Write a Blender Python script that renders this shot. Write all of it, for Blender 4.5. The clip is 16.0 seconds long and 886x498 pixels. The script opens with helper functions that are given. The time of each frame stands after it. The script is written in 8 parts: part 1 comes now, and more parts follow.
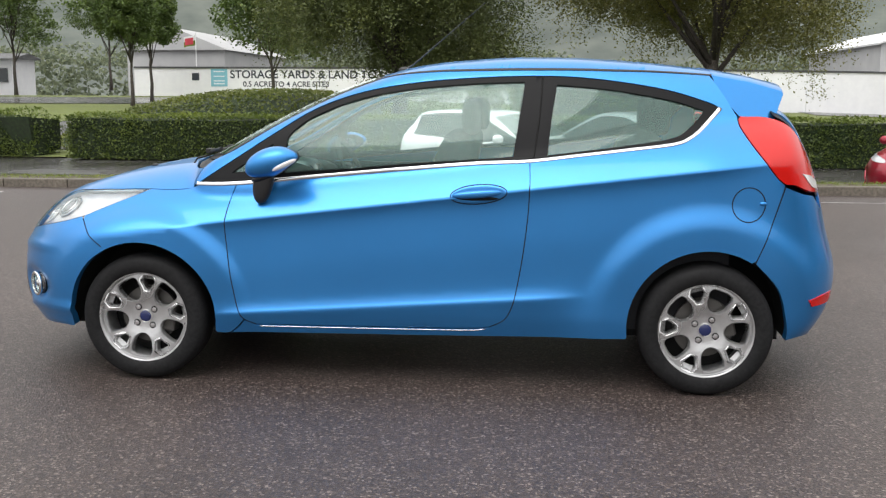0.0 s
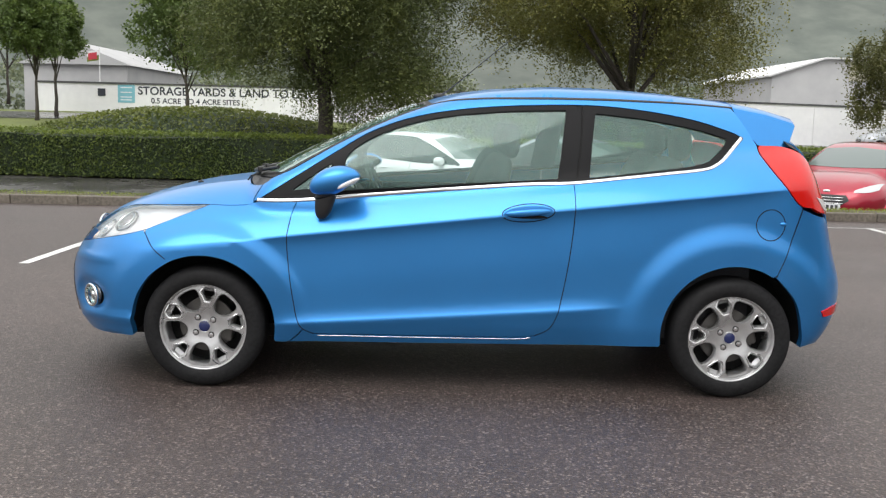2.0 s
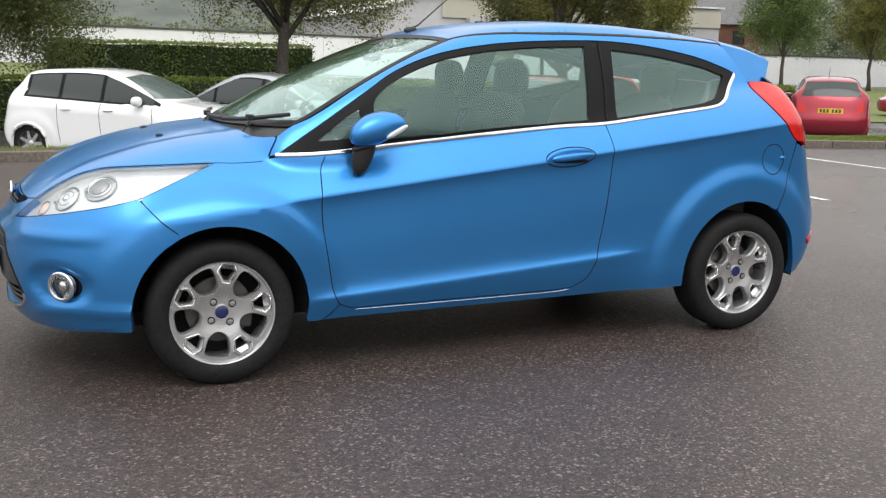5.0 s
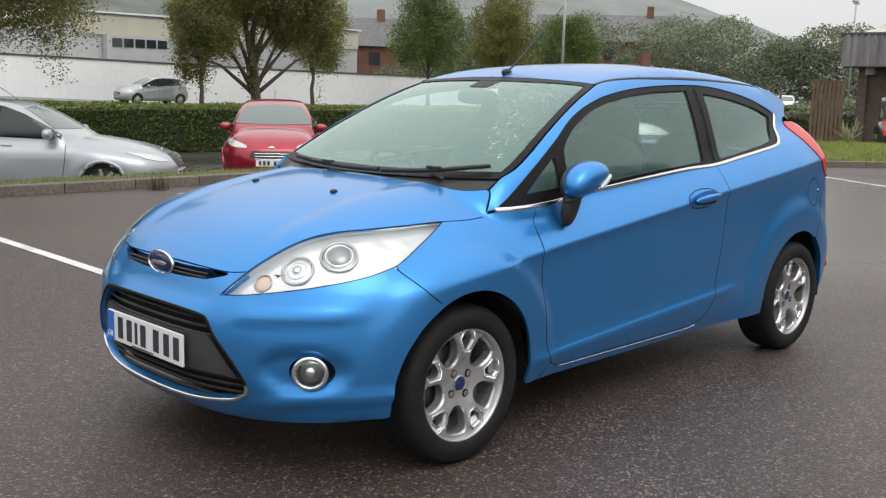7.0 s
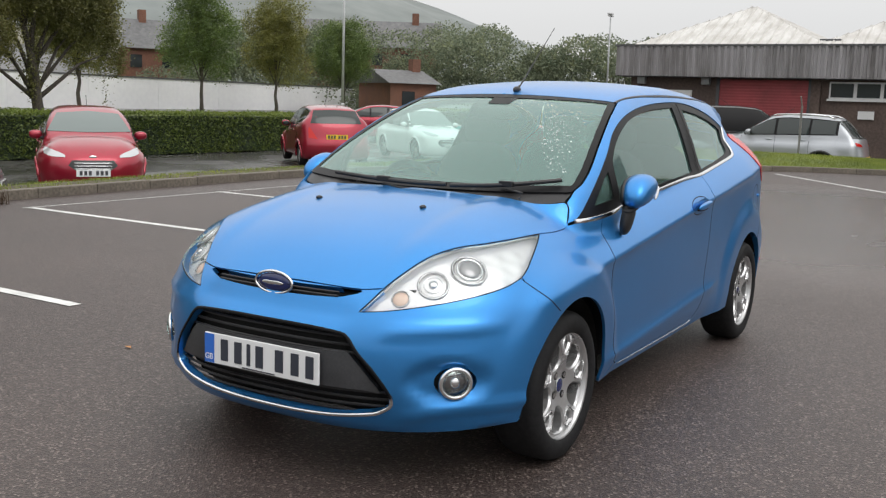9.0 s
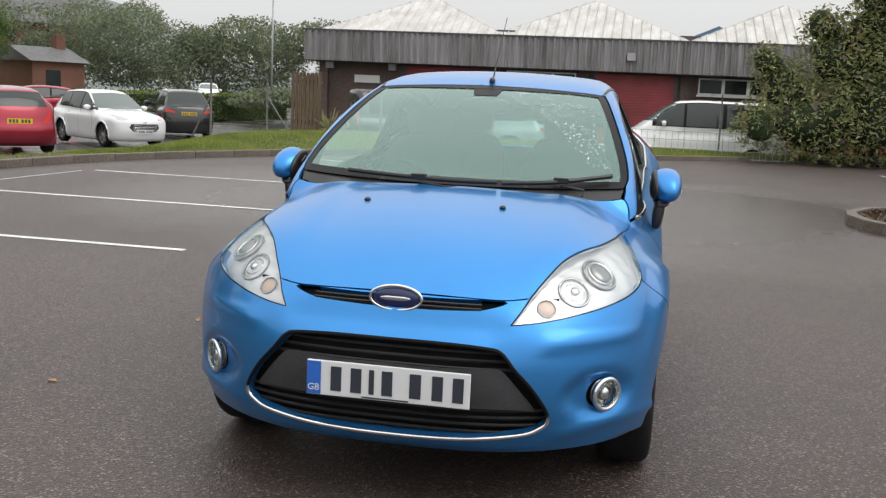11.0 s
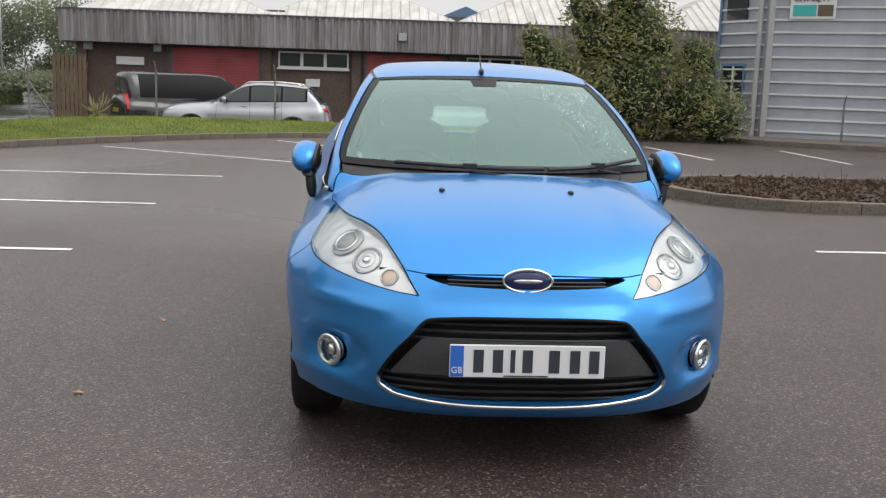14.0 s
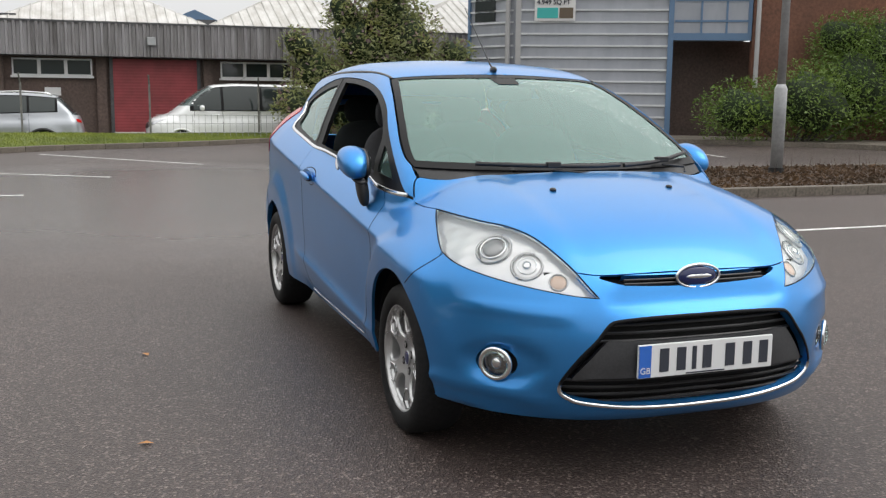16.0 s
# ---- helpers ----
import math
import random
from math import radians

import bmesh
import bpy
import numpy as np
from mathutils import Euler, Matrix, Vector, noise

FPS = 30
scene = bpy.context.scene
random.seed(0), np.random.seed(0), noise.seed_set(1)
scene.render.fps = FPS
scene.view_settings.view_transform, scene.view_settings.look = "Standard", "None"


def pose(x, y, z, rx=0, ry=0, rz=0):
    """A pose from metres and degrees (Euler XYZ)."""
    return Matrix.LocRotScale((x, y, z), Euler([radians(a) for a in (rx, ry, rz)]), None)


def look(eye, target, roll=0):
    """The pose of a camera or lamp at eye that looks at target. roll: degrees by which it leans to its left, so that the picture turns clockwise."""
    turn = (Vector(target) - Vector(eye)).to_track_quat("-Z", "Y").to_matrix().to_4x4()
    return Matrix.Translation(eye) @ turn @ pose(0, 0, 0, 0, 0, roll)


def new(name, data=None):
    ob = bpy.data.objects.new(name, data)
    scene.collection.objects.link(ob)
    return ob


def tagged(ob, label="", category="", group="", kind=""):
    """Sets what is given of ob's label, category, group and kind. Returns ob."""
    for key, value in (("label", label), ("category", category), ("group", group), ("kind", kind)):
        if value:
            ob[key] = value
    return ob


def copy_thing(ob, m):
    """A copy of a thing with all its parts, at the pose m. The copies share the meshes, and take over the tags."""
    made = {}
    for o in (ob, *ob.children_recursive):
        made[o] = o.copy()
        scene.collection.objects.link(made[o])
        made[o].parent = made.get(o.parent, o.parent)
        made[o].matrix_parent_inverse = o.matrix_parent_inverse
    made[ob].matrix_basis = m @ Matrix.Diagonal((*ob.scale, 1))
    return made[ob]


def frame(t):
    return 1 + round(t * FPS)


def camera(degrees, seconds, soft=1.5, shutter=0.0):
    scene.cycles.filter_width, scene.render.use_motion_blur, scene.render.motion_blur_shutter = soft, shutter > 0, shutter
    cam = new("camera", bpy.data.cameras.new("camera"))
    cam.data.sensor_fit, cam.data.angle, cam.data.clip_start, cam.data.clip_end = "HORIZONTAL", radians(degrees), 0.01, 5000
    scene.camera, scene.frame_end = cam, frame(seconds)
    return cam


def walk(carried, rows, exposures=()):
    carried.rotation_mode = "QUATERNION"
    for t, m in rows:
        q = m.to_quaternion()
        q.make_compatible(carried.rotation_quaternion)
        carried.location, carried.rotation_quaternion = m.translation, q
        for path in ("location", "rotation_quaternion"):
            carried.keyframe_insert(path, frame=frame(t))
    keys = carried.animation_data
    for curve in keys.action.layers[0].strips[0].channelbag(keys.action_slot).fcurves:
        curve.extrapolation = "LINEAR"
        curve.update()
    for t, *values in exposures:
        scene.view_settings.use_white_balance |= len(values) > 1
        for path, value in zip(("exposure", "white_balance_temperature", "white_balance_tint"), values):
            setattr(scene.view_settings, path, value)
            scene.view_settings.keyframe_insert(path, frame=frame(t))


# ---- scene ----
cam = camera(47.9, 16.0, soft=1.3)
PATH = [
    (0, (0.526, -5.068, 1.285), (0.335, -3.101, 0.979), 0.2),
    (0.5, (0.129, -5.138, 1.269), (0.051, -3.157, 1.002), -0.4),
    (1, (-0.074, -5.251, 1.298), (-0.053, -3.267, 1.053), -0.6),
    (1.5, (-0.145, -5.369, 1.289), (-0.131, -3.386, 1.028), 0.6),
    (2, (-0.153, -5.426, 1.292), (-0.141, -3.443, 1.031), 1.4),
    (2.5, (-0.165, -5.448, 1.283), (-0.152, -3.467, 1.011), 1.5),
    (3, (-0.24, -5.439, 1.271), (-0.172, -3.458, 0.999), 1.9),
    (3.5, (-0.556, -5.276, 1.25), (-0.338, -3.309, 0.962), 1.3),
    (3.7, (-0.732, -5.205, 1.257), (-0.455, -3.247, 0.956), 1.4),
    (5.8, (-2.742, -4.078, 1.262), (-1.631, -2.451, 0.915), 1.5),
    (6, (-2.926, -3.948, 1.287), (-1.747, -2.365, 0.963), 1.6),
    (6.5, (-3.36, -3.556, 1.315), (-2.059, -2.077, 0.97), 1.4),
    (7, (-3.723, -3.161, 1.321), (-2.325, -1.767, 1.004), 1.5),
    (7.5, (-4.054, -2.808, 1.345), (-2.515, -1.567, 1.041), 0.3),
    (8, (-4.287, -2.513, 1.329), (-2.684, -1.358, 1.017), 0.6),
    (8.5, (-4.482, -2.367, 1.352), (-2.824, -1.295, 1.034), 1.4),
    (9, (-4.622, -2.303, 1.345), (-2.93, -1.278, 1.049), 1.8),
    (11.3, (-5.005, -0.434, 1.322), (-3.05, -0.195, 0.978), 1.5),
    (11.5, (-5.03, -0.261, 1.34), (-3.071, -0.101, 0.969), 0.7),
    (12, (-5.037, 0.099, 1.311), (-3.065, 0.14, 0.981), 1.3),
    (12.5, (-5.074, 0.319, 1.336), (-3.102, 0.272, 1.004), 2.4),
    (13, (-5.159, 0.403, 1.342), (-3.191, 0.355, 0.994), 1.4),
    (13.5, (-5.217, 0.443, 1.339), (-3.248, 0.358, 0.996), 1.0),
    (14, (-5.24, 0.522, 1.333), (-3.272, 0.383, 1.009), 1.9),
    (14.5, (-5.163, 0.809, 1.304), (-3.2, 0.561, 1.012), 0.7),
    (15, (-5.047, 1.191, 1.316), (-3.109, 0.794, 1.025), 2.1),
    (15.5, (-4.935, 1.615, 1.326), (-3.039, 1.058, 1.021), 1.6),
    (16, (-4.771, 1.938, 1.281), (-2.915, 1.26, 0.976), 0.6),
]
walk(cam, [(t, look(e, g, r)) for t, e, g, r in PATH], exposures=[(0, 0.42), (3.5, 0.42), (6, 0.33), (7.5, 0.12), (9, 0.11), (12.5, 0.13), (16, 0.18)])

# ---- overcast sky and a very soft sun ----
world = bpy.data.worlds.new("overcast_sky")
scene.world = world
world.use_nodes = True
wn, wl = world.node_tree.nodes, world.node_tree.links
wn.clear()
w_out, w_bg = wn.new("ShaderNodeOutputWorld"), wn.new("ShaderNodeBackground")
w_sky, w_hsv, w_mix = wn.new("ShaderNodeTexSky"), wn.new("ShaderNodeHueSaturation"), wn.new("ShaderNodeMix")
w_sky.sky_type, w_sky.sun_disc = "NISHITA", False
w_sky.sun_elevation, w_sky.sun_rotation = radians(48), radians(200)
w_sky.air_density, w_sky.dust_density, w_sky.ozone_density = 1.0, 6.0, 1.0
w_hsv.inputs["Saturation"].default_value, w_hsv.inputs["Value"].default_value = 0.12, 1.0
w_mix.data_type, w_mix.blend_type = "RGBA", "MIX"
w_mix.inputs["Factor"].default_value = 0.82
# a closed cloud layer: three times as bright overhead as at the horizon
w_tc, w_sep, w_ramp = wn.new("ShaderNodeTexCoord"), wn.new("ShaderNodeSeparateXYZ"), wn.new("ShaderNodeMapRange")
w_ramp.data_type = "FLOAT_VECTOR"
w_sc = wn.new("ShaderNodeCombineXYZ")
w_ramp.inputs[9].default_value, w_ramp.inputs[10].default_value = (7.15, 7.2, 7.25), (16.6, 16.5, 16.3)
wl.new(w_tc.outputs["Generated"], w_sep.inputs["Vector"])
for k in range(3):
    wl.new(w_sep.outputs["Z"], w_sc.inputs[k])
wl.new(w_sc.outputs["Vector"], w_ramp.inputs[6])
wl.new(w_ramp.outputs["Vector"], w_mix.inputs["B"])
wl.new(w_sky.outputs["Color"], w_hsv.inputs["Color"])
wl.new(w_hsv.outputs["Color"], w_mix.inputs["A"])
wl.new(w_mix.outputs["Result"], w_bg.inputs["Color"])
w_bg.inputs["Strength"].default_value = 0.105
wl.new(w_bg.outputs["Background"], w_out.inputs["Surface"])
sun = new("sun", bpy.data.lights.new("sun", "SUN"))
sun.data.energy, sun.data.angle, sun.data.color = 0.8, radians(40), (1.0, 0.98, 0.95)
sun.matrix_world = look((-6, -14, 22), (0, 0, 0))


# ---- materials ----
def material(name, color, rough=0.5, metal=0.0, coat=0.0, spec=0.5):
    m = bpy.data.materials.new(name)
    m.use_nodes = True
    b = m.node_tree.nodes["Principled BSDF"]
    b.inputs["Base Color"].default_value = (*color, 1)
    b.inputs["Roughness"].default_value, b.inputs["Metallic"].default_value = rough, metal
    b.inputs["Coat Weight"].default_value, b.inputs["Coat Roughness"].default_value = coat, 0.03
    b.inputs["Specular IOR Level"].default_value = spec
    return m


def tools(m):
    nt = m.node_tree
    return nt.nodes, nt.links, nt.nodes["Principled BSDF"]


def coords(m, scale=(1, 1, 1), kind="Object"):
    n, l, _ = tools(m)
    tc, mp = n.new("ShaderNodeTexCoord"), n.new("ShaderNodeMapping")
    mp.inputs["Scale"].default_value = scale
    l.new(tc.outputs[kind], mp.inputs["Vector"])
    return mp.outputs["Vector"]


def noise_tex(m, vec, scale, detail=4.0, rough=0.55):
    n, l, _ = tools(m)
    t = n.new("ShaderNodeTexNoise")
    t.inputs["Scale"].default_value, t.inputs["Detail"].default_value, t.inputs["Roughness"].default_value = scale, detail, rough
    l.new(vec, t.inputs["Vector"])
    return t.outputs["Fac"]


def ramp(m, fac, stops):
    n, l, _ = tools(m)
    r = n.new("ShaderNodeValToRGB")
    e = r.color_ramp.elements
    while len(e) < len(stops):
        e.new(0.5)
    for k, (p, c) in enumerate(stops):
        e[k].position = p
        e[k].color = (*c, 1) if len(c) == 3 else c
    l.new(fac, r.inputs["Fac"])
    return r.outputs["Color"]


def mix(m, a, b, fac=0.5, mode="MIX"):
    n, l, _ = tools(m)
    x = n.new("ShaderNodeMix")
    x.data_type, x.blend_type = "RGBA", mode
    for key, v in (("A", a), ("B", b)):
        if isinstance(v, tuple):
            x.inputs[key].default_value = (*v, 1)
        else:
            l.new(v, x.inputs[key])
    if isinstance(fac, (int, float)):
        x.inputs["Factor"].default_value = fac
    else:
        l.new(fac, x.inputs["Factor"])
    return x.outputs["Result"]


def bump(m, height, strength, distance=0.01):
    n, l, b = tools(m)
    x = n.new("ShaderNodeBump")
    x.inputs["Strength"].default_value, x.inputs["Distance"].default_value = strength, distance
    l.new(height, x.inputs["Height"])
    l.new(x.outputs["Normal"], b.inputs["Normal"])


def grainy(name, stops, scale, rough=0.6, metal=0.0, bump_k=0.2, bump_d=0.01, coat=0.0, big=None, kind="Object", stretch=(1, 1, 1), spec=0.5, stain=0.28):
    """A surface with two scales of variation: fine grain through the ramp, broad stains on top."""
    m = material(name, stops[0][1], rough, metal, coat, spec)
    n, l, b = tools(m)
    v = coords(m, stretch, kind)
    fine = noise_tex(m, v, scale, 5)
    col = ramp(m, fine, stops)
    broad = noise_tex(m, v, big or scale * 0.08, 3)
    shade = ramp(m, broad, [(0.3, (1 - stain,) * 3), (0.7, (1 + 0.43 * stain,) * 3)])
    l.new(mix(m, col, shade, 1.0, "MULTIPLY"), b.inputs["Base Color"])
    l.new(ramp(m, broad, [(0.3, (max(rough - 0.1, 0.02),) * 3), (0.7, (min(rough + 0.1, 1),) * 3)]), b.inputs["Roughness"])
    if bump_k:
        bump(m, fine, bump_k, bump_d)
    return m


def asphalt_material():
    m = material("wet_asphalt", (0.05, 0.05, 0.05), 0.5)
    n, l, b = tools(m)
    v = coords(m)
    vo = n.new("ShaderNodeTexVoronoi")
    vo.inputs["Scale"].default_value = 120
    l.new(v, vo.inputs["Vector"])
    stone = n.new("ShaderNodeSeparateColor")
    l.new(vo.outputs["Color"], stone.inputs["Color"])
    col = ramp(m, stone.outputs["Red"], [(0.0, (0.029, 0.0212, 0.0197)), (0.6, (0.057, 0.0428, 0.0388)), (0.88, (0.087, 0.066, 0.06)), (0.985, (0.215, 0.18, 0.16))])
    patches = noise_tex(m, v, 0.35, 4)
    col = mix(m, col, ramp(m, patches, [(0.3, (0.78, 0.77, 0.77)), (0.7, (1.15, 1.13, 1.12))]), 1.0, "MULTIPLY")
    l.new(col, b.inputs["Base Color"])
    # standing film of water in broad patches: smoother and shinier there
    blot = noise_tex(m, coords(m, (0.6, 1.0, 1)), 0.35, 4, 0.55)
    far, near, add = n.new("ShaderNodeVectorMath"), n.new("ShaderNodeMapRange"), n.new("ShaderNodeMath")
    far.operation, add.operation = "DISTANCE", "MULTIPLY_ADD"
    l.new(v, far.inputs[0])
    far.inputs[1].default_value = (8.5, 0.5, 0)
    near.inputs["From Min"].default_value, near.inputs["From Max"].default_value = 3.5, 9.0
    l.new(far.outputs["Value"], near.inputs["Value"])
    l.new(blot, add.inputs[0])
    add.inputs[1].default_value = 0.5
    l.new(near.outputs["Result"], add.inputs[2])
    wet = add.outputs["Value"]
    l.new(ramp(m, wet, [(0.3, (0.24, 0.24, 0.24)), (0.75, (0.48, 0.48, 0.48))]), b.inputs["Roughness"])
    bump(m, vo.outputs["Distance"], 0.35, 0.008)
    bn = b.inputs["Normal"].links[0].from_node
    l.new(ramp(m, wet, [(0.3, (0.16, 0.16, 0.16)), (0.75, (0.42, 0.42, 0.42))]), bn.inputs["Strength"])
    return m


def striped(name, color, pitch, axis, rough=0.4, metal=0.0, depth=0.01, dirt=None, stretch=(1, 1, 1)):
    """Corrugated or ribbed sheet: a sine of the given pitch in metres along one axis drives the relief."""
    m = material(name, color, rough, metal)
    n, l, b = tools(m)
    v = coords(m)
    w = n.new("ShaderNodeTexWave")
    w.wave_type, w.bands_direction, w.wave_profile = "BANDS", axis, "SIN"
    w.inputs["Scale"].default_value = math.pi / (10 * pitch)
    w.inputs["Distortion"].default_value = 0
    l.new(v, w.inputs["Vector"])
    stains = noise_tex(m, coords(m, stretch), 1.2, 6, 0.65)
    col = ramp(m, stains, [(0.3, dirt or tuple(c * 0.6 for c in color)), (0.62, color)])
    l.new(col, b.inputs["Base Color"])
    bump(m, w.outputs["Fac"], 0.8, depth)
    return m


def leaf_material(name, dark, light, rough=0.45):
    m = material(name, dark, rough)
    n, l, b = tools(m)
    g = n.new("ShaderNodeNewGeometry")
    leaf = ramp(m, g.outputs["Random Per Island"], [(0.0, tuple(a * 0.7 + c * 0.3 for a, c in zip(dark, light))), (0.6, tuple((a + c) / 2 for a, c in zip(dark, light))), (1.0, tuple(a * 0.25 + c * 0.75 for a, c in zip(dark, light)))])
    sprays = noise_tex(m, coords(m), 1.1, 4, 0.6)
    l.new(mix(m, leaf, ramp(m, sprays, [(0.32, (0.62, 0.68, 0.7)), (0.52, (1.0, 1.0, 1.0)), (0.7, (1.3, 1.22, 0.95))]), 1.0, "MULTIPLY"), b.inputs["Base Color"])
    # thin leaves let part of the light through
    tl, ms, out = n.new("ShaderNodeBsdfTranslucent"), n.new("ShaderNodeMixShader"), n["Material Output"]
    l.new(b.inputs["Base Color"].links[0].from_socket, tl.inputs["Color"])
    ms.inputs["Fac"].default_value = 0.35
    l.new(b.outputs["BSDF"], ms.inputs[1])
    l.new(tl.outputs["BSDF"], ms.inputs[2])
    l.new(ms.outputs["Shader"], out.inputs["Surface"])
    return m


M = {}
M["asphalt"] = asphalt_material()
M["lane"] = grainy("wet_lane_asphalt", [(0.3, (0.045, 0.043, 0.042)), (0.7, (0.085, 0.08, 0.078))], 60, 0.25, bump_k=0.15, big=0.4)
M["road_paint"] = grainy("worn_white_road_paint", [(0.3, (0.62, 0.62, 0.6)), (0.6, (0.8, 0.8, 0.78))], 40, 0.4, bump_k=0.1)
M["kerb"] = grainy("weathered_concrete_kerb", [(0.3, (0.085, 0.07, 0.055)), (0.7, (0.19, 0.165, 0.135))], 25, 0.65, bump_k=0.25)
M["soil"] = grainy("dark_soil_mulch", [(0.3, (0.03, 0.02, 0.014)), (0.7, (0.1, 0.065, 0.045))], 30, 0.9, bump_k=0.8, bump_d=0.04)
M["grass_ground"] = grainy("short_grass", [(0.3, (0.085, 0.105, 0.026)), (0.7, (0.18, 0.215, 0.052))], 22, 0.8, bump_k=0.6, bump_d=0.03, big=0.8)
M["worn_verge"] = grainy("worn_soil_and_grass", [(0.35, (0.06, 0.052, 0.035)), (0.55, (0.1, 0.085, 0.055)), (0.7, (0.12, 0.135, 0.045))], 9, 0.85, bump_k=0.6, bump_d=0.03, big=0.9)
M["blade"] = leaf_material("grass_blades", (0.13, 0.175, 0.026), (0.3, 0.35, 0.075), 0.6)
# dark colour carries the shade deep inside hedges, mound and bushes
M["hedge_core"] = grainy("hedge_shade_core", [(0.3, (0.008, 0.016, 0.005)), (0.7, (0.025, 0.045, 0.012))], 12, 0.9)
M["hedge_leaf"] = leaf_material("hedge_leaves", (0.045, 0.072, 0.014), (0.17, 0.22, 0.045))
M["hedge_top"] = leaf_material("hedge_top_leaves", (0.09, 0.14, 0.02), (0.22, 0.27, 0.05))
M["ivy"] = leaf_material("ground_cover_leaves", (0.07, 0.1, 0.02), (0.22, 0.25, 0.06))
M["birch_leaf"] = leaf_material("birch_leaves", (0.08, 0.105, 0.032), (0.18, 0.21, 0.065))
M["olive_leaf"] = leaf_material("olive_green_leaves", (0.125, 0.135, 0.032), (0.27, 0.26, 0.075))
M["ivy_tree_leaf"] = leaf_material("dull_olive_leaves", (0.085, 0.092, 0.028), (0.19, 0.185, 0.06))
M["green_leaf"] = leaf_material("green_leaves", (0.075, 0.12, 0.03), (0.16, 0.22, 0.06))
# distance haze is mixed into this pale, low-saturation leaf colour
M["far_leaf"] = leaf_material("hazed_far_leaves", (0.15, 0.18, 0.12), (0.25, 0.28, 0.18), 0.95)
M["purple"] = leaf_material("faded_purple_flowers", (0.16, 0.1, 0.12), (0.28, 0.2, 0.22), 0.8)
M["bark"] = grainy("dark_bark", [(0.3, (0.03, 0.025, 0.02)), (0.7, (0.11, 0.095, 0.08))], 30, 0.9, bump_k=0.8, bump_d=0.02)
M["white_wall"] = grainy("painted_white_wall", [(0.3, (0.82, 0.82, 0.84)), (0.7, (0.88, 0.88, 0.89))], 3, 0.6, bump_k=0.05, stain=0.06)
M["coping"] = grainy("dark_wall_coping", [(0.3, (0.06, 0.06, 0.065)), (0.7, (0.1, 0.1, 0.105))], 8, 0.6)
M["cyan_board"] = material("pale_cyan_board", (0.22, 0.5, 0.6), 0.5)
M["ink"] = material("dark_lettering", (0.03, 0.035, 0.05), 0.6)
M["brick"] = grainy("dark_brown_brick", [(0.3, (0.08, 0.056, 0.048)), (0.7, (0.14, 0.1, 0.084))], 14, 0.8, bump_k=0.3)
M["fascia"] = striped("grey_ribbed_cladding", (0.3, 0.29, 0.3), 0.05, "Y", 0.5, 0.0, 0.002, (0.12, 0.112, 0.11), (0.4, 2.5, 0.25))
M["roof_sheet"] = striped("pale_ribbed_roof_sheet", (0.6, 0.59, 0.57), 0.1, "Y", 0.5, 0.0, 0.004, (0.4, 0.38, 0.35), (1, 2, 0.4))
M["red_door"] = striped("faded_red_roller_door", (0.34, 0.055, 0.062), 0.09, "Z", 0.5, 0.0, 0.006, (0.2, 0.035, 0.04))
M["silver_clad"] = grainy("silver_metal_cladding", [(0.3, (0.35, 0.375, 0.42)), (0.7, (0.43, 0.45, 0.5))], 2.5, 0.4, 0.2, bump_k=0.03, stretch=(1, 1, 0.3))
M["blue_trim"] = material("blue_painted_trim", (0.11, 0.19, 0.31), 0.4)
M["red_brick"] = grainy("red_brown_brick", [(0.3, (0.12, 0.055, 0.035)), (0.7, (0.22, 0.1, 0.065))], 12, 0.8, bump_k=0.3)
M["steel"] = grainy("galvanised_steel", [(0.3, (0.36, 0.37, 0.38)), (0.7, (0.46, 0.47, 0.48))], 20, 0.5, 0.15, bump_k=0.05)
M["timber"] = grainy("weathered_timber", [(0.3, (0.1, 0.065, 0.04)), (0.7, (0.2, 0.14, 0.09))], 12, 0.8, bump_k=0.3, stretch=(4, 4, 0.4))
M["dark_glass"] = material("dark_window_glass", (0.02, 0.025, 0.028), 0.05, 0.0, 0.0, 0.8)
M["white_frame"] = material("white_window_frame", (0.7, 0.7, 0.7), 0.4)
# both hill colours are greyed and paled to carry the haze
M["hill"] = grainy("haze_tinted_wooded_hill", [(0.3, (0.17, 0.19, 0.185)), (0.7, (0.24, 0.26, 0.25))], 0.05, 1.0, bump_k=0, big=0.008)
M["near_hill"] = grainy("haze_greyed_wooded_slope", [(0.35, (0.085, 0.1, 0.088)), (0.65, (0.135, 0.15, 0.13))], 0.09, 1.0, bump_k=0, big=0.012)
M["grey_render"] = grainy("pale_grey_cladding", [(0.3, (0.42, 0.42, 0.43)), (0.7, (0.5, 0.5, 0.5))], 0.7, 0.6, bump_k=0)
M["cream_clad"] = grainy("cream_cladding", [(0.3, (0.44, 0.42, 0.33)), (0.7, (0.5, 0.48, 0.4))], 0.7, 0.6, bump_k=0)
M["slate"] = grainy("grey_slate_roof", [(0.3, (0.1, 0.1, 0.105)), (0.7, (0.17, 0.17, 0.17))], 3, 0.6, bump_k=0.1)


# ---- mesh helpers ----
def obj(name, verts, faces, mats, parent=None, label="", smooth=False, index=None):
    me = bpy.data.meshes.new(name)
    me.from_pydata([tuple(map(float, v)) for v in verts], [], [tuple(map(int, f)) for f in faces])
    for mm in mats if isinstance(mats, (list, tuple)) else [mats]:
        me.materials.append(mm)
    if index is not None:
        me.polygons.foreach_set("material_index", np.asarray(index, dtype=np.int32))
    if smooth:
        me.polygons.foreach_set("use_smooth", np.ones(len(me.polygons), dtype=bool))
    me.update()
    ob = new(name, me)
    if parent:
        ob.parent = parent
    if label:
        tagged(ob, label)
    return ob


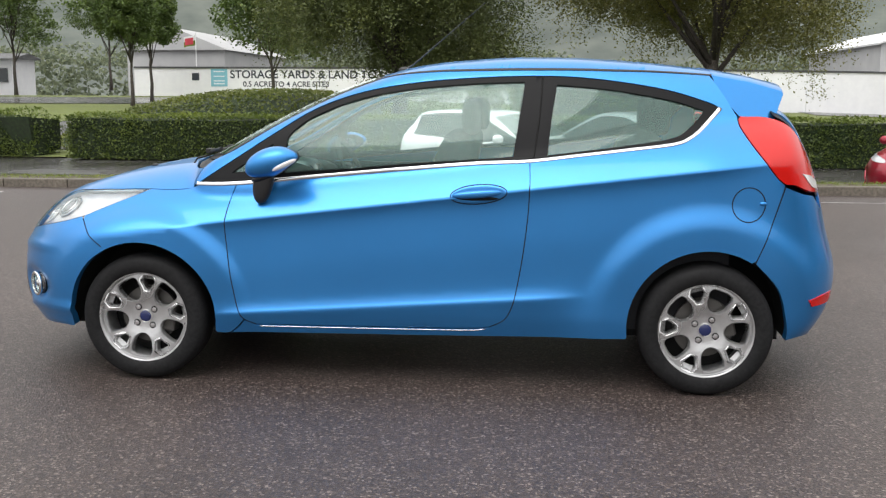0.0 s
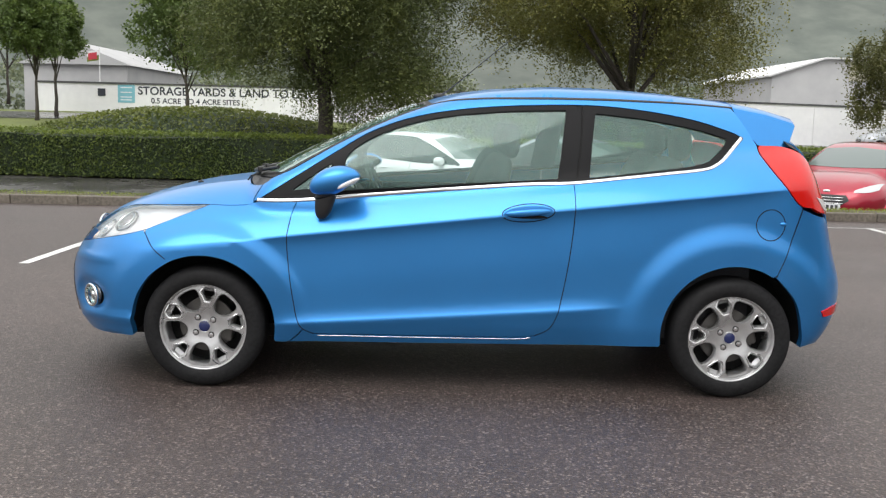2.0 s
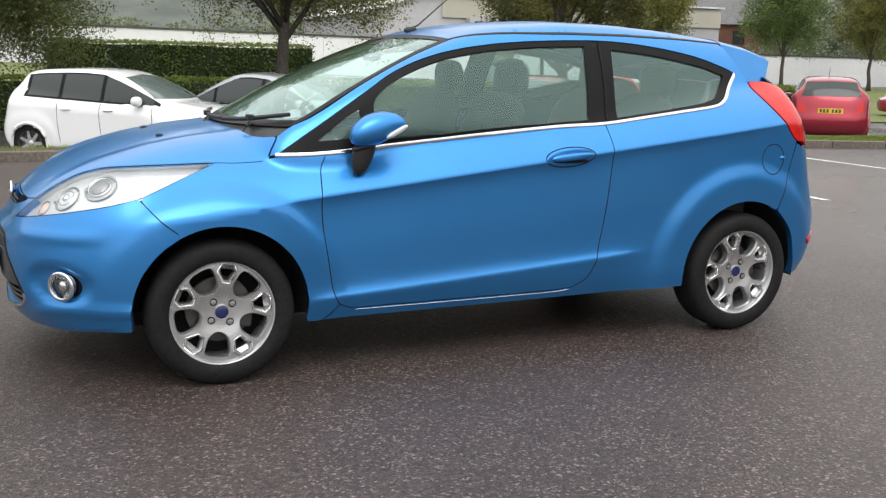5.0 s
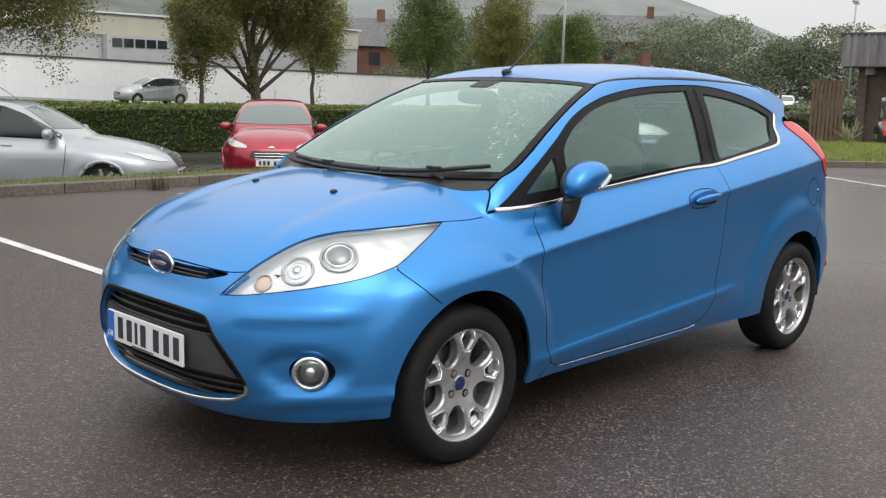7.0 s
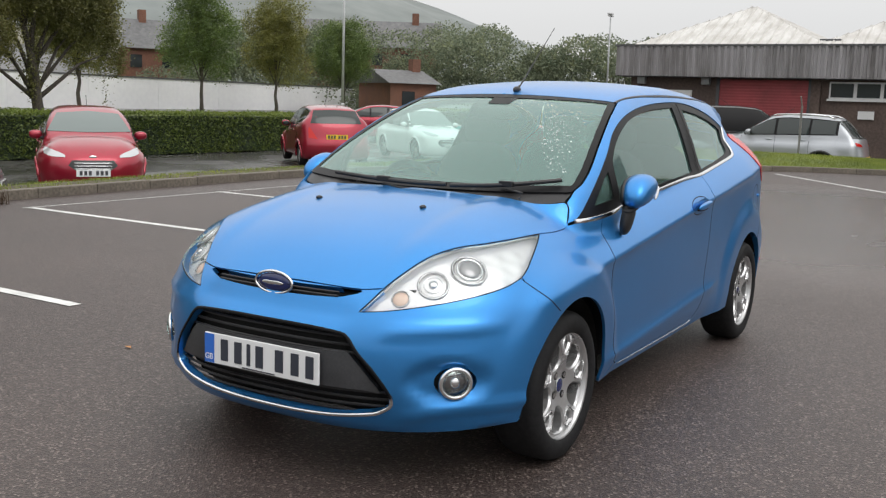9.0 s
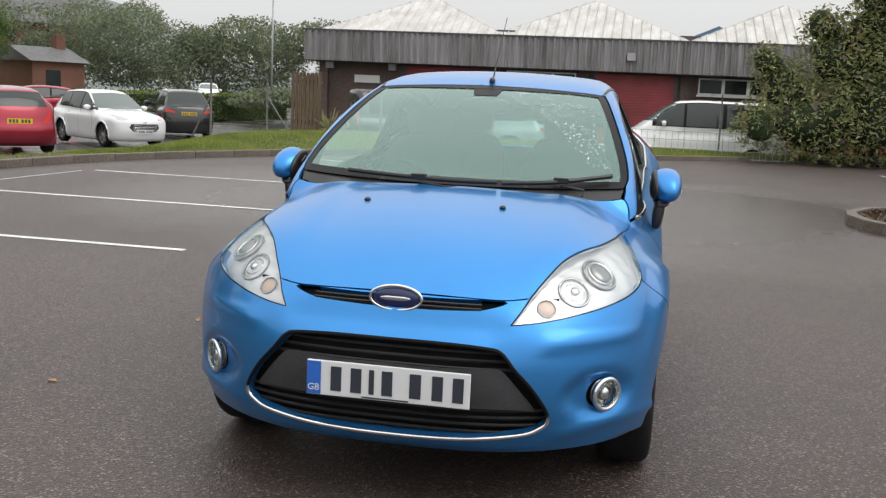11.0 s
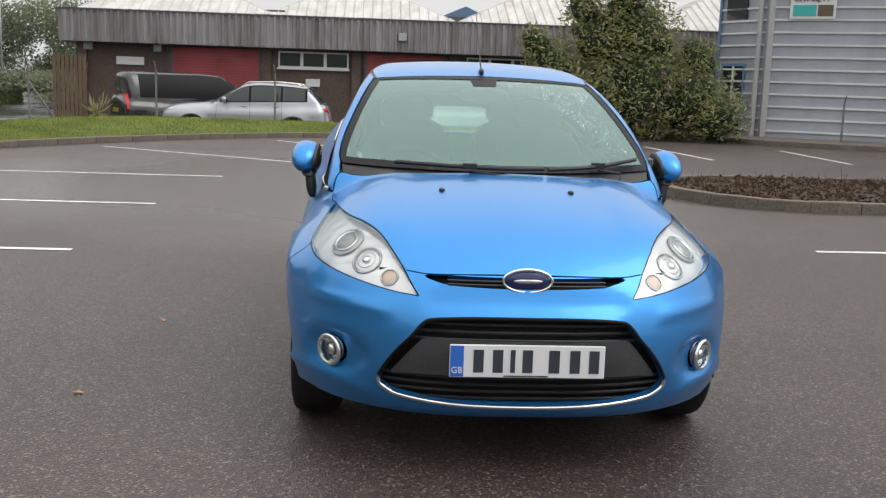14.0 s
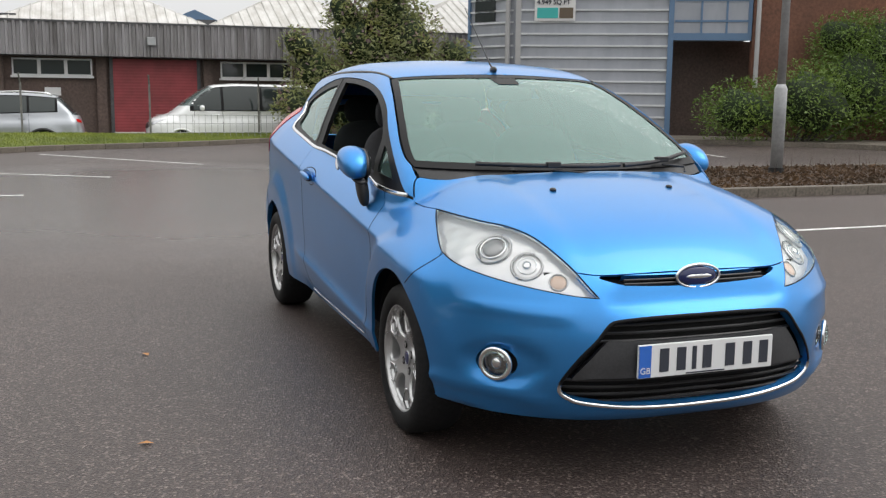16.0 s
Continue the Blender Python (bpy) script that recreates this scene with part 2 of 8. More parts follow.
def part(name, bm, mat, parent=None, label="", smooth=False):
    me = bpy.data.meshes.new(name)
    bm.to_mesh(me)
    bm.free()
    me.materials.append(mat)
    if smooth:
        me.polygons.foreach_set("use_smooth", np.ones(len(me.polygons), dtype=bool))
    ob = new(name, me)
    if parent:
        ob.parent = parent
    if label:
        tagged(ob, label)
    return ob


def empty(name, m, label, category, group="", kind=""):
    ob = new(name)
    ob.matrix_world = m
    return tagged(ob, label, category, group, kind)


def box_bm(x0, x1, y0, y1, z0, z1, bevel=0.0):
    bm = bmesh.new()
    bmesh.ops.create_cube(bm, size=1)
    for v in bm.verts:
        v.co = Vector(((x0 + x1) / 2 + v.co.x * (x1 - x0), (y0 + y1) / 2 + v.co.y * (y1 - y0), (z0 + z1) / 2 + v.co.z * (z1 - z0)))
    if bevel:
        bmesh.ops.bevel(bm, geom=bm.edges[:], offset=bevel, segments=2, affect="EDGES", profile=0.5)
    return bm


def tube_bm(points, radii, sides=10, cap=True):
    """A tapered tube along a line of points."""
    bm = bmesh.new()
    rings = []
    pts = [Vector(p) for p in points]
    for k, p in enumerate(pts):
        d = (pts[min(k + 1, len(pts) - 1)] - pts[max(k - 1, 0)]).normalized()
        a = d.orthogonal().normalized() if abs(d.z) < 0.95 else Vector((1, 0, 0))
        a = (a - d * a.dot(d)).normalized()
        b = d.cross(a)
        r = radii[k] if isinstance(radii, (list, tuple)) else radii
        rings.append([bm.verts.new(p + (a * math.cos(2 * math.pi * j / sides) + b * math.sin(2 * math.pi * j / sides)) * r) for j in range(sides)])
    for p, q in zip(rings, rings[1:]):
        for j in range(sides):
            bm.faces.new((p[j], p[(j + 1) % sides], q[(j + 1) % sides], q[j]))
    if cap:
        bm.faces.new(rings[0][::-1])
        bm.faces.new(rings[-1])
    return bm


def leaf_quads(rng, centres, size, lean=0.5, droop=0.0, aspect=0.6):
    """Small two-triangle leaves, folded along the middle, round the given points."""
    n = len(centres)
    a = rng.normal(size=(n, 3))
    a[:, 2] = a[:, 2] * lean - droop
    a /= np.linalg.norm(a, axis=1)[:, None]
    b = np.cross(a, rng.normal(size=(n, 3)))
    b /= np.linalg.norm(b, axis=1)[:, None] + 1e-9
    s = size * rng.uniform(0.6, 1.3, n)[:, None]
    p = np.asarray(centres)
    v = np.stack([p - a * s / 2, p + b * s * aspect / 2, p + a * s / 2, p - b * s * aspect / 2], 1).reshape(-1, 3)
    f = np.arange(4 * n).reshape(n, 4)
    return v, f


def quick_mesh(name, v, f, mat, parent=None, smooth=False):
    """A mesh of quads or triangles straight from arrays."""
    me = bpy.data.meshes.new(name)
    v, f = np.asarray(v, dtype=np.float32), np.asarray(f, dtype=np.int32)
    k = f.shape[1]
    me.vertices.add(len(v))
    me.vertices.foreach_set("co", v.ravel())
    me.loops.add(f.size)
    me.loops.foreach_set("vertex_index", f.ravel())
    me.polygons.add(len(f))
    me.polygons.foreach_set("loop_start", np.arange(len(f), dtype=np.int32) * k)
    if smooth:
        me.polygons.foreach_set("use_smooth", np.ones(len(f), dtype=bool))
    me.materials.append(mat)
    me.update(calc_edges=True)
    ob = new(name, me)
    if parent:
        ob.parent = parent
    return ob


# ---- ground: car park plane, sunken lane beyond the kerb, far country ----
LANE = -0.42
rng = np.random.default_rng(7)


def kerb_y(x):
    return 8.2 + 0.02 * x


# kerb line: straight along the bays, then a wide bend to the south-east
bend = [(-60, 7.4), (-20, 7.9), (-8, 8.05), (0, 8.15), (5, 8.3), (8.5, 8.3), (11, 7.75), (13.2, 6.75), (15.2, 5.5), (17, 4.1), (18.4, 2.5), (19.2, 0.6), (20.2, -1.2), (21.5, -2.8), (22.6, -4.6), (23.2, -6.6), (23.6, -8.6)]


def catmull(pts, n=6):
    p = [np.array(q, dtype=float) for q in pts]
    p = [2 * p[0] - p[1]] + p + [2 * p[-1] - p[-2]]
    out = []
    for i in range(1, len(p) - 2):
        for k in range(n):
            t = k / n
            out.append(0.5 * ((2 * p[i]) + (p[i + 1] - p[i - 1]) * t + (2 * p[i - 1] - 5 * p[i] + 4 * p[i + 1] - p[i + 2]) * t * t + (3 * p[i] - p[i - 1] - 3 * p[i + 1] + p[i + 2]) * t ** 3))
    out.append(p[-2])
    return np.array(out)


def strip(name, profile, line, mat, parent=None, label="", smooth=False):
    """Sweeps a profile of (outward offset, height) along a line in plan; outward is to the line's left."""
    line = np.asarray(line)
    d = np.gradient(line, axis=0)
    d /= np.linalg.norm(d, axis=1)[:, None]
    nrm = np.stack([-d[:, 1], d[:, 0]], 1)
    v, f = [], []
    k = len(profile)
    for i in range(len(line)):
        for o, h in profile:
            q = line[i] + nrm[i] * o
            v.append((q[0], q[1], h))
    for i in range(len(line) - 1):
        for j in range(k - 1):
            f.append((i * k + j, (i + 1) * k + j, (i + 1) * k + j + 1, i * k + j + 1))
    return obj(name, v, f, mat, parent, label, smooth)


kerb_line = catmull(bend, 8)
edge = [(x, y, 0) for x, y in kerb_line] + [(26, -9.3, 0), (60, -12, 0), (60, -70, 0), (-60, -70, 0)]
ground = obj("ground", edge, [tuple(range(len(edge)))[::-1]], M["asphalt"])
tagged(ground, "wet dark grey asphalt of an open car park", "ground", kind="structure")
far_ground = obj("far_ground", [(-1500, -1500, LANE - 0.03), (1500, -1500, LANE - 0.03), (1500, 1500, LANE - 0.03), (-1500, 1500, LANE - 0.03)], [(0, 1, 2, 3)], M["lane"])
tagged(far_ground, "wet grey asphalt yards and lanes round the car park", "ground", kind="structure")


# kerb stones, one by one along the near stretch
def kerb_run(name, line, length, parent, w=0.13, h=0.12, drop=0.3):
    """Separate kerb stones with narrow joints along a line in plan."""
    line = np.asarray(line)
    seg = np.linalg.norm(np.diff(line, axis=0), axis=1)
    s = np.concatenate([[0], np.cumsum(seg)])
    made, a = [], 0.0
    while a + length < s[-1]:
        p = np.array([np.interp(a + 0.004, s, line[:, k]) for k in (0, 1)])
        q = np.array([np.interp(a + length - 0.004, s, line[:, k]) for k in (0, 1)])
        made.append((p, q))
        a += length
    base = None
    for p, q in made:
        ang = math.degrees(math.atan2(q[1] - p[1], q[0] - p[0]))
        m = pose(p[0], p[1], random.uniform(-0.004, 0.004), 0, 0, ang + random.uniform(-0.2, 0.2))
        if base is None:
            bm = box_bm(0, length - 0.008, 0, w, -drop, h, 0.012)
            base = part("kerb_stone", bm, M["kerb"], parent)
            ob = base
        else:
            ob = new("kerb_stone", base.data)
            ob.parent = parent
        ob.matrix_basis = m
    return made


kerb = empty("kerb", pose(0, 0, 0), "weathered concrete kerb stones along the car park edge", "kerb", kind="structure")
near = kerb_line[(kerb_line[:, 0] > -14)]
kerb_run("kerb", near, 0.915, kerb)
strip("kerb_far", [(0, 0), (0, 0.12), (0.13, 0.12)], kerb_line[kerb_line[:, 0] < -13.2], M["kerb"], kerb)

# verge behind the straight kerb, then the grass bank behind the bend
verge_line = kerb_line[kerb_line[:, 0] < 10.2]
verge = strip("verge", [(0.13, 0.1), (0.35, 0.13), (0.6, 0.11), (0.85, 0.02), (1.15, -0.25), (1.4, LANE)], verge_line, M["worn_verge"])
tagged(verge, "narrow worn grass verge behind the kerb", "verge", kind="structure")
bank_line = kerb_line[(kerb_line[:, 0] >= 9.8)]
bank = strip("grass_bank", [(0.13, 0.1), (0.5, 0.16), (1.2, 0.3), (2.0, 0.39), (2.6, 0.32), (3.1, -0.1), (3.4, LANE)], bank_line, M["grass_ground"], smooth=True)


def bank_fall(s):
    """How much of its height the bank has lost at this distance along it."""
    return np.interp(s, [8.0, 13.0, 17.0], [0.0, 0.55, 0.8])


# the bank grows out of the narrow verge over its first metres
low = strip("bank_start", [(0.13, 0.1), (0.35, 0.13), (0.6, 0.11), (0.85, 0.02), (1.0, -0.1), (1.15, -0.25), (1.4, LANE)], bank_line, M["grass_ground"])
run = np.concatenate([[0], np.cumsum(np.linalg.norm(np.diff(bank_line, axis=0), axis=1))])
for i, (va, vb) in enumerate(zip(bank.data.vertices, low.data.vertices)):
    t = min(max((run[i // 7] - 0.3) / 6.0, 0), 1)
    va.co = vb.co.lerp(va.co, t * t * (3 - 2 * t))
    va.co.z -= max(va.co.z - 0.1, 0) * bank_fall(run[i // 7])
bpy.data.objects.remove(low)
tagged(bank, "low grass bank curving round the bays", "grass bank", kind="structure")


def scatter_strip(line, profile, count, lo, hi):
    line = np.asarray(line)
    seg = np.linalg.norm(np.diff(line, axis=0), axis=1)
    s = np.concatenate([[0], np.cumsum(seg)])
    d = np.gradient(line, axis=0)
    d /= np.linalg.norm(d, axis=1)[:, None]
    a = rng.uniform(0, s[-1], count)
    o = rng.uniform(lo, hi, count)
    px, py = np.interp(a, s, line[:, 0]), np.interp(a, s, line[:, 1])
    dx, dy = np.interp(a, s, d[:, 0]), np.interp(a, s, d[:, 1])
    z = np.interp(o, [p[0] for p in profile], [p[1] for p in profile])
    return np.stack([px - dy * o, py + dx * o, z], 1)


def blades(name, roots, height, mat, parent=None, width=0.006):
    n = len(roots)
    h = height * rng.uniform(0.5, 1.4, n)
    az = rng.uniform(0, 2 * math.pi, n)
    lean = rng.uniform(0.1, 0.7, n) * h
    side = np.stack([-np.sin(az), np.cos(az), np.zeros(n)], 1) * width
    tip = roots + np.stack([np.cos(az) * lean, np.sin(az) * lean, h], 1)
    v = np.stack([roots - side, roots + side, tip], 1).reshape(-1, 3)
    ob = quick_mesh(name, v, np.arange(3 * n).reshape(n, 3), mat, parent)
    return ob


verge_prof = [(0.13, 0.1), (0.35, 0.13), (0.6, 0.11), (0.85, 0.02)]
bank_prof = [(0.13, 0.1), (0.5, 0.16), (1.2, 0.3), (2.0, 0.39), (2.6, 0.32)]
g1 = blades("verge_grass", scatter_strip(kerb_line[(kerb_line[:, 0] > -9) & (kerb_line[:, 0] < 12.4)], verge_prof, 9000, 0.12, 0.8), 0.035, M["blade"])
tagged(g1, "short tufty grass along the kerb", "grass", kind="stuff")
a, o = rng.uniform(0, run[-1], 95000), rng.uniform(0.13, 2.6, 95000)
grow = np.clip((a - 0.3) / 6.0, 0, 1)
grow = grow * grow * (3 - 2 * grow)
po = [p[0] for p in bank_prof]
off = (1 - grow) * np.interp(o, po, [0.13, 0.35, 0.6, 0.85, 1.0]) + grow * o
hz = (1 - grow) * np.interp(o, po, [0.1, 0.13, 0.11, 0.02, -0.1]) + grow * np.interp(o, po, [p[1] for p in bank_prof])
hz = hz - np.maximum(hz - 0.1, 0) * bank_fall(a)
d = np.gradient(bank_line, axis=0)
d /= np.linalg.norm(d, axis=1)[:, None]
roots = np.stack([np.interp(a, run, bank_line[:, 0]) - np.interp(a, run, d[:, 1]) * off, np.interp(a, run, bank_line[:, 1]) + np.interp(a, run, d[:, 0]) * off, hz - 0.005], 1)
g2 = blades("bank_grass", roots, 0.05, M["blade"])
tagged(g2, "mown green grass on the bank", "grass", kind="stuff")


# painted bay lines
def paint_line(a, b, w=0.09):
    a, b = np.array(a, dtype=float), np.array(b, dtype=float)
    d = (b - a) / np.linalg.norm(b - a)
    n = np.array([-d[1], d[0]]) * w / 2
    v = [(*(a - n), 0.004), (*(b - n), 0.004), (*(b + n), 0.004), (*(a + n), 0.004)]
    return tagged(obj("bay_line", v, [(0, 1, 2, 3)], M["road_paint"]), "worn white painted parking bay line", "road marking", "parking bay lines", "structure")


for x in (-6.6, -3.6, -0.58, 2.44, 5.38, 8.55):
    paint_line((x, 2.82 if x < 8 else 2.6), (x + 0.05, 7.42 if x < 8 else 7.2))
paint_line((2.4, 7.45), (8.4, 7.3), 0.035)
paint_line((11.1, 1.5), (13.8, 5.6))
paint_line((13.6, -0.15), (17.2, 2.7))
paint_line((14.7, -6.35), (18.9, -6.05))
paint_line((14.6, -9.2), (18.9, -9.45))
paint_line((13.6, -11.3), (17.6, -12.1))
paint_line((3.13, -3.34), (3.27, -8.2))


# planted island with its kerb
def island_outline(inset=0.0):
    a, b, y1, r = 6.0 + inset, 9.6 - inset, -3.25 - inset, 1.7 - inset
    pts = [(a, y) for y in np.linspace(-16, y1 - r - 0.25, 40)]
    cx0, cx1, cy = a + r, b - r, y1 - r
    pts += [(cx0 - r * math.cos(t), cy + r * math.sin(t)) for t in np.linspace(0, math.pi / 2, 10)]
    pts += [(cx1 + r * math.sin(t), cy + r * math.cos(t)) for t in np.linspace(0, math.pi / 2, 10)]
    pts += [(b, y) for y in np.linspace(y1 - r - 0.25, -16, 40)]
    return pts


isl = empty("planted_island", pose(0, 0, 0), "kerbed island bed of dark bark mulch and dead stalks", "planting bed", kind="structure")
kerb_run("kerb_isl", catmull(island_outline(), 2)[::-1], 0.6, isl, 0.13, 0.13, 0.1)
pl = island_outline(0.1)
bm = bmesh.new()
top = [bm.verts.new((x, y, 0.09)) for x, y in pl]
bm.faces.new(top[::-1])
part("mulch", bm, M["soil"], isl)
c = np.stack([rng.uniform(6.15, 9.45, 9000), rng.uniform(-14, -3.4, 9000), rng.uniform(0.08, 0.15, 9000)], 1)
c = c[(c[:, 1] < -5.0) | (np.hypot(c[:, 0] - 7.8, c[:, 1] + 4.98) < 1.55)]
M["litter"] = leaf_material("brown_leaf_litter", (0.03, 0.02, 0.012), (0.14, 0.085, 0.05), 0.8)
v, f = leaf_quads(rng, c, 0.07, 0.4)
tagged(quick_mesh("leaf_litter", v, f, M["litter"]), "brown leaf litter and bark chips on the bed", "leaf litter", kind="stuff")
roots = c[rng.choice(len(c), 420)] * (1, 1, 0) + (0, 0, 0.08)
st = blades("dead_stalks", roots, 0.22, M["litter"], None, 0.006)
tagged(st, "dead brown stalks in the bed", "dead stalks", kind="stuff")

# a dry tuft at the kerb and two fallen leaves
tuft = blades("dry_grass_tuft", np.stack([rng.normal(2.44, 0.06, 60), rng.normal(7.95, 0.04, 60), np.zeros(60)], 1), 0.2, M["litter"], None, 0.005)
tagged(tuft, "dry straw-coloured grass tuft against the kerb", "grass tuft")
M["fallen"] = material("orange_dead_leaf", (0.42, 0.2, 0.07), 0.6)
for x, y, a in ((0.21, 1.67, 20), (-1.1, 1.75, 80)):
    lf0 = obj("fallen_leaf", [(-0.03, 0, 0.004), (0, -0.016, 0.01), (0.032, 0.002, 0.006), (0.002, 0.017, 0.012), (0, 0, 0.005)], [(0, 1, 4), (1, 2, 4), (2, 3, 4), (3, 0, 4)], M["fallen"])
    lf0.matrix_world = pose(x, y, 0, 0, 0, a)
    tagged(lf0, "small orange dead leaf on the asphalt", "leaf", "fallen leaves")


# ---- ground that climbs gently from the hedge to the white wall ----
def slope_z(x, y):
    rise = np.interp(x, [-16, 12, 26], [1.58, 0.87, 0.45])
    return LANE + rise * np.clip((y - 21.8) / 26.5, 0, 1.3)


def sloping_sheet(name, corner, lift, mat, label, category, n=14):
    """A four-cornered piece of ground laid on the climb."""
    c = [np.array(q, dtype=float) for q in corner]
    v = []
    for j in range(n + 1):
        for i in range(n + 1):
            a, b = i / n, j / n
            p = (c[0] * (1 - a) + c[1] * a) * (1 - b) + (c[3] * (1 - a) + c[2] * a) * b
            v.append((p[0], p[1], float(slope_z(p[0], p[1])) + lift))
    w = n + 1
    f = [(j * w + i, j * w + i + 1, (j + 1) * w + i + 1, (j + 1) * w + i) for j in range(n) for i in range(n)]
    return tagged(obj(name, v, f, mat, None, "", True), label, category, kind="structure")


sloping_sheet("hedge_lawn", [(-60, 21.6), (26, 20.4), (74, 49), (-60, 48.2)], 0.0, M["grass_ground"], "grass climbing from the hedge to the white wall", "lawn", 30)
sloping_sheet("estate_road", [(-60, 23.0), (-12.2, 23.0), (-12.8, 32.2), (-60, 32.2)], 0.03, M["lane"], "wet grey road beyond the gap in the hedge", "road")
sloping_sheet("side_road", [(-60, 41.5), (-17.4, 42.0), (-16.5, 46.5), (-60, 47.5)], 0.03, M["lane"], "wet grey side road before the white wall", "road")
sloping_sheet("wall_pavement", [(14, 46.0), (70, 48.6), (70, 51.3), (14, 49.6)], 0.03, M["lane"], "grey paved strip at the foot of the white wall", "pavement")

# ---- white wall with painted sign ----
wall_a, wall_b = Vector((-21.6, 48.25, 0)), Vector((69, 51.5, 0))
wall_dir = (wall_b - wall_a).normalized()
wall_ang = math.degrees(math.atan2(wall_dir.y, wall_dir.x))
wall_len = (wall_b - wall_a).length
wall_m = pose(wall_a.x, wall_a.y, 0, 0, 0, wall_ang)
white_wall = empty("boundary_wall", wall_m, "long white painted boundary wall with dark coping", "wall", kind="structure")


def wall_top(s):
    """The coping falls a little towards the far end of the wall."""
    return float(np.interp(s, [0, 22, 38, 46, 56, wall_len], [2.74, 2.74, 2.58, 2.45, 2.28, 2.15]))


def wall_course(name, s0, s1, y0, y1, low, high, mat):
    v = [(x, y, z) for x, k in ((s0, 0), (s1, 1)) for y in (y0, y1) for z in (low[k], high[k])]
    return obj(name, v, [(0, 1, 5, 4), (2, 6, 7, 3), (1, 3, 7, 5), (0, 4, 6, 2), (0, 2, 3, 1), (4, 5, 7, 6)], mat, white_wall)


for s0 in np.arange(0, wall_len - 1, 6.0):
    s1 = min(s0 + 5.985, wall_len)
    wall_course("wall_panel", s0, s1, 0, 0.25, (LANE, LANE), (wall_top(s0) - 0.1, wall_top(s1) - 0.1), M["white_wall"])
    wall_course("coping", s0, s1, -0.05, 0.3, (wall_top(s0) - 0.1, wall_top(s1) - 0.1), (wall_top(s0), wall_top(s1)), M["coping"])


def text_mesh(body, size, mat, m, name="lettering", parent=None, extrude=0.004, bold=0.0):
    cu = bpy.data.curves.new(name, "FONT")
    cu.body, cu.size, cu.extrude, cu.offset = body, size, extrude, bold
    tmp = bpy.data.objects.new("tmp", cu)
    scene.collection.objects.link(tmp)
    me = bpy.data.meshes.new_from_object(tmp.evaluated_get(bpy.context.evaluated_depsgraph_get()))
    bpy.data.objects.remove(tmp)
    me.materials.clear()
    me.materials.append(mat)
    ob = new(name, me)
    ob.parent = parent
    ob.matrix_basis = m
    return ob


sign_x = lambda x: x - wall_a.x
board = part("cyan_panel", box_bm(sign_x(-17.35), sign_x(-16.45), -0.02, 0.0, 1.68, 2.62), M["cyan_board"], white_wall, "pale cyan sign panel")
for z in (2.45, 2.2, 1.95, 1.8):
    part("panel_line", box_bm(sign_x(-17.2), sign_x(-16.6), -0.026, -0.021, z, z + 0.05), M["white_wall"], board)
part("notice", box_bm(sign_x(-18.4), sign_x(-18.0), -0.02, 0.0, 2.0, 2.4), M["ink"], white_wall, "small dark notice")
text_mesh("STORAGE YARDS & LAND TO LET", 0.6, M["ink"], pose(sign_x(-16.3), -0.01, 2.13, 90, 0, 0), "lettering", white_wall, bold=0.011)
text_mesh("0.5 ACRE TO 4 ACRE SITES", 0.4, M["ink"], pose(sign_x(-15.6), -0.01, 1.68, 90, 0, 0), "lettering", white_wall, bold=0.007)


# ---- low industrial shed with ribbed fascia and hipped roofs ----
shed = empty("industrial_shed", pose(27.5, 0, 0), "long low dark brick shed with ribbed grey fascia and red doors", "building")
S0, S1 = -32.0, 10.0
part("wall", box_bm(0.0, 14, S0, S1, LANE, 2.45), M["brick"], shed)
# trapezoid ribs along the fascia, front and north end
rib = [(0, 0), (0.09, 0), (0.115, -0.05), (0.175, -0.05)]
fy = [(-0.55 + o, S0 + k * 0.2 + a) for k in range(int((S1 + 0.35 - S0) / 0.2)) for a, o in rib] + [(-0.55, S1 + 0.35)]
fx = [(-0.55 + k * 0.2 + a, S1 + 0.35 - o) for k in range(70) for a, o in rib] + [(13.4, S1 + 0.35)]
line = fy + fx[1:]
v = [(x, y, z) for x, y in line for z in (2.32, 3.27)]
f = [(2 * i, 2 * i + 1, 2 * i + 3, 2 * i + 2) for i in range(len(line) - 1)]
obj("fascia", v, f, M["fascia"], shed, "grey ribbed metal fascia streaked with dirt")
part("soffit", box_bm(-0.5, 14.4, S0, S1 + 0.3, 2.3, 2.34), M["coping"], shed)
part("fascia_cap", box_bm(-0.6, 14.45, S0, S1 + 0.4, 3.27, 3.33), M["coping"], shed)
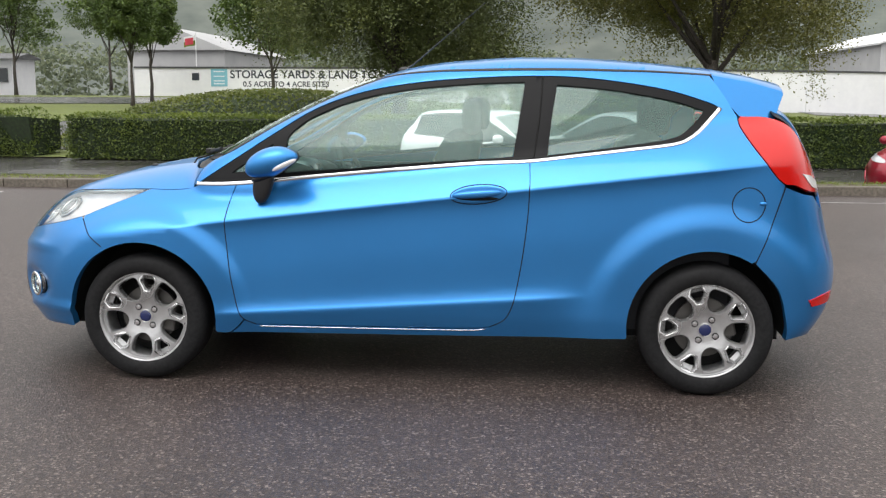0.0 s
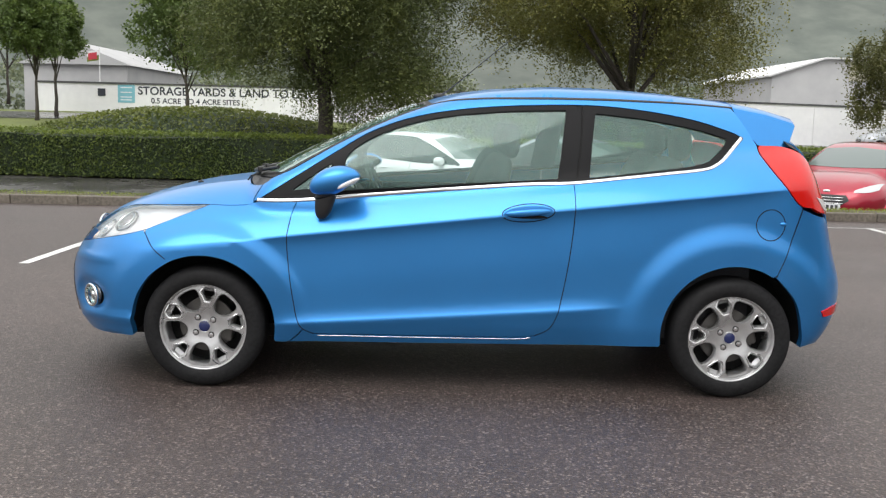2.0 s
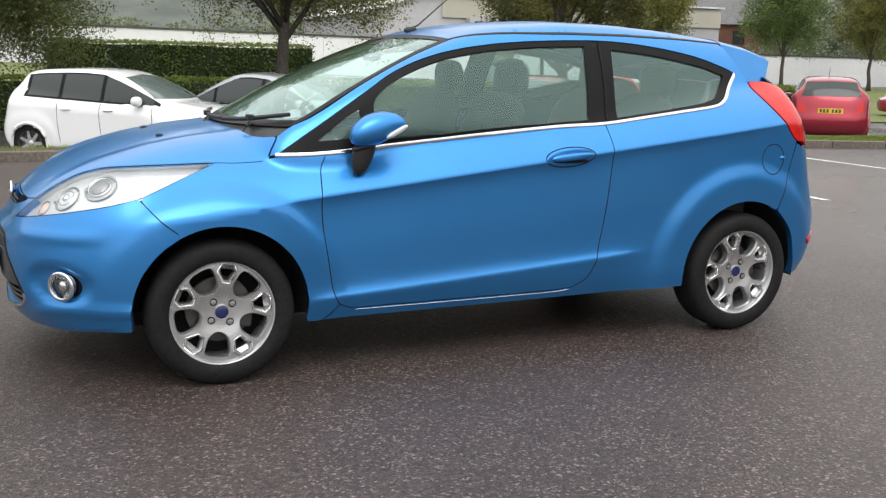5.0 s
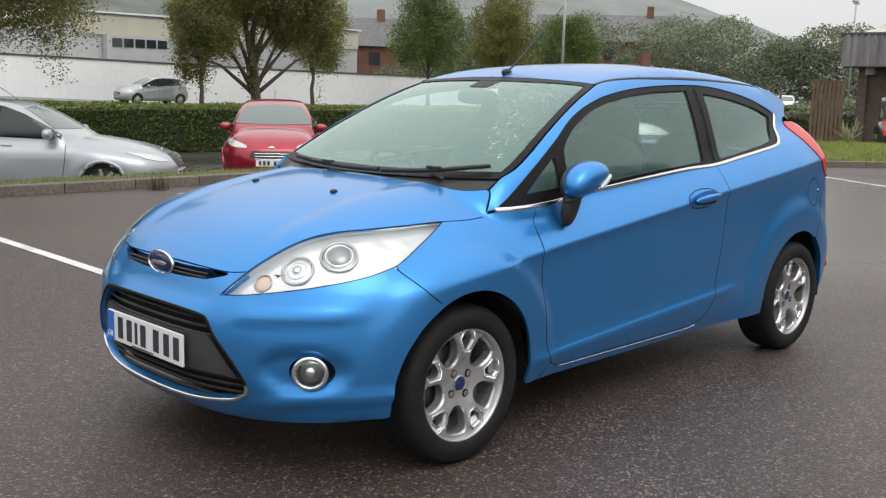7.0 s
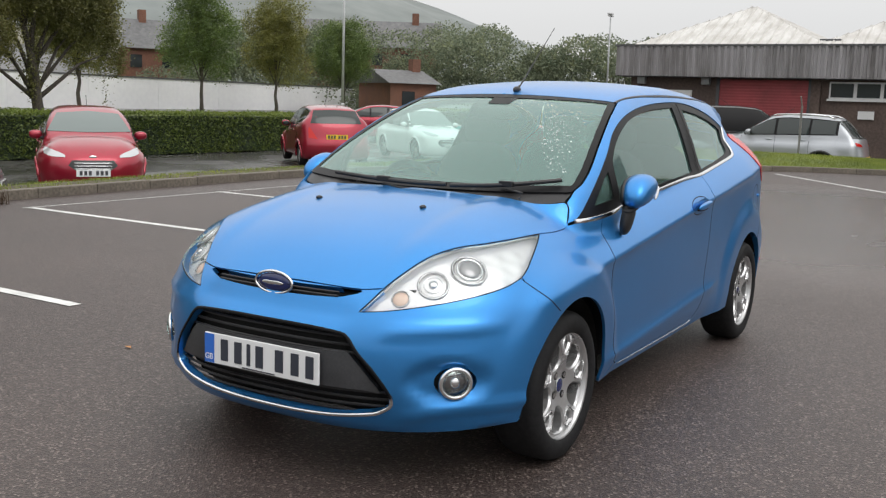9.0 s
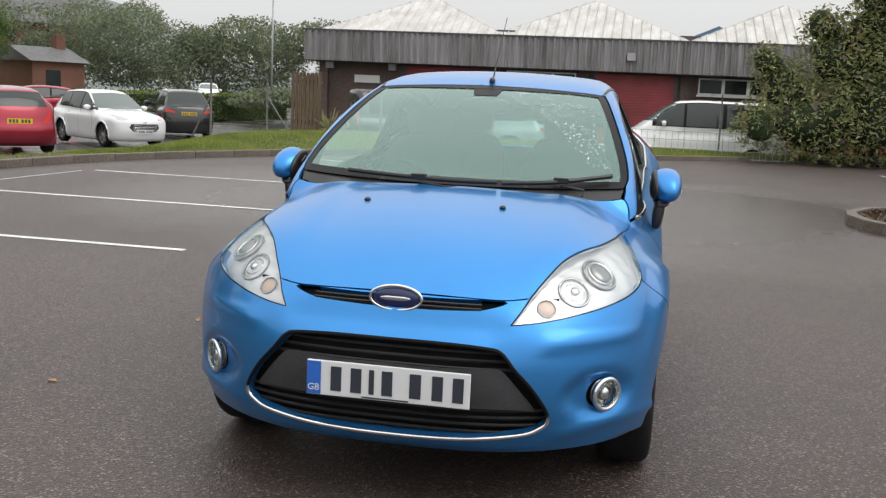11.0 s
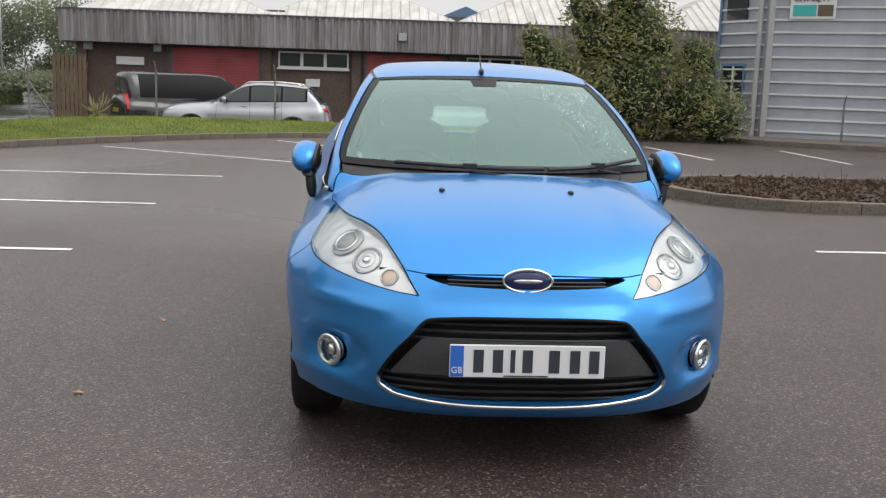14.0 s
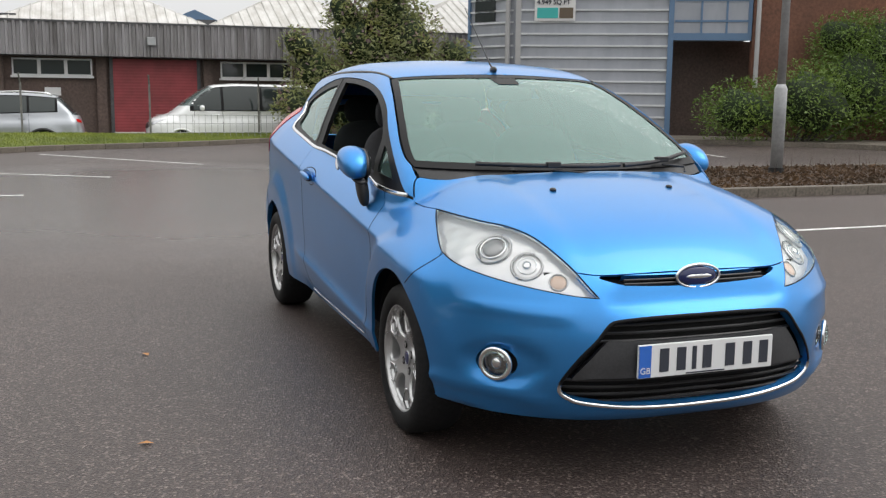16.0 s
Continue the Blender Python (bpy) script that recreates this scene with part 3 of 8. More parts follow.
for k, yc in enumerate((6.9, 1.1, -5.1, -11.3, -17.5)):
    b = 3.05
    v = [(-0.2, yc - b, 3.33), (-0.2, yc + b, 3.33), (6.6, yc + b, 3.33), (6.6, yc - b, 3.33), (3.1, yc, 4.8)]
    f = [(0, 4, 1), (1, 4, 2), (2, 4, 3), (3, 4, 0)]
    # raised seams run up each slope from the eaves to the hips
    apex, seams = Vector(v[4]), []
    for a, b2 in ((0, 1), (1, 2), (3, 0)):
        a, b2 = Vector(v[a]), Vector(v[b2])
        d = (b2 - a).normalized()
        foot = a + d * (apex - a).dot(d)
        up = (apex - foot)
        n = d.cross(up).normalized()
        n = n if n.z > 0 else -n
        ln = (b2 - a).length
        ta = (foot - a).length
        for s in np.arange(0.25, ln - 0.2, 0.3):
            k2 = s / ta if s < ta else (ln - s) / (ln - ta)
            p0, p1 = a + d * s, a + d * s + up * k2
            seams.append([tuple(q) for q in (p0 - d * 0.03, p0 + d * 0.03, p1 + d * 0.03, p1 - d * 0.03, p0 + n * 0.05, p1 + n * 0.05)])
    roof = obj("roof", v, f, M["roof_sheet"], shed, "pale hipped roof of ribbed sheeting")
    for q in seams:
        obj("roof_seam", q, [(0, 4, 5, 3), (4, 1, 2, 5), (0, 1, 4)], M["roof_sheet"], roof)
    part("gutter_box", box_bm(0.1, 0.9, yc - b - 0.35, yc - b + 0.25, 3.33, 3.52), M["coping"], shed)


def shed_window(y1, y0, z1=2.24, z0=1.72, panes=3):
    w = part("window", box_bm(-0.05, 0.06, y0, y1, z0, z1), M["white_frame"], shed, "white framed strip window")
    step = (y1 - y0) / panes
    for i in range(panes):
        part("pane", box_bm(-0.062, -0.04, y0 + i * step + 0.05, y0 + (i + 1) * step - 0.05, z0 + 0.06, z1 - 0.05), M["dark_glass"], w)
    part("sill", box_bm(-0.12, 0.02, y0 - 0.04, y1 + 0.04, z0 - 0.05, z0 + 0.01), M["white_frame"], w)


shed_window(3.68, 1.45)
shed_window(-2.35, -4.6)
shed_window(-9.0, -11.2)
for y1, y0 in ((7.0, 4.28), (0.86, -1.62), (-5.6, -8.2)):
    d = part("roller_door", box_bm(-0.06, 0.03, y0, y1, LANE, 2.26), M["red_door"], shed, "faded red roller door")
    part("door_rail", box_bm(-0.1, 0.02, y0 - 0.1, y0, LANE, 2.3), M["coping"], d)
    part("door_rail", box_bm(-0.1, 0.02, y1, y1 + 0.1, LANE, 2.3), M["coping"], d)
    part("bottom_bar", box_bm(-0.09, 0.0, y0, y1, LANE + 0.36, LANE + 0.48), M["white_frame"], d)
for y in (4.05, 1.2, -1.95, -5.2, 9.8):
    part("pier", box_bm(-0.16, 0.02, y - 0.14, y + 0.14, LANE, 2.32), M["brick"], shed)
part("name_board", box_bm(-0.08, -0.02, 7.9, 8.75, 1.65, 1.9), M["white_frame"], shed, "small white name board")
part("notice", box_bm(-0.08, -0.02, 2.36, 2.81, 1.15, 1.39), M["white_frame"], shed, "small grey notice")
for y, z in ((-0.25, 2.78), (7.45, 2.2), (9.6, 2.2)):
    lamp = part("flood_light", box_bm(-0.72 if z > 2.5 else -0.2, -0.56 if z > 2.5 else 0.0, y - 0.13, y + 0.13, z - 0.12, z + 0.12, 0.02), M["steel"], shed, "small wall flood light")

# ---- silver clad unit with blue trim ----
BC = Vector((24.2, -11.0, 0))
BR = Vector((22.05, -15.2, 0))
BL = Vector((26.05, -10.15, 0))
BE = Vector((20.95, -17.3, 0))
unit = empty("clad_unit", pose(BC.x, BC.y, 0), "tall silver ribbed metal unit with blue trim", "building")


def local_quad(a, b, z0, z1, t):
    """A slab along a line in plan, given in the unit's own frame, t thick to the back."""
    a, b = Vector(a) - BC, Vector(b) - BC
    d = (b - a).normalized()
    n = Vector((-d.y, d.x, 0))
    if n.x < 0:
        n = -n
    bm = bmesh.new()
    q = [a, b, b + n * t, a + n * t]
    lo = [bm.verts.new((p.x, p.y, z0)) for p in q]
    hi = [bm.verts.new((p.x, p.y, z1)) for p in q]
    bm.faces.new(lo)
    bm.faces.new(hi[::-1])
    for i in range(4):
        bm.faces.new((lo[i], hi[i], hi[(i + 1) % 4], lo[(i + 1) % 4]))
    bmesh.ops.recalc_face_normals(bm, faces=bm.faces[:])
    return bm


H_UNIT = 8.0
M["rib_clad"] = grainy("pale_cladding_rib", [(0.3, (0.66, 0.68, 0.71)), (0.7, (0.74, 0.76, 0.78))], 2.5, 0.4, 0.1, bump_k=0.03)
part("front_wall", local_quad(BC, BR, -0.1, H_UNIT, 0.4), M["silver_clad"], unit)
part("return_wall", local_quad(BL, BC, -0.1, H_UNIT, 0.4), M["silver_clad"], unit)
fd = (BR - BC).normalized()
fn = Vector((fd.y, -fd.x, 0))
if fn.x > 0:
    fn = -fn
ld = (BC - BL).normalized()
ln = Vector((ld.y, -ld.x, 0))
if ln.x > 0:
    ln = -ln
z = 0.28
while z < H_UNIT:
    part("rib", local_quad(BC + fn * 0.05 + fd * 0.14, BR + fn * 0.05, z, z + 0.055, 0.05), M["rib_clad"], unit)
    part("rib", local_quad(BL + ln * 0.05, BC + ln * 0.05 - ld * 0.12, z, z + 0.055, 0.05), M["rib_clad"], unit)
    z += 0.36
part("corner_trim", local_quad(BC + fn * 0.07 - fd * 0.02, BC + fn * 0.07 + fd * 0.14, 0, H_UNIT, 0.1), M["grey_render"], unit, "pale grey corner trim")
part("corner_trim", local_quad(BR + fn * 0.07 - fd * 0.1, BR + fn * 0.07 + fd * 0.06, 0, H_UNIT, 0.1), M["blue_trim"], unit, "blue corner trim")
part("corner_trim", local_quad(BL + ln * 0.07, BL + ln * 0.07 + ld * 0.09, 0, H_UNIT, 0.1), M["blue_trim"], unit, "blue corner trim")
p0 = BC - ld * 0.25 + ln * 0.13 - BC
part("downpipe", tube_bm([(p0.x, p0.y, 0), (p0.x, p0.y, H_UNIT)], 0.075, 12), M["grey_render"], unit, "grey downpipe")
da, db = BL + ld * 0.3, BL + ld * 1.15
dr = part("door", local_quad(da + ln * 0.02, db + ln * 0.02, 0.02, 2.2, 0.05), M["dark_glass"], unit, "dark glazed door in a blue frame")
part("door_frame", local_quad(da + ln * 0.05 - ld * 0.07, da + ln * 0.05, 0.0, 2.28, 0.06), M["blue_trim"], dr)
part("door_frame", local_quad(db + ln * 0.05, db + ln * 0.05 + ld * 0.07, 0.0, 2.28, 0.06), M["blue_trim"], dr)
part("door_frame", local_quad(da + ln * 0.05, db + ln * 0.05, 2.2, 2.28, 0.06), M["blue_trim"], dr)
part("door_mullion", local_quad(da + ln * 0.05 + ld * 0.4, da + ln * 0.05 + ld * 0.46, 0.0, 2.2, 0.06), M["white_frame"], dr)
part("window", local_quad(da + ln * 0.05, db + ln * 0.05, 3.6, 5.2, 0.05), M["dark_glass"], unit, "dark blue framed window")
# overhanging bay, recess and brick wing
part("overhang", local_quad(BR + fd * 0.06, BE, 3.05, H_UNIT, 2.2), M["silver_clad"], unit, "overhanging clad bay")
part("overhang_trim", local_quad(BR + fn * 0.04 + fd * 0.06, BE + fn * 0.04, 3.0, 3.22, 0.06), M["blue_trim"], unit, "blue trim")
part("overhang_trim", local_quad(BE + fn * 0.04 - fd * 0.12, BE + fn * 0.04, 3.22, H_UNIT, 0.06), M["blue_trim"], unit, "blue trim")
for s in (0.85, 1.6):
    part("overhang_trim", local_quad(BR + fn * 0.04 + fd * s, BR + fn * 0.04 + fd * (s + 0.06), 3.22, H_UNIT, 0.06), M["blue_trim"], unit, "blue trim")
z = 3.55
while z < H_UNIT:
    part("rib", local_quad(BR + fn * 0.03 + fd * 0.1, BE + fn * 0.03 - fd * 0.1, z, z + 0.06, 0.04), M["blue_trim"], unit)
    z += 0.62
part("recess_wall", local_quad(BR - fn * 1.6, BE - fn * 1.6 + fd * 0.3, -0.1, 3.05, 0.3), M["brick"], unit, "dark brick recess wall")
part("brick_wing", local_quad(BE + fd * 0.02 + fn * 0.1, BE + fd * 14 + fn * 0.1, -0.1, H_UNIT - 0.5, 0.4), M["red_brick"], unit, "brown brick wing wall")
pe = BE + fn * 0.2 + fd * 0.15 - BC
part("downpipe", tube_bm([(pe.x, pe.y, 1.6), (pe.x, pe.y, H_UNIT)], 0.07, 12), M["grey_render"], unit, "pale grey downpipe")
# letting board on the front wall
sb = BC + fn * 0.1 + fd * 0.55
board = part("letting_board", local_quad(sb, sb + fd * 1.25, 3.58, 5.03, 0.04), M["white_frame"], unit, "white and teal letting board")
M["teal"] = material("teal_print", (0.05, 0.42, 0.4), 0.5)
M["brown_print"] = material("brown_photo_print", (0.12, 0.09, 0.06), 0.5)
part("teal_panel", local_quad(sb + fn * 0.01 + fd * 0.08, sb + fn * 0.01 + fd * 0.72, 3.65, 3.97, 0.02), M["teal"], board)
part("photo_panel", local_quad(sb + fn * 0.01 + fd * 0.76, sb + fn * 0.01 + fd * 1.18, 3.65, 3.97, 0.02), M["brown_print"], board)
part("teal_panel", local_quad(sb + fn * 0.01 + fd * 0.05, sb + fn * 0.01 + fd * 1.2, 4.39, 4.98, 0.02), M["teal"], board)
face_ang = math.degrees(math.atan2(fd.y, fd.x))
tb = sb + fn * 0.02 + fd * 0.07 - BC
text_mesh("4,949 SQ FT", 0.2, M["ink"], pose(tb.x, tb.y, 4.07, 90, 0, face_ang), "lettering", board, bold=0.005)
# low kerb in front of the unit and beds
unit_kerb = catmull([(26.5, -8.2), (23.0, -8.9), (20.9, -10.3), (19.6, -12.6), (18.2, -15.0), (15.6, -16.9), (11, -19)], 6)
uk = empty("unit_kerb", pose(0, 0, 0), "low concrete kerb in front of the clad unit", "kerb", kind="structure")
strip("kerb_edge", [(0, 0), (0, 0.14), (0.14, 0.14), (0.16, 0.1), (3.5, 0.12)], unit_kerb, M["kerb"], uk)

# ---- form of the blue hatchback: a field that is negative inside the body ----
TABLES = {}


def interp(x, xs, ys):
    """Smooth interpolation: the table drawn finely and softened by a narrow bell curve."""
    key = (tuple(xs), tuple(ys))
    if key not in TABLES:
        g = np.arange(min(xs) - 0.5, max(xs) + 0.5, 0.004)
        k = np.exp(-0.5 * (np.arange(-40, 41) * 0.004 / 0.045) ** 2)
        pad = np.pad(np.interp(g, xs, ys), 40, mode="edge")
        TABLES[key] = (g, np.convolve(pad, k / k.sum(), mode="valid"))
    return np.interp(x, *TABLES[key])


def sstep(a, b, x):
    t = np.clip((x - a) / (b - a), 0, 1)
    return t * t * (3 - 2 * t)


def smax(a, b, k):
    k = 1.5 * k
    h = np.maximum(k - np.abs(a - b), 0) / k
    return np.maximum(a, b) + h ** 3 * k / 6


def smin(a, b, k):
    return -smax(-a, -b, k)


class HeroForm:
    axles, hub, gw0, gz0, gsl, crown = (-1.2445, 1.2445), 0.287, 0.742, 1.0, 0.33, 0.03
    ghtail = None
    nose_k, tail_k, crest, crest_k, detail = 0.74, 0.3, 0.828, 0.117, 1.0
    bonnet = ([-2.1, -1.99, -1.95, -1.81, -1.66, -1.49, -1.31, -1.1, -0.9, -0.75, -0.4, 0.0, 2.2], [0.6, 0.69, 0.718, 0.802, 0.866, 0.916, 0.952, 0.98, 1.0, 1.03, 1.14, 1.2, 1.3])
    roof = ([-1.2, -0.6, -0.27, -0.13, 0.08, 0.38, 0.68, 0.98, 1.29, 1.45, 1.7, 2.0], [1.22, 1.335, 1.385, 1.415, 1.445, 1.466, 1.464, 1.445, 1.412, 1.386, 1.33, 1.25])
    screen = ([0.9, 1.0, 1.12, 1.204, 1.288, 1.373, 1.45], [-1.27, -1.07, -0.855, -0.675, -0.49, -0.275, -0.03])
    nose = ([0.1, 0.2, 0.27, 0.36, 0.5, 0.58, 0.66, 0.72, 0.8], [-1.9, -1.97, -2.015, -2.045, -2.045, -2.03, -2.0, -1.965, -1.9])
    tail = ([0.1, 0.25, 0.33, 0.45, 0.56, 0.62, 0.72, 0.86, 1.0, 1.15, 1.3, 1.45], [1.68, 1.79, 1.85, 1.885, 1.885, 1.86, 1.83, 1.8, 1.755, 1.68, 1.58, 1.46])
    plan = ([-2.1, -1.7, -1.5, -1.24, -0.8, 0, 0.8, 1.24, 1.6, 1.9], [0.80, 0.822, 0.832, 0.838, 0.837, 0.84, 0.842, 0.838, 0.802, 0.75])

    @classmethod
    def crease(cls, x):
        return cls.crest + cls.crest_k * x

    @classmethod
    def low(cls, x):
        return 0.327 + 0.071 * (x + 0.73)

    @classmethod
    def side(cls, x, z):
        w = interp(x, *cls.plan)
        zc, zl = cls.crease(x), cls.low(x)
        on = cls.detail * sstep(-1.1, -0.8, x) * sstep(1.55, 1.2, x)
        sill = cls.detail * sstep(-1.0, -0.78, x) * sstep(0.78, 0.5, x)
        over = np.maximum(z - zc, 0)
        w = w - 0.56 * over - 1.5 * over ** 2
        under = np.maximum(zc - z, 0)
        w = w - 0.014 * on * (1 - np.exp(-under / 0.028)) * (1 - np.exp(-under / 0.004)) - 0.006 * on * sstep(0.2, 0.45, under)
        # ledge over the lower door crease
        w = w + 0.014 * sill * np.exp(-np.maximum(z - zl, 0) / 0.024) * (z > zl) + 0.014 * sill * (z <= zl) - 0.2 * sill * np.maximum(zl - z, 0) * sstep(0, 0.04, zl - z)
        w = w - 0.3 * np.maximum(0.33 - z, 0) ** 1.3 - 1.0 * np.maximum(0.2 - z, 0)
        # flared arches
        for ax in cls.axles:
            r = np.hypot(x - ax, z - cls.hub)
            w = w + (0.024 * sstep(0.515, 0.435, r) if ax < 0 else 0.023 * sstep(0.555, 0.44, r)) * (0.3 + 0.7 * sstep(0.28, 0.6, z))
        return w

    @classmethod
    def field(cls, x, y, z):
        a = np.abs(y)
        body = a - cls.side(x, z)
        top = z - (interp(x, *cls.bonnet) - 0.10 * a ** 2 - 0.19 * a ** 4 + 0.012 * sstep(0.34, 0.44, a) * sstep(-2.0, -1.7, x) * sstep(-0.9, -1.2, x))
        front = (interp(z, *cls.nose) + cls.nose_k * a ** 3 - x) * 0.9
        rear = (x - (interp(z, *cls.tail) - cls.tail_k * a ** 3)) * 0.95
        low = smax(body, top, 0.10)
        low = smax(low, front, 0.13)
        low = smax(low, rear, 0.09)
        low = smax(low, 0.175 - z + 0.025 * sstep(-1.5, -2.0, x), 0.05)
        # greenhouse
        gs = a - (cls.gw0 - cls.gsl * np.maximum(z - cls.gz0, 0) - 0.25 * np.maximum(cls.gz0 - 0.04 - z, 0) * sstep(-0.75, -0.45, x) + cls.gsl * np.clip(cls.gz0 - z, 0, 0.13) * sstep(-0.45, -0.75, x) - 0.3 * np.maximum(z - cls.gz0, 0) ** 2 - 0.06 * sstep(0.5, 1.9, x) - 0.05 * sstep(-0.45, -1.15, x))
        gt = z - (interp(x, *cls.roof) - 0.09 * a ** 2 - 0.06 * a ** 4)
        gw = (interp(z, *cls.screen) + 0.28 * a ** 2 + 0.1 * a ** 4 + 0.6 * np.maximum(0.985 - z, 0) * sstep(0.4, 0.66, a) - x) * 0.52
        gr = (x - (interp(z, *(cls.ghtail or cls.tail)) - 0.03 - 0.25 * a ** 2)) * 0.9
        gh = smax(gs, gt, 0.075)
        gh = smax(gh, gw, 0.05)
        gh = smax(gh, gr, 0.07)
        gh = smax(gh, cls.gz0 - 0.3 - z, 0.02)
        f = smin(low, gh, 0.022)
        return f

    @classmethod
    def cast(cls, o, d, far=4.0, step=0.012):
        """First meeting of rays with the body; rows of nan where a ray misses."""
        o, d = np.asarray(o, dtype=float), np.asarray(d, dtype=float)
        d = np.broadcast_to(d, o.shape)
        t0 = np.zeros(len(o))
        t1 = np.full(len(o), np.nan)
        live = np.ones(len(o), dtype=bool)
        t = np.zeros(len(o))
        while live.any() and t[live].min() < far:
            p = o[live] + d[live] * t[live, None]
            f = cls.field(p[:, 0], p[:, 1], p[:, 2])
            idx = np.where(live)[0]
            hit = f < 0
            t1[idx[hit]] = t[idx[hit]]
            live[idx[hit]] = False
            go = idx[~hit]
            t0[go] = t[go]
            t[go] += np.clip(f[~hit] * 0.5, 0.004, 0.3)
            live[go[t[go] > far]] = False
        a, b = t0.copy(), t1.copy()
        for _ in range(22):
            mid = (a + b) / 2
            p = o + d * np.nan_to_num(mid)[:, None]
            inside = cls.field(p[:, 0], p[:, 1], p[:, 2]) < 0
            b = np.where(inside, mid, b)
            a = np.where(inside, a, mid)
        return o + d * b[:, None]

    @classmethod
    def normal(cls, p):
        e = 2e-3
        g = np.stack([cls.field(p[:, 0] + e, p[:, 1], p[:, 2]) - cls.field(p[:, 0] - e, p[:, 1], p[:, 2]),
                      cls.field(p[:, 0], p[:, 1] + e, p[:, 2]) - cls.field(p[:, 0], p[:, 1] - e, p[:, 2]),
                      cls.field(p[:, 0], p[:, 1], p[:, 2] + e) - cls.field(p[:, 0], p[:, 1], p[:, 2] - e)], 1)
        return g / (np.linalg.norm(g, axis=1)[:, None] + 1e-12)


from mathutils.geometry import delaunay_2d_cdt


def spline(pts, step=0.012):
    """A curve through the points, resampled at an even step; two points give a straight line."""
    p = np.asarray(pts, dtype=float)
    if len(p) > 2:
        p = catmull(p, 10)
    seg = np.linalg.norm(np.diff(p, axis=0), axis=1)
    s = np.concatenate([[0], np.cumsum(seg)])
    n = max(int(s[-1] / step), 1)
    q = np.linspace(0, s[-1], n + 1)
    return np.stack([np.interp(q, s, p[:, k]) for k in range(p.shape[1])], 1)


def arc(cx, cz, r, a0, a1, n=9):
    return [(cx + r * math.cos(radians(a)), cz + r * math.sin(radians(a))) for a in np.linspace(a0, a1, n)]


class Lift:
    """Ways to lay a flat outline onto a form: from the left, front, back, top, upper left, or inwards to an upright axis."""

    def __init__(self, form, kind, ax=0.0):
        self.form, self.kind, self.ax = form, kind, ax

    def rays(self, q):
        q = np.asarray(q, dtype=float)
        n = len(q)
        o, d = np.zeros((n, 3)), np.zeros((n, 3))
        if self.kind == "L":
            o[:, 0], o[:, 1], o[:, 2], d[:, 1] = q[:, 0], -1.6, q[:, 1], 1
        elif self.kind == "F":
            o[:, 0], o[:, 1], o[:, 2], d[:, 0] = -3.6, q[:, 0], q[:, 1], 1
        elif self.kind == "B":
            o[:, 0], o[:, 1], o[:, 2], d[:, 0] = 3.6, q[:, 0], q[:, 1], -1
        elif self.kind == "T":
            o[:, 0], o[:, 1], o[:, 2], d[:, 2] = q[:, 0], q[:, 1], 2.6, -1
        elif self.kind == "D":
            c, s = math.cos(radians(35)), math.sin(radians(35))
            u, d[:] = np.array((0, s, c)), (0, c, -s)
            o[:] = q[:, 1:2] * u - d * 2.6
            o[:, 0] = q[:, 0]
        else:
            t = q[:, 0] / 0.8
            d[:, 0], d[:, 1] = math.copysign(1, self.ax) * -np.cos(t), -np.sin(t)
            o[:, 0], o[:, 1], o[:, 2] = self.ax, 0, q[:, 1]
            o -= d * 2.2
        return o, d

    def flat(self, p):
        p = np.asarray(p, dtype=float)
        if self.kind == "L":
            return p[:, [0, 2]]
        if self.kind in "FB":
            return p[:, [1, 2]]
        if self.kind == "T":
            return p[:, [0, 1]]
        if self.kind == "D":
            c, s = math.cos(radians(35)), math.sin(radians(35))
            return np.stack([p[:, 0], p[:, 1] * s + p[:, 2] * c], 1)
        t = np.arctan2(p[:, 1], (p[:, 0] - self.ax) * math.copysign(1, self.ax))
        return np.stack([t * 0.8, p[:, 2]], 1)

    def up(self, q):
        return self.form.cast(*self.rays(q), far=5.0)


def inside(poly, pts):
    x, y = pts[:, 0], pts[:, 1]
    c = np.zeros(len(pts), dtype=bool)
    a, b = poly, np.roll(poly, -1, axis=0)
    for (x0, y0), (x1, y1) in zip(a, b):
        if y0 == y1:
            continue
        c ^= ((y0 > y) != (y1 > y)) & (x < (x1 - x0) * (y - y0) / (y1 - y0) + x0)
    return c


def shrink(poly, d):
    """The outline moved inwards by d, so that neighbours leave a joint."""
    area = 0.5 * np.sum(poly[:, 0] * np.roll(poly[:, 1], -1) - np.roll(poly[:, 0], -1) * poly[:, 1])
    t = np.roll(poly, -1, axis=0) - np.roll(poly, 1, axis=0)
    t /= np.linalg.norm(t, axis=1)[:, None] + 1e-9
    n = np.stack([-t[:, 1], t[:, 0]], 1) * math.copysign(1, area)
    return poly + n * d


def trace(lift, segs, step=0.012):
    """Joins segments, each of a way of laying and its points, into one closed outline in lift's plane."""
    out = []
    for kind, pts in segs:
        if kind == "P":
            p = spline(pts, step)
        else:
            lk = lift if kind == lift.kind else Lift(lift.form, kind, lift.ax)
            p = lk.up(spline(pts, step))
        p = p[~np.isnan(p).any(axis=1)]
        out.append(lift.flat(p)[:-1])
    q = np.concatenate(out)
    keep = np.linalg.norm(q - np.roll(q, -1, axis=0), axis=1) > 1e-4
    return q[keep]


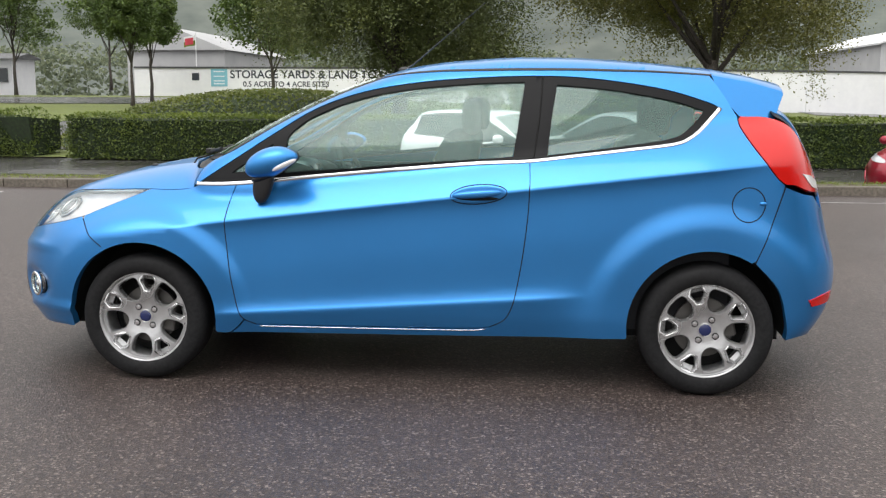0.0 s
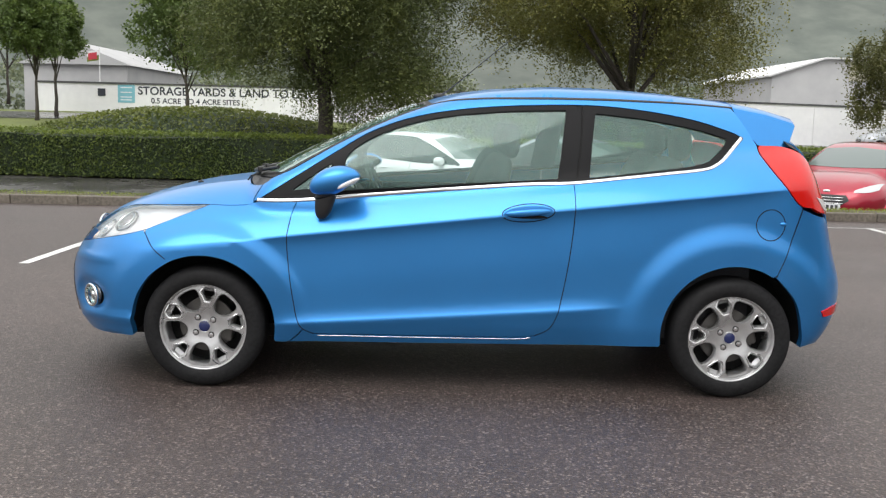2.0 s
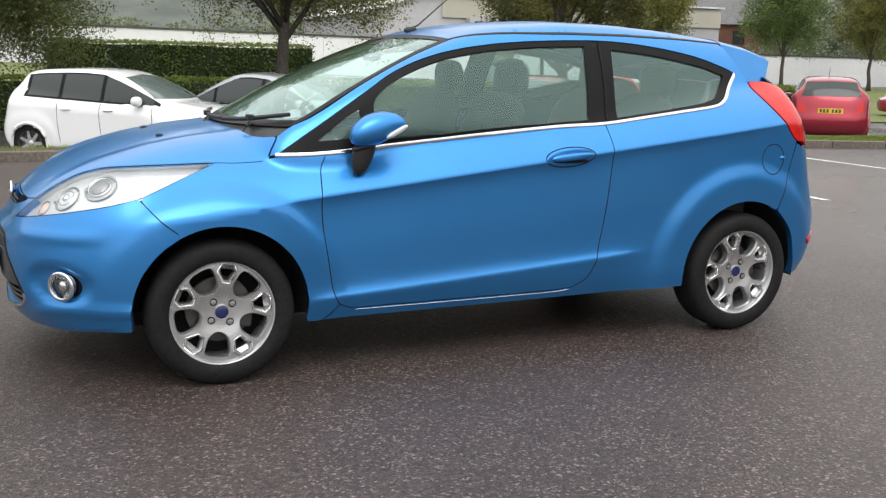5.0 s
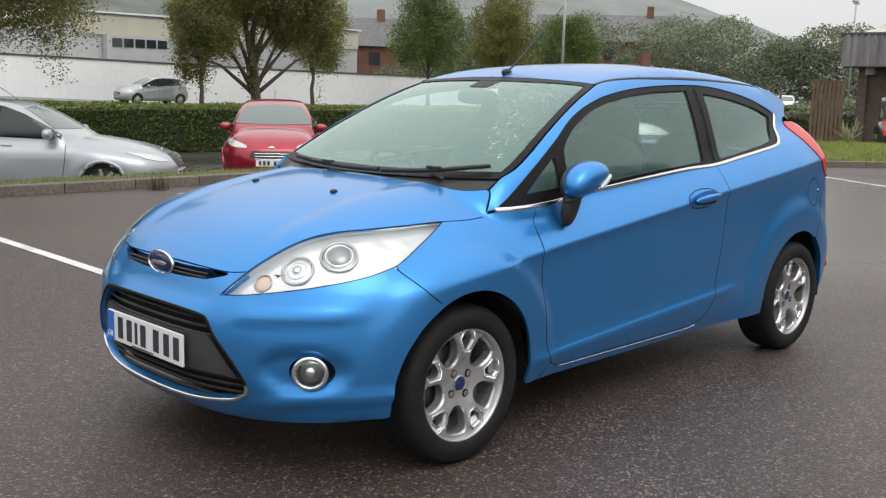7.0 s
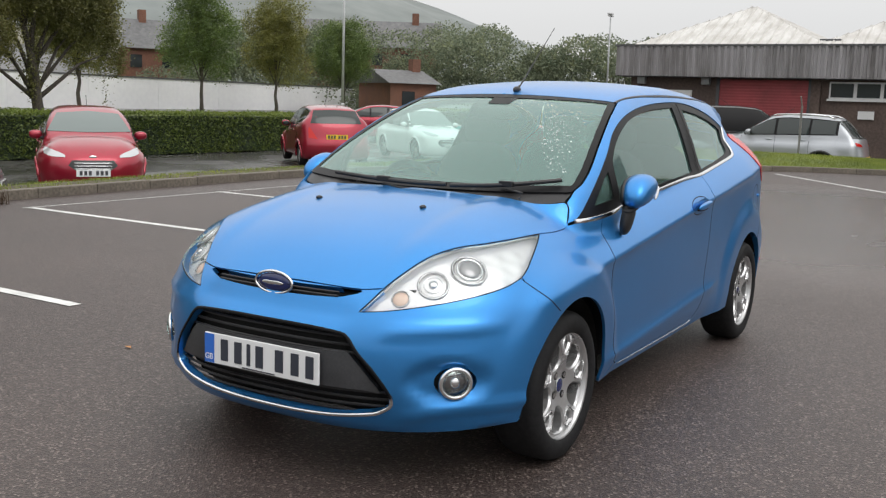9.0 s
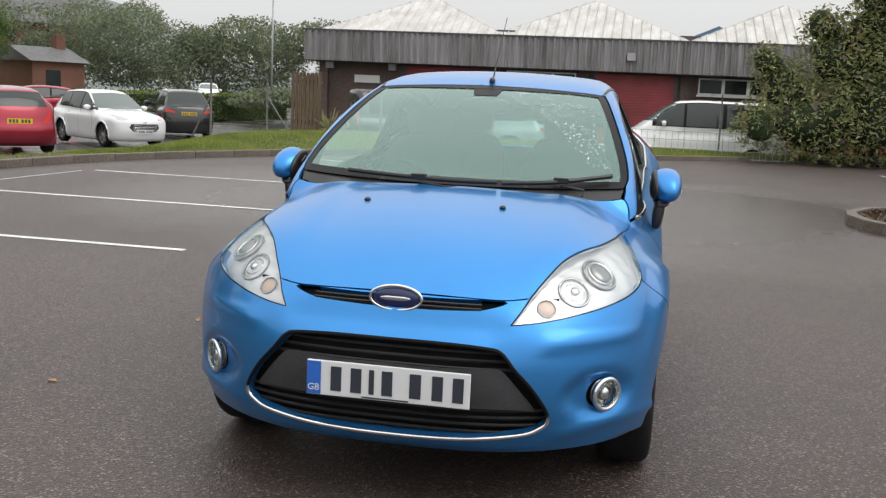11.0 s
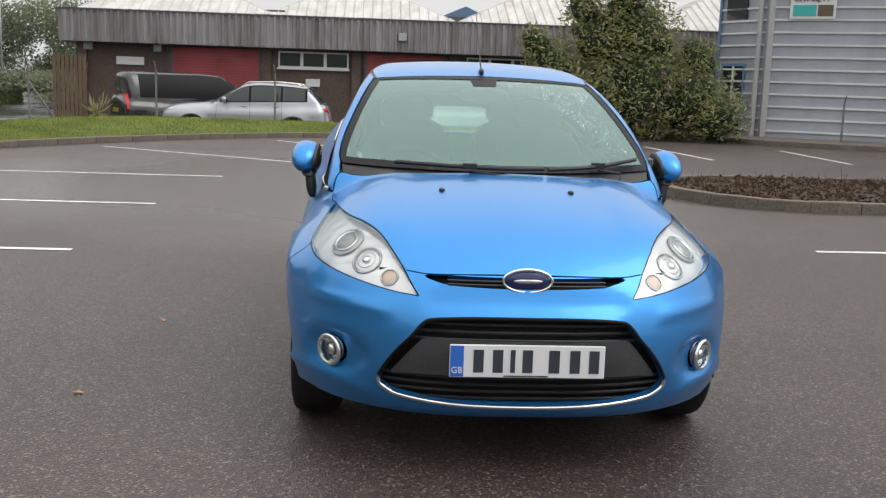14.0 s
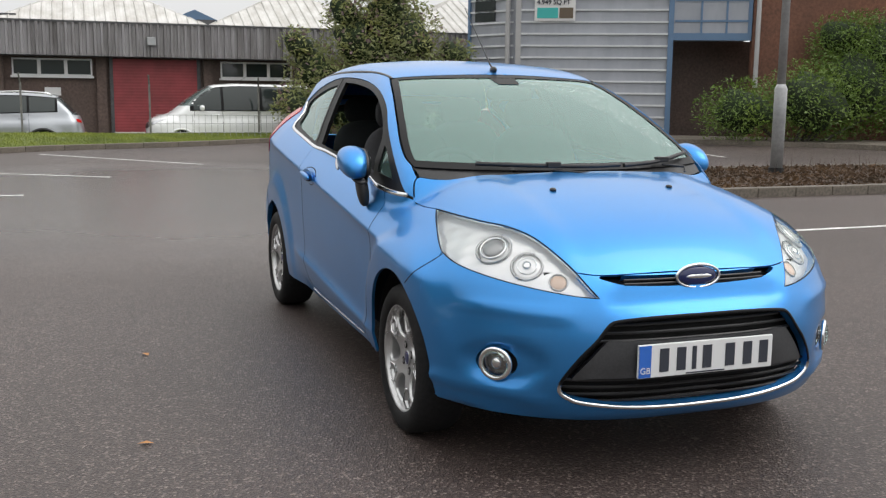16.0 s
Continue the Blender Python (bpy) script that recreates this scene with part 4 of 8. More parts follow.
def fill(outline, holes=(), grid=0.025, guides=None):
    """Triangles over a flat outline with holes, with an even grid of points inside."""
    lo, hi = outline.min(0), outline.max(0)
    g = np.stack(np.meshgrid(np.arange(lo[0], hi[0], grid), np.arange(lo[1], hi[1], grid)), -1).reshape(-1, 2)
    loops = [outline, *holes]
    edge = np.concatenate(loops)
    ok = inside(outline, g)
    for h in holes:
        ok &= ~inside(h, g)
    g = g[ok]
    if len(g):
        d = np.full(len(g), 9.0)
        for k in range(0, len(edge), 64):
            d = np.minimum(d, np.linalg.norm(g[:, None] - edge[None, k:k + 64], axis=2).min(1))
        g = g[d > grid * 0.45]
    if guides is not None:
        ok = inside(outline, guides)
        for h in holes:
            ok &= ~inside(h, guides)
        q = guides[ok]
        near = np.full(len(q), 9.0)
        for k in range(0, len(edge), 64):
            near = np.minimum(near, np.linalg.norm(q[:, None] - edge[None, k:k + 64], axis=2).min(1))
        q = q[near > 0.002]
        d = np.full(len(g), 9.0)
        for k in range(0, len(q), 64):
            d = np.minimum(d, np.linalg.norm(g[:, None] - q[None, k:k + 64], axis=2).min(1))
        g = np.concatenate([g[d > grid * 0.5], q])
    pts = np.concatenate([edge, g]) if len(g) else edge
    edges, n0 = [], 0
    for l in loops:
        edges += [(n0 + i, n0 + (i + 1) % len(l)) for i in range(len(l))]
        n0 += len(l)
    v, _, f, *_ = delaunay_2d_cdt([Vector(p) for p in pts], edges, [], 0, 1e-6)
    v = np.array([tuple(p) for p in v])
    f = np.array([t for t in f if len(t) == 3])
    c = v[f].mean(1)
    ok = inside(outline, c)
    for h in holes:
        ok &= ~inside(h, c)
    return v, f[ok]


def rims(f):
    """Directed border edges of a set of triangles."""
    e = np.concatenate([f[:, [0, 1]], f[:, [1, 2]], f[:, [2, 0]]])
    have = set(map(tuple, e))
    return [(a, b) for a, b in e if (b, a) not in have]


def skin(name, lift, segs, mat, parent, label="", holes=(), offset=0.0, lip=0.012, gap=0.0018, grid=0.025, mirror=False, step=0.012, fall=None, lines=()):
    """A body panel: the outline laid onto the form, with a turned-in edge. mirror gives its twin on the other side too."""
    q = trace(lift, segs, step) if isinstance(segs, list) else segs
    q = shrink(q, gap)
    hs = [shrink(h, -gap) for h in holes]
    guides = None
    if lines:
        # points along sharp creases, so that they run straight through the mesh
        side = Lift(lift.form, "L")
        gp = np.concatenate([side.up(np.array(l)) for l in lines])
        guides = lift.flat(gp[~np.isnan(gp).any(axis=1)])
    v2, f = fill(q, hs, grid, guides)
    p = lift.up(v2)
    bad = np.isnan(p).any(axis=1)
    f = f[~bad[f].any(axis=1)]
    p = np.nan_to_num(p)
    n = lift.form.normal(p)
    if fall is not None:
        offset = offset + fall(p)[:, None]
    p = p + n * offset
    # turn triangles to face outwards
    fn = np.cross(p[f[:, 1]] - p[f[:, 0]], p[f[:, 2]] - p[f[:, 0]])
    flip = np.einsum("ij,ij->i", fn, n[f[:, 0]]) < 0
    f[flip] = f[flip][:, ::-1]
    v, faces = p, [tuple(t) for t in f]
    if lip:
        border = rims(f)
        ids = sorted({i for e in border for i in e})
        m1 = {i: len(p) + k for k, i in enumerate(ids)}
        m2 = {i: len(p) + len(ids) + k for k, i in enumerate(ids)}
        v = np.concatenate([p, p[ids], p[ids] - n[ids] * lip])
        faces += [(m1[b], m1[a], m2[a], m2[b]) for a, b in border]
    made = [obj(name, v, faces, mat, parent, label, True)]
    if mirror:
        made.append(obj(name, v * (1, -1, 1), [t[::-1] for t in faces], mat, parent, label, True))
    return made


def ribbon(name, lift, segs, width, height, mat, parent, label="", mirror=False, step=0.012, base=0.0):
    """A raised strip along a line on the form."""
    pts = []
    for kind, q in segs:
        lk = lift if kind == lift.kind else Lift(lift.form, kind, lift.ax)
        p = spline(q, step) if kind == "P" else lk.up(spline(q, step))
        pts.append(p[~np.isnan(p).any(axis=1)])
    p = np.concatenate(pts)
    n = lift.form.normal(p)
    t = np.gradient(p, axis=0)
    t /= np.linalg.norm(t, axis=1)[:, None] + 1e-9
    b = np.cross(n, t)
    prof = [(-1, -0.3), (-0.95, 0.5), (-0.6, 0.9), (0, 1), (0.6, 0.9), (0.95, 0.5), (1, -0.3)]
    k = len(prof)
    v = np.stack([p + b * (a * width / 2) + n * (base + h * height) for a, h in prof], 1).reshape(-1, 3)
    f = [(i * k + j, i * k + j + 1, (i + 1) * k + j + 1, (i + 1) * k + j) for i in range(len(p) - 1) for j in range(k - 1)]
    f += [tuple(range(k)), tuple(range((len(p) - 1) * k, len(p) * k))[::-1]]
    made = [obj(name, v, f, mat, parent, label, True)]
    if mirror:
        made.append(obj(name, v * (1, -1, 1), [g[::-1] for g in f], mat, parent, label, True))
    return made


def lathe(profile, sides=64):
    """Turns (radius, offset) pairs about the y axis; the offset grows outwards, to -y."""
    v, f = [], []
    k = len(profile)
    for i in range(sides):
        a = 2 * math.pi * i / sides
        v += [(r * math.cos(a), -o, r * math.sin(a)) for r, o in profile]
    for i in range(sides):
        for j in range(k - 1):
            f.append((i * k + j, i * k + j + 1, ((i + 1) % sides) * k + j + 1, ((i + 1) % sides) * k + j))
    return v, f


def ring_bm(x, ry, rz, thick, sides=40, around=8):
    """A ring that faces along x."""
    bm = bmesh.new()
    loops = []
    for i in range(sides):
        a = 2 * math.pi * i / sides
        loops.append([bm.verts.new((x - thick * math.sin(t), (ry + thick * math.cos(t)) * math.cos(a), (rz + thick * math.cos(t)) * math.sin(a))) for t in np.linspace(0, 2 * math.pi, around, endpoint=False)])
    for i in range(sides):
        p, q = loops[i], loops[(i + 1) % sides]
        for j in range(around):
            bm.faces.new((p[j], q[j], q[(j + 1) % around], p[(j + 1) % around]))
    return bm


def blob(c, r, power=(2.0, 2.0, 2.0), nu=28, nv=16, shape=None):
    """A rounded solid: a ball squared off by powers and stretched; shape bends its points."""
    u, w = np.meshgrid(np.linspace(0, 2 * math.pi, nu, endpoint=False), np.linspace(-math.pi / 2, math.pi / 2, nv))
    s = lambda x, e: np.sign(x) * np.abs(x) ** (2 / e)
    p = np.stack([s(np.cos(w), power[2]) * s(np.cos(u), power[0]), s(np.cos(w), power[2]) * s(np.sin(u), power[1]), s(np.sin(w), power[2])], -1).reshape(-1, 3) * r
    if shape:
        p = shape(p)
    f = [(j * nu + i, j * nu + (i + 1) % nu, (j + 1) * nu + (i + 1) % nu, (j + 1) * nu + i) for j in range(nv - 1) for i in range(nu)]
    return p + np.asarray(c), f


def paint_material(name, base, deep, metal=0.55, rough=0.36, coat=1.0):
    """Metallic paint: fine flake, a colour that shifts a little with broad dirt, clear coat beaded with drizzle."""
    m = material(name, base, rough, metal, coat)
    n, l, b = tools(m)
    v = coords(m)
    flake = noise_tex(m, v, 900, 2)
    col = ramp(m, flake, [(0.35, deep), (0.65, base)])
    dirt = noise_tex(m, v, 2.5, 5)
    l.new(mix(m, col, ramp(m, dirt, [(0.35, (0.93, 0.94, 0.95)), (0.7, (1, 1, 1))]), 1.0, "MULTIPLY"), b.inputs["Base Color"])
    b.inputs["Coat Roughness"].default_value = 0.08
    # fine drizzle on the clear coat
    bump(m, noise_tex(m, v, 260, 2), 0.03, 0.002)
    return m


def glass_material(name, tint, gloss=1.0, ior=1.5, wet=0.0, mist=0.0):
    """Thin clear glass: a tinted see-through sheet with a mirror coat that grows at grazing angles."""
    m = bpy.data.materials.new(name)
    m.use_nodes = True
    n, l = m.node_tree.nodes, m.node_tree.links
    n.clear()
    out, mx, tr, gl, fr = n.new("ShaderNodeOutputMaterial"), n.new("ShaderNodeMixShader"), n.new("ShaderNodeBsdfTransparent"), n.new("ShaderNodeBsdfGlossy"), n.new("ShaderNodeFresnel")
    tr.inputs["Color"].default_value = (*tint, 1)
    gl.inputs["Roughness"].default_value = 0.02
    gl.inputs["Color"].default_value = (0.88, 1, 0.97, 1)
    fr.inputs["IOR"].default_value = ior
    k = n.new("ShaderNodeMath")
    k.operation, k.use_clamp = "MULTIPLY", True
    k.inputs[1].default_value = gloss
    l.new(fr.outputs["Fac"], k.inputs[0])
    l.new(k.outputs["Value"], mx.inputs["Fac"])
    l.new(tr.outputs["BSDF"], mx.inputs[1])
    l.new(gl.outputs["BSDF"], mx.inputs[2])
    l.new(mx.outputs["Shader"], out.inputs["Surface"])
    if mist:
        # a teal diffuse share paints in sky sheen along with the wet-glass mist
        df, m2 = n.new("ShaderNodeBsdfDiffuse"), n.new("ShaderNodeMixShader")
        df.inputs["Color"].default_value = (0.4, 0.74, 0.66, 1)
        m2.inputs["Fac"].default_value = mist
        l.new(tr.outputs["BSDF"], m2.inputs[1])
        l.new(df.outputs["BSDF"], m2.inputs[2])
        l.new(m2.outputs["Shader"], mx.inputs[1])
    if wet:
        tc, no, bp = n.new("ShaderNodeTexCoord"), n.new("ShaderNodeTexNoise"), n.new("ShaderNodeBump")
        no.inputs["Scale"].default_value, no.inputs["Detail"].default_value = 60, 3
        bp.inputs["Strength"].default_value, bp.inputs["Distance"].default_value = wet, 0.002
        l.new(tc.outputs["Object"], no.inputs["Vector"])
        l.new(no.outputs["Fac"], bp.inputs["Height"])
        l.new(bp.outputs["Normal"], gl.inputs["Normal"])
    return m


M["blue_paint"] = paint_material("bright_blue_metallic_paint", (0.042, 0.285, 0.70), (0.03, 0.22, 0.57), 0.78, 0.36, 0.6)
M["glass"] = glass_material("greenish_car_glass", (0.76, 0.87, 0.84), 1.2, 1.55, 0.02, 0.1)
M["screen"] = glass_material("greenish_windscreen_glass", (0.64, 0.85, 0.8), 1.3, 1.55, 0.03, 0.17)
M["lens"] = glass_material("clear_lamp_lens", (0.99, 0.99, 0.99), 0.8, 1.4)
M["chrome"] = material("bright_chrome", (0.78, 0.79, 0.8), 0.13, 1.0)
M["satin"] = grainy("silver_wheel_lacquer", [(0.3, (0.5, 0.5, 0.505)), (0.7, (0.58, 0.58, 0.585))], 30, 0.28, 0.75, bump_k=0.02)
M["ridge"] = material("polished_alloy_edge", (0.86, 0.86, 0.87), 0.22, 0.75)
M["rubber"] = grainy("worn_tyre_rubber", [(0.3, (0.007, 0.007, 0.008)), (0.7, (0.016, 0.016, 0.017))], 60, 0.75, bump_k=0.15, bump_d=0.003, spec=0.25)
M["plastic"] = grainy("matt_black_plastic", [(0.3, (0.012, 0.012, 0.013)), (0.7, (0.022, 0.022, 0.024))], 120, 0.42, bump_k=0.05, bump_d=0.001)
M["grey_plastic"] = grainy("dark_grey_plastic", [(0.3, (0.035, 0.036, 0.04)), (0.7, (0.05, 0.052, 0.056))], 120, 0.4, bump_k=0.05, bump_d=0.001)
M["black_trim"] = material("black_pillar_trim", (0.006, 0.006, 0.007), 0.4, 0.0, 0.0, 0.15)
# near-black colour puts the darkness of openings and gaps into the surface
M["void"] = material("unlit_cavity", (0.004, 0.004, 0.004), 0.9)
M["red_lens"] = material("red_lamp_lens", (0.55, 0.008, 0.006), 0.16, 0.0, 0.15)
M["indicator_lens"] = material("pale_indicator_lens", (0.6, 0.6, 0.6), 0.12, 0.2, 0.5)
M["amber"] = material("amber_lens", (0.74, 0.56, 0.46), 0.15)
M["lamp_bowl"] = material("silvered_lamp_bowl", (0.8, 0.8, 0.81), 0.2, 0.35)
M["cloth"] = grainy("charcoal_seat_cloth", [(0.3, (0.02, 0.02, 0.023)), (0.7, (0.045, 0.045, 0.05))], 200, 0.9, bump_k=0.1, bump_d=0.002)
M["dash"] = grainy("dark_dashboard_plastic", [(0.3, (0.02, 0.02, 0.022)), (0.7, (0.035, 0.035, 0.038))], 150, 0.55, bump_k=0.05)
M["plate_white"] = material("white_plate", (0.72, 0.73, 0.74), 0.35)
M["plate_yellow"] = material("yellow_plate", (0.75, 0.5, 0.03), 0.35)
M["plate_blue"] = material("blue_plate_band", (0.03, 0.14, 0.55), 0.35)
M["badge_blue"] = material("dark_blue_badge", (0.012, 0.02, 0.09), 0.15, 0.0, 0.5)
M["disc"] = material("brake_disc_iron", (0.1, 0.095, 0.09), 0.45, 0.7)
M["lens_bead"] = material("water_bead", (0.72, 0.84, 0.82), 0.05, 0.0, 0.5)

# ---- the blue three-door hatchback ----
HF = HeroForm
L, D, T, F, B = (Lift(HF, k) for k in "LDTFB")
CF, CR = Lift(HF, "C", -1.15), Lift(HF, "C", 1.0)
hero = empty("hatchback_car", pose(0, 0, 0), "bright blue metallic three-door hatchback parked on wet asphalt", "car")
BP = M["blue_paint"]

belt_r = [(0.481, 1.003), (0.714, 1.031), (0.9, 1.054), (1.091, 1.079), (1.16, 1.105), (1.214, 1.145), (1.26, 1.19), (1.297, 1.231)]
dlo_top = [(1.297, 1.231), (1.239, 1.258), (1.053, 1.312), (0.785, 1.353), (0.529, 1.368), (0.192, 1.357), (-0.076, 1.331), (-0.29, 1.289), (-0.475, 1.221), (-0.63, 1.128), (-0.812, 1.011), (-1.007, 0.885)]
belt_f = [(-1.007, 0.885), (-0.815, 0.892), (-0.492, 0.922), (-0.074, 0.962), (0.25, 0.99), (0.481, 1.003)]
door_front = [(-0.815, 0.888), (-0.84, 0.82), (-0.852, 0.713), (-0.843, 0.581), (-0.818, 0.414), (-0.802, 0.337), (-0.775, 0.291), (-0.726, 0.268)]
door_low = [(-0.726, 0.268), (-0.331, 0.269), (0.198, 0.271), (0.317, 0.28)]
door_rear = [(0.317, 0.28), (0.381, 0.316), (0.416, 0.382), (0.438, 0.479), (0.461, 0.622), (0.478, 0.779), (0.484, 0.904), (0.481, 1.003)]
AR = 0.337
gx = np.arange(-1.1, 1.55, 0.011)
creases = [np.stack([gx, HF.crease(gx) + d], 1) for d in (0.012, 0.0, -0.005, -0.012, -0.022, -0.034, -0.05)] + [np.stack([gx, HF.low(gx) + d], 1) for d in (0.05, 0.03, 0.016, 0.007, 0.0, -0.012)]
front_arch = arc(-1.2445, 0.295, AR, -10, 148, 15)
rear_arch = arc(1.2445, 0.298, AR, 59, 188, 13)
screen_edge = [(-0.672, 1.0), (-0.68, 1.03), (-0.665, 1.1), (-0.62, 1.21), (-0.57, 1.31), (-0.53, 1.372)]
roof_side = [(-0.195, -0.532), (0.0, -0.548), (0.4, -0.556), (0.8, -0.548), (1.27, -0.515)]

bon = [(-1.13, 0.0), (-1.12, -0.25), (-1.078, -0.5), (-1.034, -0.6), (-1.004, -0.648), (-0.993, -0.668), (-1.006, -0.686), (-1.046, -0.699)]
bon_side = [(-1.046, -0.699), (-1.1, -0.697), (-1.16, -0.692), (-1.24, -0.677)]
bon_lamp = [(-1.24, -0.677), (-1.4, -0.648), (-1.531, -0.61), (-1.628, -0.557), (-1.718, -0.502), (-1.812, -0.453), (-1.883, -0.413)]
bon_nose = [(-1.883, -0.413), (-1.91, -0.33), (-1.925, -0.2), (-1.93, 0)]
flipy = lambda pts: [(x, -y) for x, y in pts][::-1]


def laid(lift, pts):
    """The points of the form that lie under flat points."""
    return [tuple(q) for q in lift.up(np.array(pts, dtype=float))]


# the headlamp's edges: above, along the bonnet; below, along the wing and the bumper
lamp_tip = CF.flat([(-1.957, -0.365, 0.631)])
lamp_top = laid(T, spline(bon_lamp[::-1], 0.025))
lamp_wing = laid(CF, spline(np.concatenate([CF.flat(lamp_top[-1:]), CF.flat([(-1.38, -0.71, 0.796), (-1.511, -0.728, 0.738)])]), 0.025))
lamp_bumper = laid(CF, spline(np.concatenate([CF.flat([(-1.511, -0.728, 0.738), (-1.612, -0.709, 0.71), (-1.752, -0.641, 0.68), (-1.861, -0.536, 0.655), (-1.922, -0.443, 0.639)]), lamp_tip]), 0.025))
lamp_nose = laid(CF, spline(np.concatenate([lamp_tip, CF.flat(lamp_top[:1])]), 0.025))
lamp = lamp_nose[:-1] + lamp_top
lamp_low = lamp_wing[:-1] + lamp_bumper

skin("door", L, [("L", door_front), ("L", door_low), ("L", door_rear), ("L", belt_f[1:][::-1])], BP, hero, "long blue door", mirror=True, grid=0.014, lines=creases)
skin("front_wing", D, [("L", [(-1.048, 0.866), (-0.99, 0.88), (-0.93, 0.884), (-0.815, 0.888)]), ("L", door_front[:-1]), ("L", [(-0.775, 0.291), (-0.808, 0.256), (-0.85, 0.224), (-0.905, 0.224)]),
                       ("L", [(-0.905, 0.224), front_arch[0]]), ("L", front_arch), ("L", [front_arch[-1], (-1.528, 0.724)]),
                       ("P", lamp_wing[::-1]), ("T", bon_side[::-1])], BP, hero, "front wing with a flared arch", mirror=True, grid=0.016, lines=creases)
side_segs = [("F", screen_edge), ("T", roof_side), ("L", [(1.275, 1.35), (1.323, 1.274), (1.368, 1.195)]), ("L", [(1.368, 1.195), (1.376, 1.145), (1.42, 1.065), (1.504, 0.952), (1.545, 0.915)]),
             ("L", [(1.545, 0.915), (1.52, 0.83), (1.491, 0.734), (1.433, 0.587)]), ("L", rear_arch), ("L", [rear_arch[-1], (0.905, 0.242)]), ("L", [(0.905, 0.242), (0.3, 0.232), (-0.845, 0.224)]),
             ("L", [(-0.845, 0.224), (-0.805, 0.256), (-0.773, 0.289), (-0.735, 0.27)]), ("L", door_low), ("L", door_rear), ("L", belt_r), ("L", dlo_top), ("L", [(-1.007, 0.885), (-1.045, 0.872)]), ("T", [(-1.046, -0.702), (-1.004, -0.689), (-0.99, -0.671)]), ("P", laid(T, [(-0.99, -0.671)]) + [(-0.925, -0.672, 1.0)])]
skin("body_side", D, side_segs, BP, hero, "rear quarter, sill and roof rail", mirror=True, grid=0.015, lines=creases)
roof_line = roof_side + [(1.275, -0.5)]
skin("roof", T, [("T", [(-0.195, -0.527), (0.0, -0.543), (0.4, -0.551), (0.8, -0.543), (1.27, -0.51)]), ("T", [(1.27, -0.51), (1.3, -0.25), (1.31, 0), (1.3, 0.25), (1.27, 0.51)]),
                 ("T", [(1.27, 0.51), (0.8, 0.543), (0.4, 0.551), (0.0, 0.543), (-0.195, 0.527)]), ("T", [(-0.195, 0.527), (-0.215, 0.3), (-0.22, 0), (-0.215, -0.3), (-0.195, -0.527)])], BP, hero, "curved blue roof", grid=0.03)
ribbon("roof_strip", T, [("T", roof_side)], 0.014, 0.003, M["plastic"], hero, "black roof joint strip", True)
skin("bonnet", T, [("T", bon), ("T", bon_side), ("T", bon_lamp), ("T", bon_nose), ("T", flipy(bon_nose)), ("T", flipy(bon_lamp)), ("T", flipy(bon_side)), ("T", flipy(bon))], BP, hero, "sloping blue bonnet", grid=0.025)

# front bumper with its openings
low_seam = lamp_bumper
bump_top = lamp_nose
nose_edge = laid(T, bon_nose)
bumper_side = [(-1.528, 0.724), (-1.47, 0.66), (-1.411, 0.612)]
under = [(0.66, 0.222), (0.5, 0.215), (0.25, 0.208), (0, 0.206), (-0.25, 0.208), (-0.5, 0.215), (-0.66, 0.222)]
o1 = trace(CF, [("P", nose_edge[::-1]), ("P", bump_top[::-1]), ("P", low_seam[::-1]), ("L", bumper_side), ("L", arc(-1.2445, 0.295, AR, 120, 190, 8)), ("L", [(-1.577, 0.24), (-1.6, 0.225)]), ("F", under[::-1][:4])])
o1 = o1[np.abs(o1[:, 0]) > 1e-3]
bumper_outline = np.concatenate([o1, (o1 * (-1, 1))[::-1]])
grille_pts = [(-0.0, 0.568), (0.18, 0.567), (0.31, 0.56), (0.345, 0.545), (0.39, 0.495), (0.44, 0.44), (0.478, 0.386), (0.497, 0.34), (0.485, 0.315), (0.418, 0.288), (0.24, 0.268), (0.0, 0.261)]
grille_hole = trace(CF, [("F", grille_pts), ("F", [(-y, z) for y, z in grille_pts][::-1])])
slot_pts = [(0.0, 0.693), (0.12, 0.693), (0.25, 0.695), (0.346, 0.694), (0.30, 0.677), (0.25, 0.669), (0.12, 0.664), (0.0, 0.663)]
slot_hole = trace(CF, [("F", slot_pts), ("F", [(-y, z) for y, z in slot_pts][::-1])])
fog_hole = trace(CF, [("F", arc(-0.672, 0.403, 1.0, 0, 0, 2)[:0] + [(-0.672 + 0.052 * math.cos(a), 0.403 + 0.051 * math.sin(a)) for a in np.linspace(0, 2 * math.pi, 25)])], 0.008)


def bumper_press(p):
    """Hollows round the fog lamps, a step under the lamps and the lower lip."""
    a = np.abs(p[:, 1])
    r = np.hypot((a - 0.645) / 1.5, p[:, 2] - 0.405)
    h = -0.02 * sstep(0.085, 0.05, r)
    ledge = 0.572 + 0.06 * (a - 0.4)
    h = h + 0.010 * np.exp(-((p[:, 2] - ledge) / 0.018) ** 2) * sstep(0.42, 0.5, a) * sstep(0.8, 0.7, a)
    h = h + 0.012 * np.exp(-((p[:, 2] - 0.285 - 0.03 * sstep(0.5, 0.7, a)) / 0.02) ** 2) * sstep(0.48, 0.56, a)
    g = np.abs(p[:, 2] - 0.62) / 0.05
    h = h - 0.012 * sstep(1.0, 0.0, g) * sstep(0.38, 0.3, a)
    return h


skin("front_bumper", CF, bumper_outline, BP, hero, "deep blue front bumper", holes=[grille_hole, slot_hole, fog_hole, (fog_hole * (-1, 1))[::-1]], lip=0.03, fall=bumper_press, grid=0.02)

